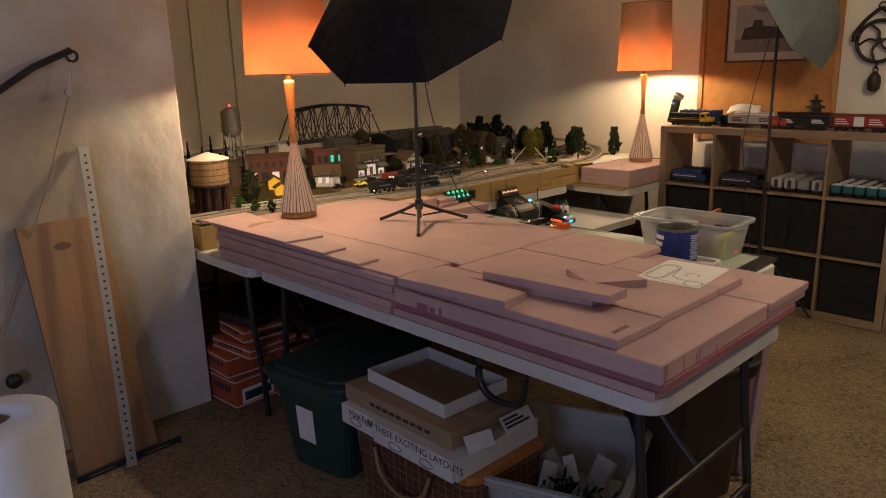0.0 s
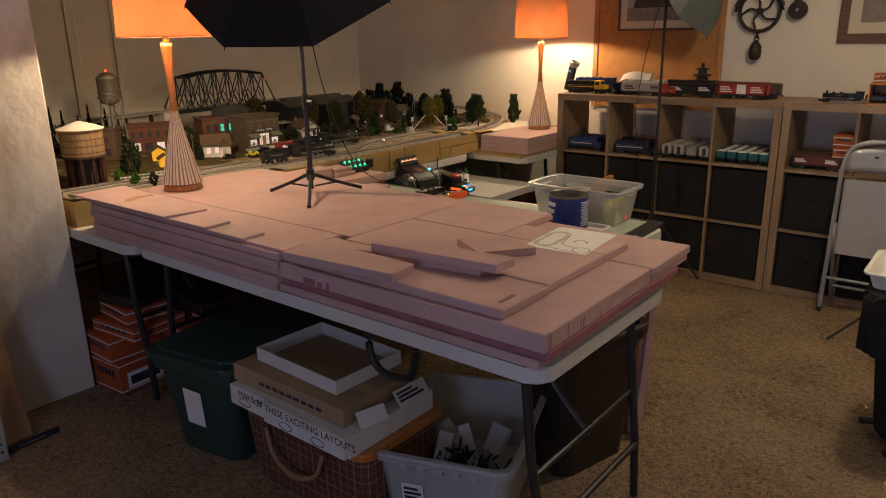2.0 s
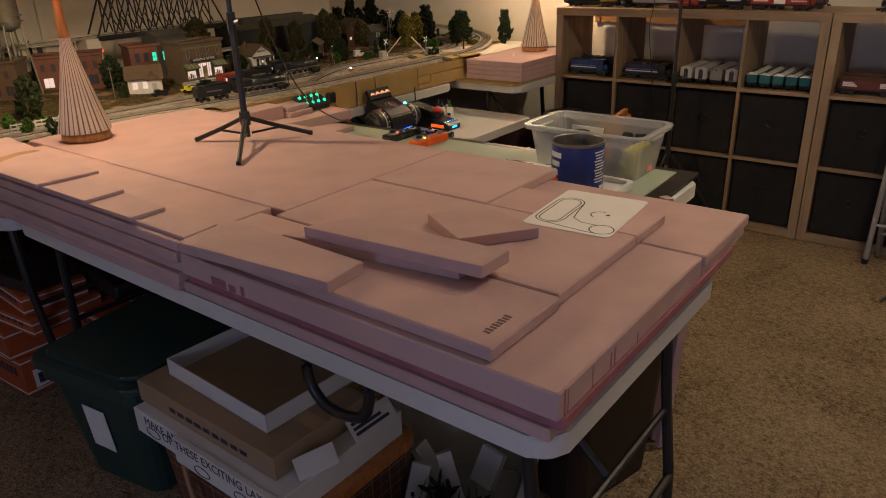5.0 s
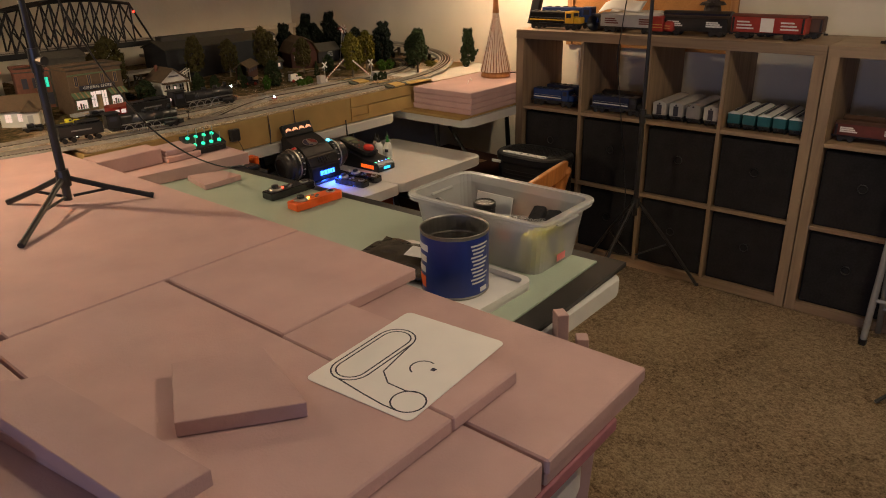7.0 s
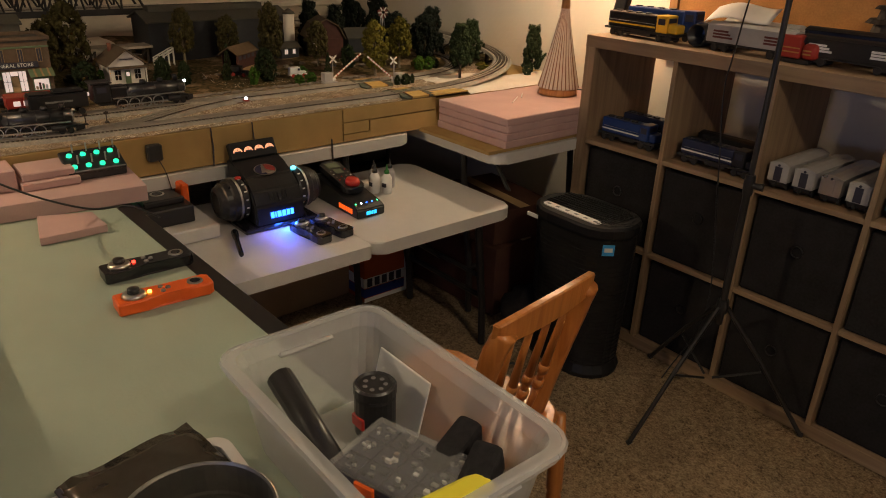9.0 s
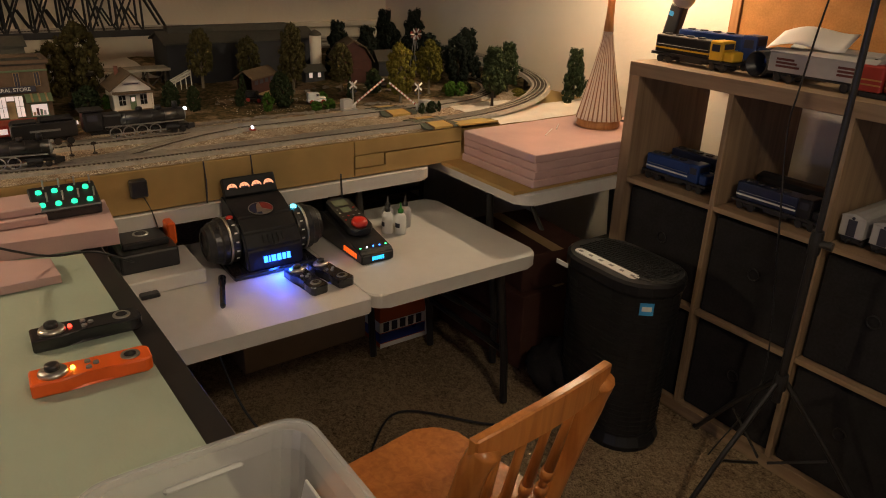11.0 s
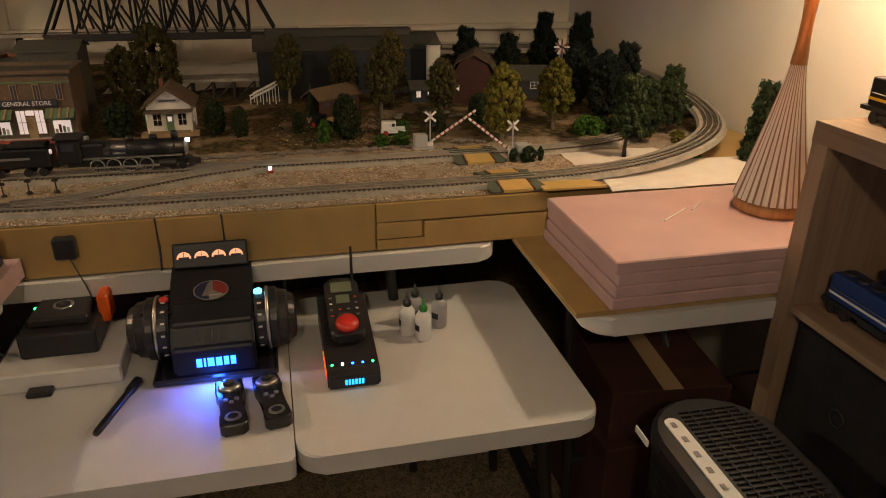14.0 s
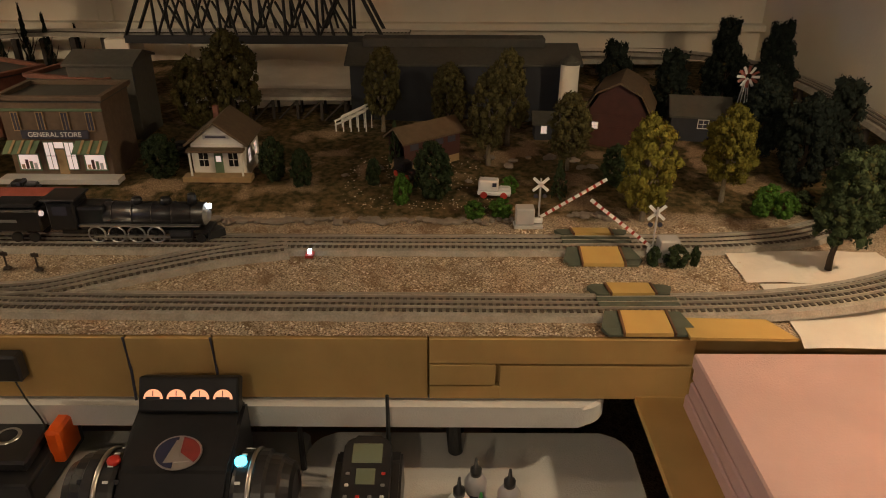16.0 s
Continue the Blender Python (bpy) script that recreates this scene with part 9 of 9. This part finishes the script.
def crown_mesh(shape, n, r0, leaves):
    """Crown of unit height and about unit width; shape gives the radius at each height."""
    bm = bmesh.new()
    for k in range(n):
        z = rng.random()
        rad = shape(z) * 0.5
        a, q = rng.uniform(0, 6.283), rng.uniform(0.3, 1.0) ** 0.5
        lump = 0.82 + 0.3 * noise.noise((math.cos(a) * 1.7, math.sin(a) * 1.7, z * 3 + n * 0.01))
        clump(bm, Vector((math.cos(a) * rad * q * lump, math.sin(a) * rad * q * lump, z)), r0 * rng.uniform(0.7, 1.25), leaves)
    me = bpy.data.meshes.new("crown")
    bm.to_mesh(me)
    bm.free()
    return me


def trunk_mesh(forks):
    bm = bmesh.new()
    tube_pts = [(0, 0, -0.05), (0.01, 0.0, 0.15), (-0.012, 0.01, 0.35), (0.01, 0, 0.62)]
    for a, b, r0, r1 in zip(tube_pts, tube_pts[1:], (0.04, 0.03, 0.024), (0.03, 0.024, 0.012)):
        cyl(bm, a, b, r0, r1, 7)
    for k in range(forks):
        a = 6.283 * k / forks + rng.uniform(-0.4, 0.4)
        z = rng.uniform(0.2, 0.45)
        m1 = (0.1 * math.cos(a), 0.1 * math.sin(a), z + 0.13)
        cyl(bm, (0, 0, z), m1, 0.014, 0.010, 5)
        cyl(bm, m1, (0.2 * math.cos(a + 0.2), 0.2 * math.sin(a + 0.2), z + 0.3), 0.010, 0.004, 5)
    me = bpy.data.meshes.new("trunk")
    bm.to_mesh(me)
    bm.free()
    return me


oval_shape = lambda z: 1.0 * math.sqrt(max(0.0, 1 - (2 * z - 0.9) ** 2 * 0.85))
round_shape = lambda z: 1.05 * math.sqrt(max(0.0, 1 - (2 * z - 0.95) ** 2 * 0.95))
lump_shape = lambda z: (1.05 if z < 0.42 else 0.8 if z < 0.75 else 0.55) * (1 - 0.2 * abs(math.sin(z * 9)))
cone_shape = lambda z: 1.0 * (1 - z) + 0.08
CROWNS = {"oval": [crown_mesh(oval_shape, 230, 0.058, 24) for _ in range(3)], "round": [crown_mesh(round_shape, 230, 0.062, 24) for _ in range(3)], "lump": [crown_mesh(lump_shape, 210, 0.068, 22) for _ in range(3)],
          "cone": [crown_mesh(cone_shape, 110, 0.06, 18)], "bush": [crown_mesh(round_shape, 80, 0.11, 20)]}
TRUNKS = [trunk_mesh(4), trunk_mesh(5)]
count = [0]


def tree(x, y, h, w, kind, leaf, label, clear=0.22, bark="bark", z=None, group="model trees"):
    """Model tree; clear is the bare part of the trunk as a share of the height."""
    count[0] += 1
    k = count[0]
    z = ground_z(x, y) - 0.002 if z is None else z
    t = thing("tree" if h > 0.075 else "shrub", x, y, z, (k * 77) % 360, label, "tree" if h > 0.075 else "shrub", group if h > 0.075 else "model shrubs")
    me = CROWNS[kind][k % len(CROWNS[kind])]
    key = (me.name, leaf)
    if key not in LEAVED:
        c = me.copy()
        c.materials.clear()
        c.materials.append(MATS[leaf])
        LEAVED[key] = c
    o = new("crown", LEAVED[key])
    o.parent = t
    o.matrix_basis = Matrix.Translation((0, 0, h * clear)) @ Matrix.Diagonal((w, w, h * (1 - clear), 1))
    if h > 0.075:
        tm = TRUNKS[k % 2]
        key = (tm.name, bark)
        if key not in LEAVED:
            c = tm.copy()
            c.materials.clear()
            c.materials.append(MATS[bark])
            LEAVED[key] = c
        o = new("trunk", LEAVED[key])
        o.parent = t
        o.matrix_basis = Matrix.Diagonal((h * 0.8, h * 0.8, h, 1))
    return t


LEAVED = {}
OL, DK, BK, BR = "olive green model tree with a pale bare trunk", "dark green model tree with dense foliage", "nearly black green model tree by the wall", "bright green model shrub"
for a in ((-2.245, 3.557, 0.225, 0.135, "oval", "leaf_olive", OL, 0.2), (-2.345, 3.760, 0.215, 0.125, "round", "leaf_olive", OL, 0.26), (-2.52, 3.440, 0.19, 0.12, "oval", "leaf_brown", OL, 0.24),
          (-2.57, 3.247, 0.24, 0.12, "oval", "leaf_brown", OL, 0.26), (-2.84, 2.960, 0.235, 0.12, "oval", "leaf_brown", OL, 0.26), (-2.80, 3.145, 0.2, 0.12, "oval", "leaf_brown", OL, 0.2), (-2.7, 3.305, 0.25, 0.12, "oval", "leaf_brown", OL, 0.25)):
    tree(*a)
for a in ((-2.025, 3.85, 0.225, 0.13, "lump", "leaf_dark", DK, 0.34), (-2.245, 4.105, 0.205, 0.13, "lump", "leaf_dark", DK, 0.2), (-2.17, 3.975, 0.19, 0.13, "round", "leaf_dark", DK, 0.15), (-1.965, 4.235, 0.205, 0.115, "lump", "leaf_dark", DK, 0.14),
          (-2.42, 3.965, 0.22, 0.15, "round", "leaf_black", BK, 0.1), (-2.52, 4.085, 0.23, 0.15, "lump", "leaf_black", BK, 0.1), (-2.62, 3.945, 0.19, 0.14, "round", "leaf_black", BK, 0.1)):
    tree(*a, "bark_dark")
for a in ((-2.90, 3.620, 0.235, 0.15, "lump", "leaf_black", BK, 0.1), (-2.96, 3.805, 0.205, 0.15, "lump", "leaf_black", BK, 0.08), (-3.20, 4.045, 0.25, 0.15, "lump", "leaf_black", BK, 0.08), (-3.10, 4.015, 0.2, 0.14, "round", "leaf_black", BK, 0.05), (-3.12, 4.175, 0.25, 0.16, "lump", "leaf_black", BK, 0.08), (-2.88, 4.045, 0.19, 0.15, "round", "leaf_black", BK, 0.05),
          (-2.9, 2.52, 0.27, 0.17, "round", "leaf_brown", OL, 0.14), (-2.86, 2.42, 0.2, 0.13, "round", "leaf_brown", OL, 0.1), (-2.46, 2.73, 0.105, 0.07, "round", "leaf_dark", DK, 0.08), (-2.43, 2.80, 0.09, 0.06, "oval", "leaf_dark", DK, 0.05), (-2.47, 2.46, 0.10, 0.10, "round", "leaf_dark", DK, 0.05),
          (-2.37, 3.110, 0.13, 0.10, "oval", "leaf_dark", DK, 0.06), (-2.52, 3.015, 0.12, 0.045, "cone", "leaf_dark", DK, 0.05), (-2.34, 1.33, 0.17, 0.12, "oval", "leaf_dark", DK, 0.1), (-2.70, 1.88, 0.15, 0.12, "round", "leaf_dark", DK, 0.1), (-2.36, 3.395, 0.09, 0.05, "cone", "leaf_dark", DK, 0.05), (-2.42, 3.535, 0.1, 0.08, "round", "leaf_dark", DK, 0.1)):
    tree(*a, "bark_dark")
for k, y in enumerate((1.33, 1.42, 1.50, 1.58, 1.66, 1.75, 1.84)):
    tree(-3.42 + 0.03 * (k % 2), y, 0.2 + 0.03 * ((k * 5) % 3), 0.05, "cone", "leaf_black", "narrow black-green model cypress by the wall", 0.04, "bark_dark")
for x, y, h, w in ((-2.43, 2.970, 0.062, 0.038), (-2.335, 3.040, 0.066, 0.042), (-2.262, 3.200, 0.038, 0.045), (-2.268, 3.260, 0.042, 0.048), (-2.045, 3.530, 0.04, 0.026), (-2.042, 3.570, 0.042, 0.045), (-2.046, 3.607, 0.04, 0.018), (-1.995, 4.045, 0.045, 0.05), (-1.93, 4.17, 0.045, 0.045),
                   (-2.28, 3.825, 0.05, 0.045), (-2.27, 3.870, 0.055, 0.05), (-2.29, 3.915, 0.05, 0.05), (-2.33, 3.865, 0.05, 0.05), (-2.19, 1.185, 0.07, 0.05), (-2.065, 1.195, 0.065, 0.045), (-2.02, 1.26, 0.06, 0.04), (-2.43, 1.775, 0.07, 0.05), (-2.54, 2.53, 0.05, 0.03), (-2.16, 1.30, 0.05, 0.04), (-2.39, 3.285, 0.04, 0.04)):
    tree(x, y, h, w, "bush", "leaf_bright" if (x * 100) % 3 < 2 else "leaf_dark", BR if (x * 100) % 3 < 2 else "dark green model shrub", 0.0)
for x, y in ((-2.09, 4.06), (-2.15, 4.09), (-2.22, 4.02), (-2.35, 3.86)):
    tree(x, y, 0.035, 0.05, "bush", "leaf_olive", "olive ground foliage shrub", 0.0)

# stones along the turf edge
mat("rock", (0.24, 0.2, 0.16), 0.9, scale=60, var=0.3, bump=0.001, bscale=150)
stones = []
for k in range(6):
    bm = bmesh.new()
    bmesh.ops.create_icosphere(bm, subdivisions=2, radius=1)
    for v in bm.verts:
        v.co *= 1 + 0.35 * noise.noise(v.co * 1.7 + Vector((k * 5, 0, 0)))
        v.co.z *= 0.55
    me = bpy.data.meshes.new("stone")
    bm.to_mesh(me)
    bm.free()
    me.materials.append(MATS["rock"])
    stones.append(me)
wall = thing("stone_edging", -2.232, 2.985, LZ, 0, "line of small grey rocks edging the turf", "stones")
for k in range(64):
    y = -0.46 + 0.0155 * k
    if 0.33 < y < 0.42:
        continue
    o = new("stone", stones[k % 6])
    o.parent = wall
    r = rng.uniform(0.006, 0.013)
    o.matrix_basis = pose(rng.uniform(-0.012, 0.012) - (0.03 if k > 50 else 0), y, 0.004, 0, 0, rng.uniform(0, 360)) @ Matrix.Diagonal((r, r * 1.3, r, 1))
for k in range(26):
    o = new("stone", stones[k % 6])
    o.parent = wall
    r = rng.uniform(0.006, 0.016)
    o.matrix_basis = pose(rng.uniform(-0.42, -0.2), rng.uniform(-0.1, 0.7), 0.015, 0, 0, rng.uniform(0, 360)) @ Matrix.Diagonal((r, r * 1.3, r * 0.8, 1))

# ---------- trains and trackside ----------
RT = G + 0.0142
steam(-2.119, 2.535, RT, 90, 1.12, "black model steam locomotive with lit headlight on the second line", "railway trains", True, True)
sl = steam(-1.916, 2.142, RT, 81.5, 1.02, "black model steam locomotive with tender on the front line", "railway trains", True, False)
t = boxcar(-2.235, 2.26, LZ + 0.003, 90, 0.20, 0.05, 0.06, "train_red", "roof_rust", "red-roofed model coach with lit windows beside the store", None, "train car", "railway trains", None, False)
for k in range(6):
    part("lit_window", nbox(-0.082 + 0.028 * k, -0.0258, 0.034, -0.062 + 0.028 * k, -0.025, 0.05), "window_lit", t)
# crossing gates
def crossing(x, y, rz, tilt, label):
    t = thing("crossing_gate", x, y, LZ, rz, label, "crossing gate", "level crossing gates")
    part("foot", nbox(-0.022, -0.03, 0, 0.022, 0.03, 0.007, 0.001), "train_grey", t)
    part("relay_box", nbox(-0.016, -0.026, 0.007, 0.016, 0.012, 0.042, 0.002), "train_grey", t, "grey relay box")
    part("mast", ncyl((0, 0.022, 0.007), (0, 0.022, 0.105), 0.002, 0.002, 8), "train_grey", t)
    for s in (-1, 1):
        part("crossbuck", nbox(-0.0008, -0.021, -0.003, 0.0008, 0.021, 0.003), "label_white", t).matrix_basis = pose(0.003, 0.022, 0.093, 42 * s, 0, 0)
        part("signal_lamp", ncyl((0.002, 0.022 + s * 0.009, 0.068), (0.006, 0.022 + s * 0.009, 0.068), 0.0045, 0.0045, 10), "label_dark", t)
    arm = part("gate_arm", nbox(-0.0012, 0, -0.0032, 0.0012, 0.155, 0.0032), "label_white", t, "red and white striped gate arm")
    arm.matrix_basis = pose(0.006, 0.025, 0.022, tilt, 0, 0)
    for k in range(9):
        part("red_band", nbox(-0.0016, 0.012 + 0.016 * k, -0.0035, 0.0016, 0.0172 + 0.016 * k, 0.0035), "train_red", arm)
    part("counterweight", nbox(0.002, -0.012, 0.008, 0.01, 0.03, 0.02, 0.002), "label_white", t)
    return t


crossing(-2.222, 3.312, 0, 33, "grey crossing gate with raised striped arm and crossbuck")
crossing(-2.075, 3.556, 180, 38, "grey crossing gate with lowered striped arm and crossbuck")
mat("pad_green", (0.075, 0.085, 0.06), 0.85, scale=60, var=0.25)


def sloped(bm, xa, xb, ya0, ya1, yb0, yb1, za, zb):
    """Wedge from a high edge at xa to a low edge at xb."""
    top = [bm.verts.new(p) for p in ((xa, ya0, za), (xa, ya1, za), (xb, yb1, zb), (xb, yb0, zb))]
    low = [bm.verts.new((v.co.x, v.co.y, 0)) for v in top]
    bm.faces.new(top)
    bm.faces.new(low[::-1])
    for i in range(4):
        bm.faces.new((top[i], low[i], low[(i + 1) % 4], top[(i + 1) % 4]))
    return bm


for xa, xb, y0 in ((-1.858, -1.80, 3.462), (-1.914, -1.962, 3.462), (-2.092, -2.034, 3.436), (-2.15, -2.192, 3.436)):
    t = thing("crossing_pad", xa, y0, LZ + 0.002, 0, "dark green ramp with an ochre deck at the level crossing", "crossing pad", "crossing pads")
    d = xb - xa
    part("deck", sloped(bmesh.new(), 0, d, -0.036, 0.036, -0.039, 0.037, 0.0135, 0.007), "yellow_ply", t, "ochre plank deck")
    for s in (-1, 1):
        part("deck_edge", sloped(bmesh.new(), 0, d, s * 0.0365, s * 0.041, s * 0.0385, s * 0.042, 0.0145, 0.008), "dark_wood", t)
        part("wing", sloped(bmesh.new(), 0.0, d * 0.72, s * 0.0415, s * 0.062, s * 0.0425, s * 0.074, 0.0115, 0.007), "pad_green", t, "dark green rubber wing")
        part("wing_toe", sloped(bmesh.new(), d * 0.725, d, s * 0.0425, s * 0.074, s * 0.0425, s * 0.064, 0.007, 0.0035), "pad_green", t)
for xc, y0 in ((-1.886, 3.462), (-2.121, 3.436)):
    for s in (-1, 1):
        solo("rail_filler", nbox(-0.0062, -0.068, 0, 0.0062, 0.068, 0.0042, 0.0008), "pad_green", pose(xc + s * 0.0085, y0, G + 0.0099), "dark green filler between rails at the crossing", "crossing filler", "crossing fillers")

# loose gravel between and before the tracks
m = bpy.data.materials.new("pebble")
m.use_nodes = True
nt = m.node_tree
bs = nt.nodes["Principled BSDF"]
bs.inputs["Roughness"].default_value = 0.9
ge = nt.nodes.new("ShaderNodeNewGeometry")
cr = nt.nodes.new("ShaderNodeValToRGB")
e = cr.color_ramp.elements
e[0].position, e[0].color = 0.0, (0.12, 0.065, 0.03, 1)
e[1].position, e[1].color = 1.0, (0.80, 0.71, 0.57, 1)
k = e.new(0.45)
k.color = (0.52, 0.40, 0.26, 1)
nt.links.new(ge.outputs["Random Per Island"], cr.inputs[0])
nt.links.new(cr.outputs[0], bs.inputs["Base Color"])
MATS["pebble"] = m
rp = random.Random(41)
vv, ff = [], []
for x0, x1, y0, y1, n in ((-2.07, -1.938, 2.45, 3.70, 4600), (-2.10, -1.98, 0.95, 2.5, 1500), (-1.838, -1.802, 1.9, 3.38, 2200), (-2.215, -2.172, 3.22, 3.75, 900), (-2.62, -2.3, 2.9, 3.25, 500), (-1.99, -1.93, 1.88, 2.05, 150)):
    for k in range(n):
        x, y = rp.uniform(x0, x1), rp.uniform(y0, y1)
        if 2.3 < y < 2.9 and abs(x - (-1.909 - 0.197 * (y - 2.32) / 0.52)) < 0.048:
            continue
        if y < 2.3 and x > -2.01 + 0.1 * (y - 1.85):
            continue
        if noise.noise((x * 22, y * 22, 4.0)) < -0.22:
            continue
        z, r = ground_z(x, y) + 0.0006, rp.uniform(0.0011, 0.0030)
        a = rp.uniform(0, 1.57)
        c, s = math.cos(a) * r, math.sin(a) * r
        b0 = len(vv)
        vv += [(x + c, y + s, z), (x - s * 0.8, y + c * 0.8, z), (x - c, y - s, z), (x + s * 0.8, y - c * 0.8, z), (x + c * 0.2, y + s * 0.3, z + r * rp.uniform(0.5, 1.0))]
        ff += [(b0, b0 + 1, b0 + 4), (b0 + 1, b0 + 2, b0 + 4), (b0 + 2, b0 + 3, b0 + 4), (b0 + 3, b0, b0 + 4)]
me = bpy.data.meshes.new("gravel")
me.from_pydata(vv, [], ff)
me.materials.append(m)
tagged(new("gravel", me), "loose beige gravel scattered between the model tracks", "gravel", "", "stuff")
# switch stands and yard lamps
for x, y, c in ((-2.07, 2.88, "led_white"),):
    t = thing("switch_stand", x, y, LZ + 0.003, 0, "tiny lit switch stand beside the points", "switch stand")
    part("base", nbox(-0.012, -0.008, 0, 0.012, 0.008, 0.006, 0.001), "train_red", t)
    part("lamp", nbox(-0.0035, -0.0035, 0.006, 0.0035, 0.0035, 0.014, 0.001), c, t, "lit white lamp")
for x, y in ((-2.07, 1.95),):
    t = thing("ground_light", x, y, LZ + 0.003, 0, "tiny lit ground lamp between the tracks", "lamp")
    part("base", nbox(-0.006, -0.006, 0, 0.006, 0.006, 0.005), "train_black", t)
    part("lamp", nbox(-0.0025, -0.0025, 0.005, 0.0025, 0.0025, 0.009), "led_white", t)
for x, y in ((-2.015, 2.33), (-2.01, 2.39), (-2.0, 2.28)):
    t = thing("track_signal", x, y, LZ + 0.003, 0, "small dark trackside signal", "signal", "track signals")
    part("mast", ncyl((0, 0, 0), (0, 0, 0.035), 0.0018, 0.0015, 6), "rusty_iron", t)
    part("target", nbox(-0.0015, -0.007, 0.026, 0.0015, 0.007, 0.034, 0.001), "rusty_iron", t)
    part("foot", ncyl((0, 0, 0), (0, 0, 0.004), 0.008, 0.005, 8), "rusty_iron", t)


def motor_car(x, y, rz, body, label, van=False):
    t = thing("toy_car", x, y, ground_z(x, y) + 0.001, rz, label, "toy vehicle", "toy vehicles")
    L, W = 0.075, 0.03
    part("chassis", nbox(-L / 2, -W / 2, 0.007, L / 2, W / 2, 0.016, 0.002), body, t)
    part("cab", nbox(-L / 2 + (0.002 if van else 0.018), -W / 2 + 0.001, 0.016, L * (0.12 if van else 0.1), W / 2 - 0.001, 0.042 if van else 0.03, 0.003), body, t)
    part("bonnet", nbox(L * 0.12, -W * 0.34, 0.016, L / 2 - 0.001, W * 0.34, 0.025, 0.003), body, t)
    for s in (-1, 1):
        part("side_window", nbox(-L * 0.05, s * W / 2 - 0.0006, 0.023 if not van else 0.029, L * 0.07, s * W / 2 + 0.0002, 0.03 if not van else 0.038), "label_dark", t)
        for k in (-1, 1):
            part("wheel", ncyl((k * L * 0.3, s * W * 0.42, 0.008), (k * L * 0.3, s * W * 0.55, 0.008), 0.008, 0.008, 14), "train_red" if van else "black_metal", t)
    return t


motor_car(-2.365, 3.25, 82, "train_white", "white toy delivery van parked on gravel", True)
motor_car(-2.375, 2.17, 92, "train_black", "black toy car parked before the store")
motor_car(-2.47, 3.045, 40, "train_black", "black toy car with white wheels on the grass", True)
motor_car(-2.30, 2.03, 70, "yellow_plastic", "yellow toy car parked by the cottage")
motor_car(-2.34, 1.90, 75, "train_black", "dark toy car with lit headlights")
motor_car(-2.63, 2.45, 20, "train_black", "dark toy car parked behind the store")
t = thing("telegraph_pole", -2.40, 1.72, LZ, 0, "wooden model telegraph pole", "pole")
part("pole", ncyl((0, 0, 0), (0, 0, 0.16), 0.003, 0.002, 6), "bark", t)
part("crossarm", nbox(-0.02, -0.0015, 0.145, 0.02, 0.0015, 0.149), "bark", t)
for y0 in (1.18, 1.27, 1.36):
    t = thing("white_fence", -2.14, y0 + 0.03, LZ + 0.004, 80, "short white picket fence length", "fence", "picket fences")
    for z in (0.012, 0.026):
        part("rail", nbox(-0.043, -0.001, z, 0.043, 0.001, z + 0.005), "siding_white", t)
    for k in range(5):
        part("post", nbox(-0.042 + 0.0205 * k, -0.0015, -0.004, -0.039 + 0.0205 * k, 0.0015, 0.034), "siding_white", t)
building("white_hut", -2.42, 1.56, LZ + 0.008, 70, 0.06, 0.05, 0.04, "yellow_lit", "shingle", "tiny hut glowing yellow beside the fence", "gable", 0.02)
# tiny sprue lying on the foam stack
solo("plastic_stick", ncyl((0, 0, 0.002), (0, 0.075, 0.002), 0.002, 0.0015, 6), "label_white", pose(-1.62, 3.82, 0.8575, 0, 0, 42), "thin white plastic stick lying on pink foam", "stick")
# pale ballast on the high shelf and wall mouldings
for y, w in ((1.80, 0.03), (2.09, 0.02)):
    solo("trim", nbox(XW, y - w, 0.75, XW + 0.018, y + w, HC, 0.003), "wall_paint", pose(0, 0, 0), "vertical cream painted wall moulding", "moulding", kind="structure")
solo("trim", nbox(XW, 1.2, 1.0, XW + 0.05, YN - 0.0, 1.028, 0.003), "wall_paint", pose(0, 0, 0), "horizontal cream wall ledge behind the railway", "ledge", kind="structure")
